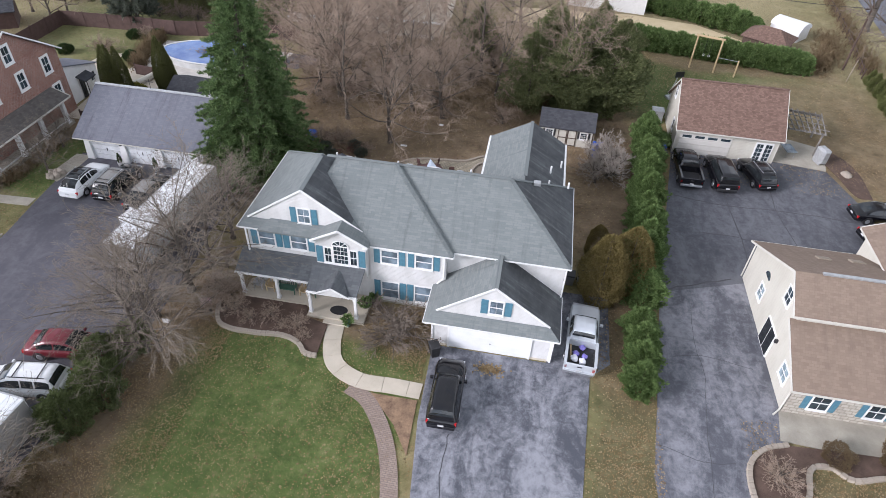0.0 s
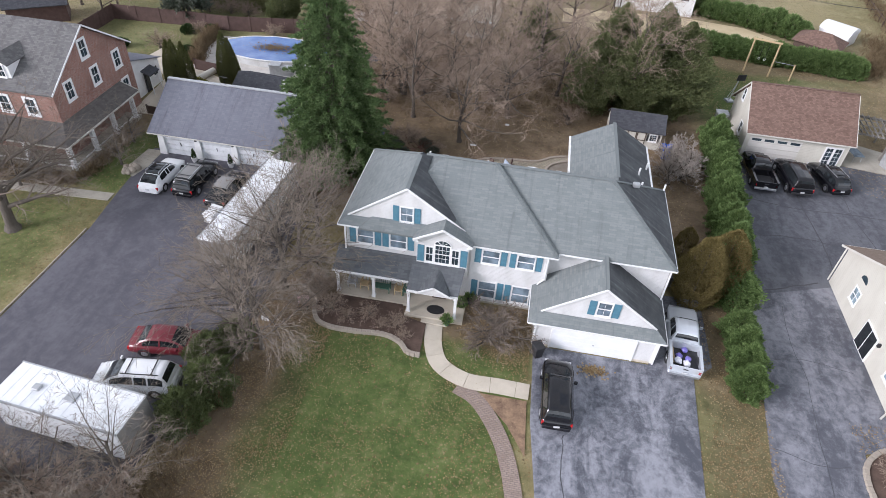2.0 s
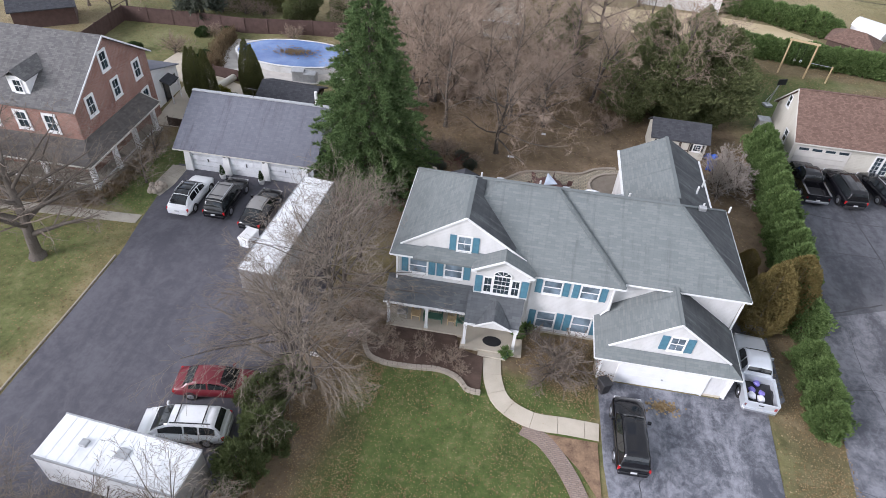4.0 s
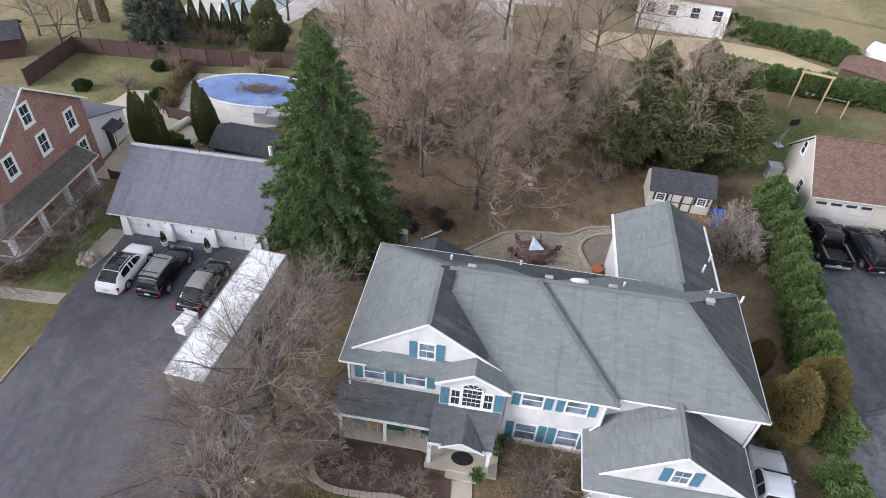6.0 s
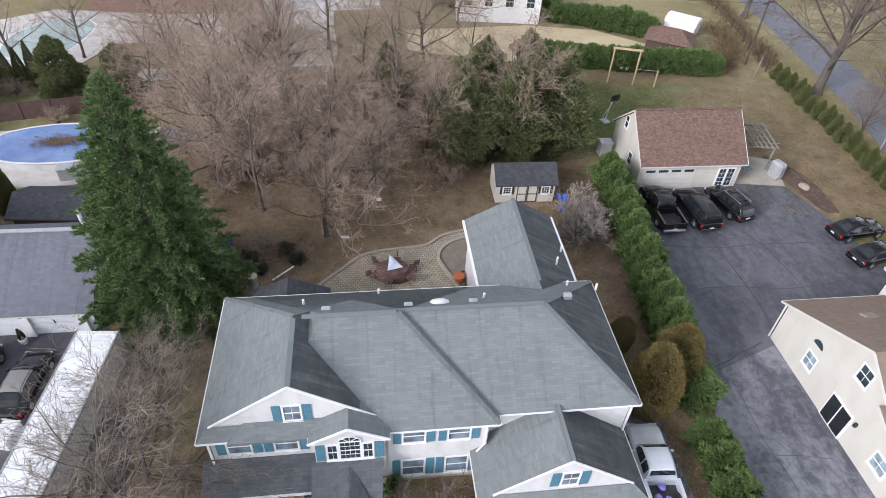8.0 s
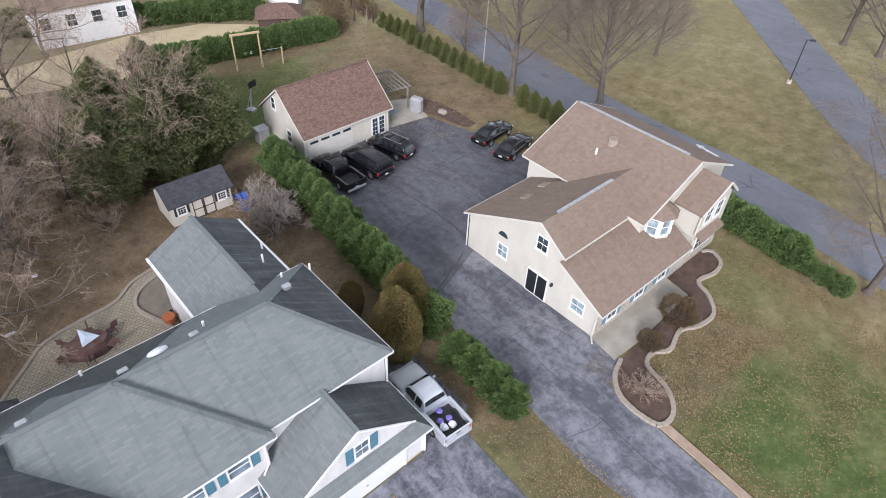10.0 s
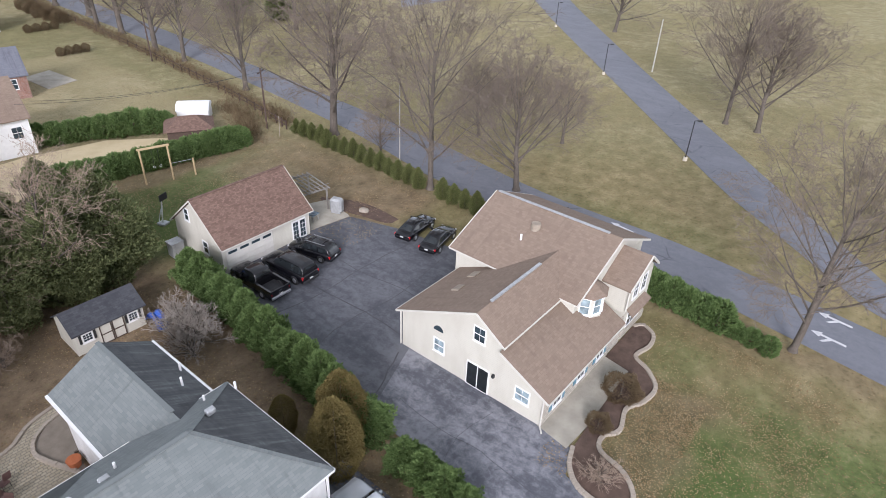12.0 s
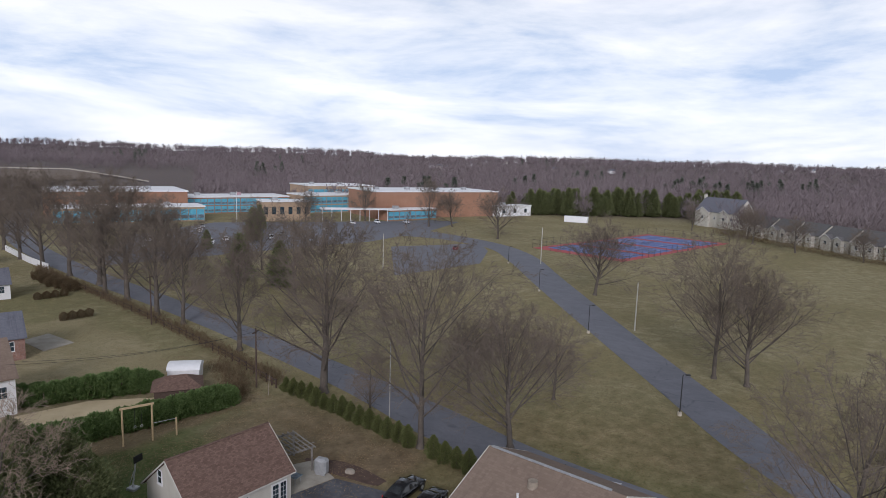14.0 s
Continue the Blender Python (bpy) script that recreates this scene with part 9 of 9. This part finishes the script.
# timber swing frame
sw = thing("swing_frame", "tall pine timber swing frame with rings and side bar", "swing frame")
for x, y in ((18.2, 75.2), (20.9, 74.4)):
    part("post", Geo().tube((x, y, -0.2), (x, y, 4.0), 0.11, 0.10), WOOD_POST, sw)
part("cross_beam", Geo().beam((18.0, 75.25, 4.05), (21.1, 74.35, 4.05), 0.16, 0.20), WOOD_POST, sw)
part("post", Geo().tube((23.2, 73.8, -0.2), (23.2, 73.8, 2.0), 0.10), WOOD_POST, sw)
part("side_bar", Geo().tube((20.9, 74.4, 1.9), (23.2, 73.8, 1.9), 0.03), METAL, sw)
for x, y in ((19.3, 74.85), (19.9, 74.65)):
    part("strap", Geo().tube((x, y, 2.0), (x, y, 4.0), 0.02), PLASTIC, sw)
    rr = Geo()
    for i in range(10):
        a, b = 2 * math.pi * i / 10, 2 * math.pi * (i + 1) / 10
        rr.tube((x + 0.12 * math.cos(a), y, 1.88 + 0.12 * math.sin(a)), (x + 0.12 * math.cos(b), y, 1.88 + 0.12 * math.sin(b)), 0.02, n=5)
    part("ring", rr, TRIM, sw)

# basketball hoop behind the garage
bh = thing("basketball_hoop", "basketball hoop with dark backboard behind the garage", "basketball hoop", 15.0, 66.3, 0, 20)
part("base", Geo().box(-0.4, 0.4, -0.5, 0.4, 0, 0.22, 0.05), METAL, bh)
part("pole", Geo().tube((0, 0, 0.2), (0, -0.5, 3.0), 0.07), TRIM, bh)
part("brace", Geo().tube((0, 0.4, 0.3), (0, -0.3, 2.0), 0.04), TRIM, bh)
part("backboard", Geo().box(-0.5, 0.5, -0.75, -0.7, 2.75, 3.4), PLASTIC, bh)
part("bracket", Geo().beam((0, -0.5, 2.98), (0, -0.72, 3.05), 0.06, 0.1), TRIM, bh)
ut = thing("utility_box", "grey utility cabinet by the garage wall", "cabinet", 13.0, 60.4, 0, 0)
part("body", Geo().box(-0.55, 0.55, -0.5, 0.5, 0, 1.35, 0.04), METAL, ut)
part("lid", Geo().box(-0.6, 0.6, -0.55, 0.55, 1.35, 1.42), METAL, ut)


# bins
def bin_on_wheels(label, x, y, rz, mat, lid_mat):
    b = thing("wheeled_bin", label, "bin", x, y, 0.035, rz)
    part("body", Geo().add([(-0.24, -0.28, 0.06), (0.24, -0.28, 0.06), (0.24, 0.22, 0.06), (-0.24, 0.22, 0.06), (-0.3, -0.36, 0.95), (0.3, -0.36, 0.95), (0.3, 0.34, 0.95), (-0.3, 0.34, 0.95)], [(3, 2, 1, 0), (4, 5, 6, 7), (0, 1, 5, 4), (1, 2, 6, 5), (2, 3, 7, 6), (3, 0, 4, 7)]), mat, b)
    part("lid", Geo().box(-0.33, 0.33, -0.40, 0.38, 0.95, 1.04, 0.03), lid_mat, b)
    part("handle", Geo().tube((-0.28, 0.42, 0.92), (0.28, 0.42, 0.92), 0.025), mat, b)
    for sx in (-1, 1):
        part("wheel", Geo().tube((sx * 0.24, 0.28, 0.12), (sx * 0.31, 0.28, 0.12), 0.12, n=12), TYRE, b)


bin_on_wheels("black wheeled bin with blue lid by the hedge", 12.9, 53.7, 10, PLASTIC, BLUE)
bin_on_wheels("black wheeled bin by the hedge", 12.9, 52.8, 5, PLASTIC, PLASTIC)
bin_on_wheels("black wheeled bin at the garage corner", -3.85, 25.0, 30, PLASTIC, PLASTIC)
bin_on_wheels("grey wheeled bin beside the cypress", 4.6, 33.6, 0, PAINT_GREY, PLASTIC)
bin_on_wheels("grey wheeled bin beside the cypress", 5.4, 33.8, 0, PAINT_GREY, PLASTIC)

# tank and pergola by the garage
tk = thing("gas_tank", "pale grey upright tank on a concrete pad", "tank", 28.0, 55.8, 0.07, 20)
part("tank", Geo().box(-0.45, 0.45, -0.65, 0.65, 0.25, 1.6, 0.2), METAL, tk)
for x in (-0.3, 0.3):
    part("foot", Geo().box(x - 0.05, x + 0.05, -0.5, 0.5, 0, 0.3), METAL, tk)
WOOD_GREY = grainy("weathered_timber", (0.16, 0.145, 0.13), (0.27, 0.25, 0.225), 3, 0.85)
pg = thing("pergola", "open timber pergola beside the garage", "pergola")
for x, y in ((24.4, 57.6), (24.4, 61.6), (27.8, 57.0), (28.6, 60.8)):
    part("post", Geo().box(x - 0.07, x + 0.07, y - 0.07, y + 0.07, 0, 2.4), WOOD_GREY, pg)
for p, q in (((24.2, 57.6, 2.4), (28.0, 57.0, 2.4)), ((24.2, 61.7, 2.4), (28.8, 60.8, 2.4))):
    part("beam", Geo().beam(p, q, 0.08, 0.18), WOOD_GREY, pg)
for i in range(9):
    t = i / 8
    part("rafter", Geo().beam((24.3 + 3.6 * t, 57.2 - 0.6 * t, 2.55), (24.3 + 4.4 * t, 62.0 - 0.9 * t, 2.55), 0.06, 0.14), WOOD_GREY, pg)
for i in range(4):
    part("lath", Geo().beam((24.2, 58.0 + i * 1.1, 2.66), (28.4, 57.3 + i * 1.1, 2.66), 0.05, 0.05), WOOD_GREY, pg)
tb = thing("patio_table", "pale green glass patio table on the pad", "table", 25.2, 56.6, 0.07, 10)
part("tabletop", Geo().box(-0.5, 0.5, -0.8, 0.8, 0.70, 0.74, 0.01), BLIND_GLASS, tb)
for x in (-0.4, 0.4):
    for y in (-0.65, 0.65):
        part("leg", Geo().tube((x, y, 0), (x * 0.9, y * 0.9, 0.7), 0.02, n=6), METAL, tb)
bm = bmesh.new()
bmesh.ops.create_icosphere(bm, subdivisions=3, radius=0.5)
for vert in bm.verts:
    vert.co *= 1 + 0.3 * noise.noise(vert.co * 1.7)
    vert.co.z *= 0.55
me = bpy.data.meshes.new("boulder")
bm.to_mesh(me)
bm.free()
bo = part("boulder", me, BLOCK)
bo.location = (30.0, 54.0, 0.12)
tagged(bo, "tan boulder in the mulch at the yard's edge", "boulder")

ROOT = bark("dead_wood", (0.10, 0.05, 0.04), (0.22, 0.12, 0.10))
CONE_MESH = shrub_meshes(73, [(0.0, 0.16), (0.3, 0.24), (0.8, 0.1), (1.05, 0.02)], 420, DARKGREEN, 0.09, 0.2, 2.0, 3, 0.9)
# covered patio table with parasol cloth behind the house
COVER_BROWN = grainy("brown_cover", (0.085, 0.045, 0.04), (0.15, 0.085, 0.075), 2, 0.8)
CLOTH = grainy("pale_cloth", (0.42, 0.50, 0.62), (0.66, 0.72, 0.80), 1.2, 0.7)
pt = thing("patio_table", "patio table with chairs under a brown cover and pale cloth", "table", -7.9, 45.0, 0.05, -8)
n = 16
v = [(1.45 * math.cos(2 * math.pi * i / n) * (1 + 0.08 * math.sin(5 * i)), 1.0 * math.sin(2 * math.pi * i / n) * (1 + 0.1 * math.cos(3 * i)), 0.0) for i in range(n)] + [(1.15 * math.cos(2 * math.pi * i / n), 0.8 * math.sin(2 * math.pi * i / n), 0.80 + 0.06 * math.sin(4 * i)) for i in range(n)] + [(0, 0, 0.9)]
part("cover", Geo().add(v, [(i, (i + 1) % n, n + (i + 1) % n, n + i) for i in range(n)] + [(n + i, n + (i + 1) % n, 2 * n) for i in range(n)]), COVER_BROWN, pt)
part("cloth", Geo().add([(-0.3, 0.65, 1.35), (0.75, -0.15, 0.95), (-0.35, -0.6, 0.93), (0.0, 0.0, 1.2)], [(0, 3, 1), (1, 3, 2), (2, 3, 0), (0, 1, 2)]), CLOTH, pt, "pale folded parasol cloth")
for k in range(6):
    a = 2 * math.pi * k / 6 + 0.3
    ch = thing("patio_chair", "dark metal patio chair round the covered table", "chair", -7.9 + 1.55 * math.cos(a), 45.0 + 1.2 * math.sin(a), 0.05, math.degrees(a) + 90, "chairs round the patio table")
    part("seat", Geo().box(-0.25, 0.25, -0.25, 0.25, 0.42, 0.46, 0.01), COVER_BROWN, ch)
    part("backrest", Geo().beam((0, -0.25, 0.46), (0, -0.34, 0.95), 0.46, 0.03), COVER_BROWN, ch)
    for x in (-0.22, 0.22):
        for y in (-0.22, 0.22):
            part("leg", Geo().tube((x, y, 0), (x, y, 0.42), 0.018, n=6), PLASTIC, ch)
fpit = thing("flower_pot", "orange clay pot in the patio bed", "pot", -3.2, 43.9, 0.16, 0)
part("pot", Geo().tube((0, 0, 0), (0, 0, 0.55), 0.3, 0.42, 14), grainy("clay", (0.34, 0.09, 0.03), (0.46, 0.15, 0.06), 3, 0.8), fpit)
barrel = thing("barrel", "pale round barrel near the back wall", "barrel", -17.8, 44.6, 0, 0)
part("body", Geo().tube((0, 0, 0), (0, 0, 0.9), 0.33, 0.33, 16), METAL, barrel)
part("lid", Geo().tube((0, 0, 0.9), (0, 0, 0.95), 0.36, 0.34, 16), CONCRETE, barrel)
tarp_ob = part("tarpaulin", Geo().add([(6.3 + 0.9 * i / 4 + 0.1 * math.sin(3 * j), 51.6 + 0.5 * j, (0.05, 0.9, 1.2, 0.9, 0.05)[j] + 0.1 * math.sin(i * 2.3)) for j in range(5) for i in range(5)], [(j * 5 + i, j * 5 + i + 1, j * 5 + 6 + i, j * 5 + 5 + i) for j in range(4) for i in range(4)]), BLUE)
tagged(tarp_ob, "crumpled blue tarpaulin over a heap by the shed", "tarpaulin")
tb2 = tagged(part("tub", Geo().tube((-20.2, 48.8, 0), (-20.2, 48.8, 0.7), 0.45, 0.5, 14), BLUE), "blue plastic tub among the trees", "tub")


tagged(part("plank", Geo().beam((-16.5, 44.8, 0.25), (-15.1, 46.1, 0.3), 0.12, 0.05), TRIM), "pale board lying by a brush heap", "plank")
tagged(part("paper_litter", Geo().box(-8.8, -8.4, 54.1, 54.4, 0, 0.06, 0.02), TRIM), "white scrap of litter in the leaves", "litter")
tagged(part("paper_litter", Geo().box(-11.7, -11.1, 49.4, 49.65, 0, 0.06, 0.02), TRIM), "white scrap of litter in the leaves", "litter")
dw = random.Random(77)
for k in range(26):
    a, L = dw.uniform(0, 6.28), dw.uniform(0.5, 1.5)
    x, y = -16.4 + dw.gauss(0, 0.45), 46.8 + dw.gauss(0, 0.4)
    tagged(part("dead_branch", Geo().tube((x, y, dw.uniform(0.1, 0.5)), (x + L * math.cos(a) * 0.7, y + L * math.sin(a) * 0.7, dw.uniform(0.15, 1.2)), 0.035, 0.02, 6), ROOT), "reddish dead branch in a brush heap", "branch", "brush heap")
for x in (-34.85, -31.5):
    pl = thing("planter", "small dark conical evergreen in a white pot", "planter", x, 40.35, 0.03, 0, "planters by the garage")
    part("pot", Geo().tube((0, 0, 0), (0, 0, 0.4), 0.2, 0.27, 14), TRIM, pl)
    child = new("foliage", CONE_MESH[1])
    child.parent = pl
    child.location = (0, 0, 0.35)
    child.scale = (0.75, 0.75, 0.85)
sp_ = random.Random(55)
for k in range(14):
    bm = bmesh.new()
    bmesh.ops.create_icosphere(bm, subdivisions=2, radius=sp_.uniform(0.16, 0.32))
    for vert in bm.verts:
        vert.co *= 1 + 0.4 * noise.noise(vert.co * 4 + Vector((k * 2.0, 0, 0)))
    me = bpy.data.meshes.new("stone")
    bm.to_mesh(me)
    bm.free()
    st = part("stone", me, BLOCK)
    st.location = (-39.4 + sp_.gauss(0, 0.3), 37.6 + sp_.gauss(0, 0.3), sp_.uniform(0.1, 0.45))
    tagged(st, "rough stone in a heap by the garage lane", "stone", "stone heap")
pipe = tagged(part("drain_pipe", Geo().tube((-41.7, 54.3, 0.35), (-40.9, 57.0, 0.35), 0.34, 0.34, 16), CREAM), "large cream pipe lying in the pool yard", "pipe")
fb_ = thing("filter_box", "grey filter box beside the pool", "box", -34.6, 58.7, 0, 5)
part("body", Geo().box(-0.6, 0.6, -0.5, 0.5, 0, 1.1, 0.05), METAL, fb_)
part("lid", Geo().box(-0.65, 0.65, -0.55, 0.55, 1.1, 1.18, 0.03), METAL, fb_)


chest = thing("storage_chest", "white plastic storage chest under bare branches", "chest", -29.7, 33.3, 0.03, -10)
part("body", Geo().box(-0.45, 0.45, -0.7, 0.7, 0, 0.7, 0.06), DOOR_WHITE, chest)
part("lid", Geo().box(-0.48, 0.48, -0.73, 0.73, 0.7, 0.82, 0.05), TRIM, chest)


# porch furniture
def porch_chair(label, x, mat, wide=0.55):
    c = thing("porch_chair", label, "chair", x, 28.35, 0.22, 0, "chairs on the porch")
    part("seat", Geo().box(-wide / 2, wide / 2, -0.28, 0.25, 0.38, 0.44, 0.01), mat, c)
    for k in range(max(3, int(wide / 0.14))):
        xx = -wide / 2 + 0.06 + k * (wide - 0.12) / max(2, int(wide / 0.14) - 1)
        part("slat", Geo().beam((xx, 0.24, 0.44), (xx, 0.36, 1.0), 0.08, 0.02), mat, c)
    for sx in (-1, 1):
        part("armrest", Geo().box(sx * wide / 2 - 0.04, sx * wide / 2 + 0.04, -0.3, 0.28, 0.6, 0.64), mat, c)
        for y in (-0.24, 0.22):
            part("leg", Geo().box(sx * wide / 2 - 0.03, sx * wide / 2 + 0.03, y - 0.03, y + 0.03, 0, 0.6), mat, c)


GREEN_PAINT = grainy("green_furniture", (0.04, 0.11, 0.08), (0.08, 0.17, 0.12), 4, 0.5)
for x, mt, w, lab in ((-17.0, METAL, 0.55, "pale metal porch chair"), (-16.1, WOOD_POST, 0.55, "tan wooden porch chair"), (-14.95, GREEN_PAINT, 1.2, "dark green porch bench"), (-13.7, WOOD_POST, 0.5, "tan wooden porch chair"), (-13.1, GREEN_PAINT, 0.5, "dark green porch chair")):
    porch_chair(lab, x, mt, w)
mat_ = tagged(part("doormat", Geo().prism([(-10.9 + 0.62 * math.cos(a / 16 * 6.283), 27.3 + 0.42 * math.sin(a / 16 * 6.283)) for a in range(16)], 0.23, 0.25), PLASTIC), "dark oval doormat on the porch", "doormat")
for x, y, s in ((-9.95, 26.25, 0.32), (-9.25, 28.0, 0.35), (-8.75, 28.6, 0.4)):
    pot = thing("potted_plant", "green potted plant by the porch", "plant", x, y, 0.1, 0, "potted plants by the porch")
    part("pot", Geo().tube((0, 0, 0), (0, 0, 0.35), 0.16, 0.22, 12), GREEN_PAINT if y < 27 else PLASTIC, pot)
    for me_ in shrub_meshes(int(300 + x * 10), [(0.3, 0.2), (0.5, 0.34), (0.8, 0.1)], 60, HEDGE, 0.2)[1:]:
        ch = new("foliage", me_)
        ch.parent = pot
yard_flag = thing("garden_flag", "small striped garden flag on a stake in the lawn", "flag", -20.0, 25.6, 0, 20)
part("stake", Geo().tube((0, 0, 0), (0, 0, 1.2), 0.02), PLASTIC, yard_flag)
part("cloth", Geo().box(0.0, 0.75, -0.01, 0.01, 0.45, 1.15), FLAG, yard_flag)
part("cross_rod", Geo().tube((0, 0, 1.18), (0.78, 0, 1.18), 0.015), PLASTIC, yard_flag)
sign = tagged(part("yard_sign", Geo().box(-21.9, -21.4, 23.9, 23.94, 0.15, 0.55), TRIM), "small white sign on the leaf-covered lawn", "sign")
lp = Geo()
rl = random.Random(8)
for i in range(260):
    a, r = rl.uniform(0, 6.283), abs(rl.gauss(0, 0.33))
    x, y = -0.2 + r * 1.5 * math.cos(a), 24.55 + r * 0.8 * math.sin(a)
    s_ = rl.uniform(0.05, 0.11)
    z = 0.04 + max(0, 0.09 - 0.1 * r) * rl.random()
    w = rl.uniform(0, 3.14)
    lp.add([(x - s_ * math.cos(w), y - s_ * math.sin(w), z), (x + s_ * math.sin(w), y - s_ * math.cos(w), z + 0.03), (x + s_ * math.cos(w), y + s_ * math.sin(w), z), (x - s_ * math.sin(w), y + s_ * math.cos(w), z + 0.02)], [(0, 1, 2, 3)])
LEAF = foliage("fallen_leaves", (0.19, 0.120, 0.056), (0.31, 0.218, 0.112), (0.45, 0.355, 0.22))
me_ = quick_mesh("leaf_heap", lp.v, lp.f, LEAF)
tagged(new("leaf_heap", me_), "small heap of orange fallen leaves before the garage", "leaves", kind="stuff")


def scatter_leaves(label, x0, x1, y0, y1, count, seed, small=1.0):
    rng = np.random.default_rng(seed)
    x, y = rng.uniform(x0, x1, count * 2), rng.uniform(y0, y1, count * 2)
    dens = np.array([noise.noise(Vector((a * 0.28, b * 0.28, seed))) for a, b in zip(x, y)])
    keep = dens > rng.uniform(-0.45, 0.55, count * 2)
    x, y = x[keep], y[keep]
    m = len(x)
    s_ = rng.uniform(0.028, 0.058, m) * small
    w = rng.uniform(0, 6.283, m)
    z = rng.uniform(0.02, 0.045, m)
    c, s2 = np.cos(w) * s_, np.sin(w) * s_
    vv = np.stack([np.stack([x - c, y - s2, z], 1), np.stack([x + s2, y - c, z + 0.03], 1), np.stack([x + c, y + s2, z], 1), np.stack([x - s2, y + c, z + 0.02], 1)], 1).reshape(-1, 3)
    ff = np.arange(m)[:, None] * 4 + np.array([[0, 1, 2, 3]])
    tagged(new("fallen_leaves", quick_mesh("fallen_leaves", vv.tolist(), ff.tolist(), LEAF)), label, "leaves", kind="stuff")


scatter_leaves("orange-brown leaves scattered over the front lawn", -21, -4.5, 2, 25, 10500, 51, 0.66)
scatter_leaves("thick brown leaves along the edge of the lot", -24, -17.2, 3, 26, 13000, 56, 0.85)
scatter_leaves("brown leaves scattered between the driveways", 5.8, 10.2, 2, 36, 6500, 52)
scatter_leaves("orange leaves along the mulch bed", 15, 34, 10, 24, 9000, 53)
scatter_leaves("orange leaves thick along the edge of the mulch bed", 17.2, 27, 17, 21.6, 3500, 57)
scatter_leaves("brown leaves under the window shrubs", -9.2, -4.3, 21.4, 28.6, 3200, 58)
scatter_leaves("brown leaves on the yard behind the garage", 13, 37, 50, 79, 15000, 54)
scatter_leaves("dead leaves over the back lawn", -26, 8, 39, 66, 12000, 55)

# lane arrows and lines on the road
for x, y, rz in ((45.4, 32.7, 0), (43.4, 12.8, 0), (40.4, 12.7, 0)):
    ar = Geo()
    ar.m = pose(x, y, 0.04, 0, 0, rz - 8) @ Matrix.Scale(1.4, 4)
    ar.box(-0.09, 0.09, -1.0, 0.4, 0, 0.012)
    ar.prism([(-0.28, 0.35), (0.28, 0.35), (0, 0.9)], 0, 0.012)
    ar.prism([(-0.09, -0.3), (-0.6, 0.05), (-0.6, 0.22), (-0.09, -0.08)], 0, 0.012)
    tagged(part("lane_arrow", ar, LINE), "white turn arrow painted on the road", "road marking", kind="structure")
for off in (0.33, 0.66):
    mid_ = [(a[0] * (1 - off) + b[0] * off, a[1] * (1 - off) + b[1] * off) for a, b in zip(ROAD_L[:9], ROAD_R[:9])]
    l_, r_ = ribbon(mid_, 0.14)
    tagged(part("lane_line", Geo().prism(l_ + r_[::-1], 0.0, 0.045), LINE), "thin white lane line", "road line", kind="structure")


# wires between the poles
def wire(p, q, sag):
    g = Geo()
    n = 10
    pts_w = [(p[0] + (q[0] - p[0]) * i / n, p[1] + (q[1] - p[1]) * i / n, p[2] + (q[2] - p[2]) * i / n - 4 * sag * (i / n) * (1 - i / n)) for i in range(n + 1)]
    for a, b in zip(pts_w, pts_w[1:]):
        g.tube(a, b, 0.018, n=4, caps=False)
    tagged(part("overhead_wire", g, PLASTIC), "thin dark overhead wire between poles", "wire")


for o in (-0.8, 0.8):
    wire((37.2 + o, 79.5, 7.5), (42.5 + o, 118, 8.5), 0.9)
    wire((42.5 + o, 118, 8.5), (46.0 + o, 180, 8.5), 1.2)
    wire((37.2 + o, 79.5, 7.5), (14 + o, 92, 6.0), 0.8)


# ---- origins at the foot of each thing ----
bpy.context.view_layer.update()
for ob in list(scene.collection.objects):
    if ob.type == "EMPTY" and ob.parent is None and ob.location.length < 1e-6 and ob.children:
        pts_ = [c.matrix_basis @ Vector(corner) for c in ob.children if c.type == "MESH" for corner in c.bound_box]
        base_ = Vector(((min(p.x for p in pts_) + max(p.x for p in pts_)) / 2, (min(p.y for p in pts_) + max(p.y for p in pts_)) / 2, 0))
        ob.location = base_
        for c in ob.children:
            c.location = c.location - base_
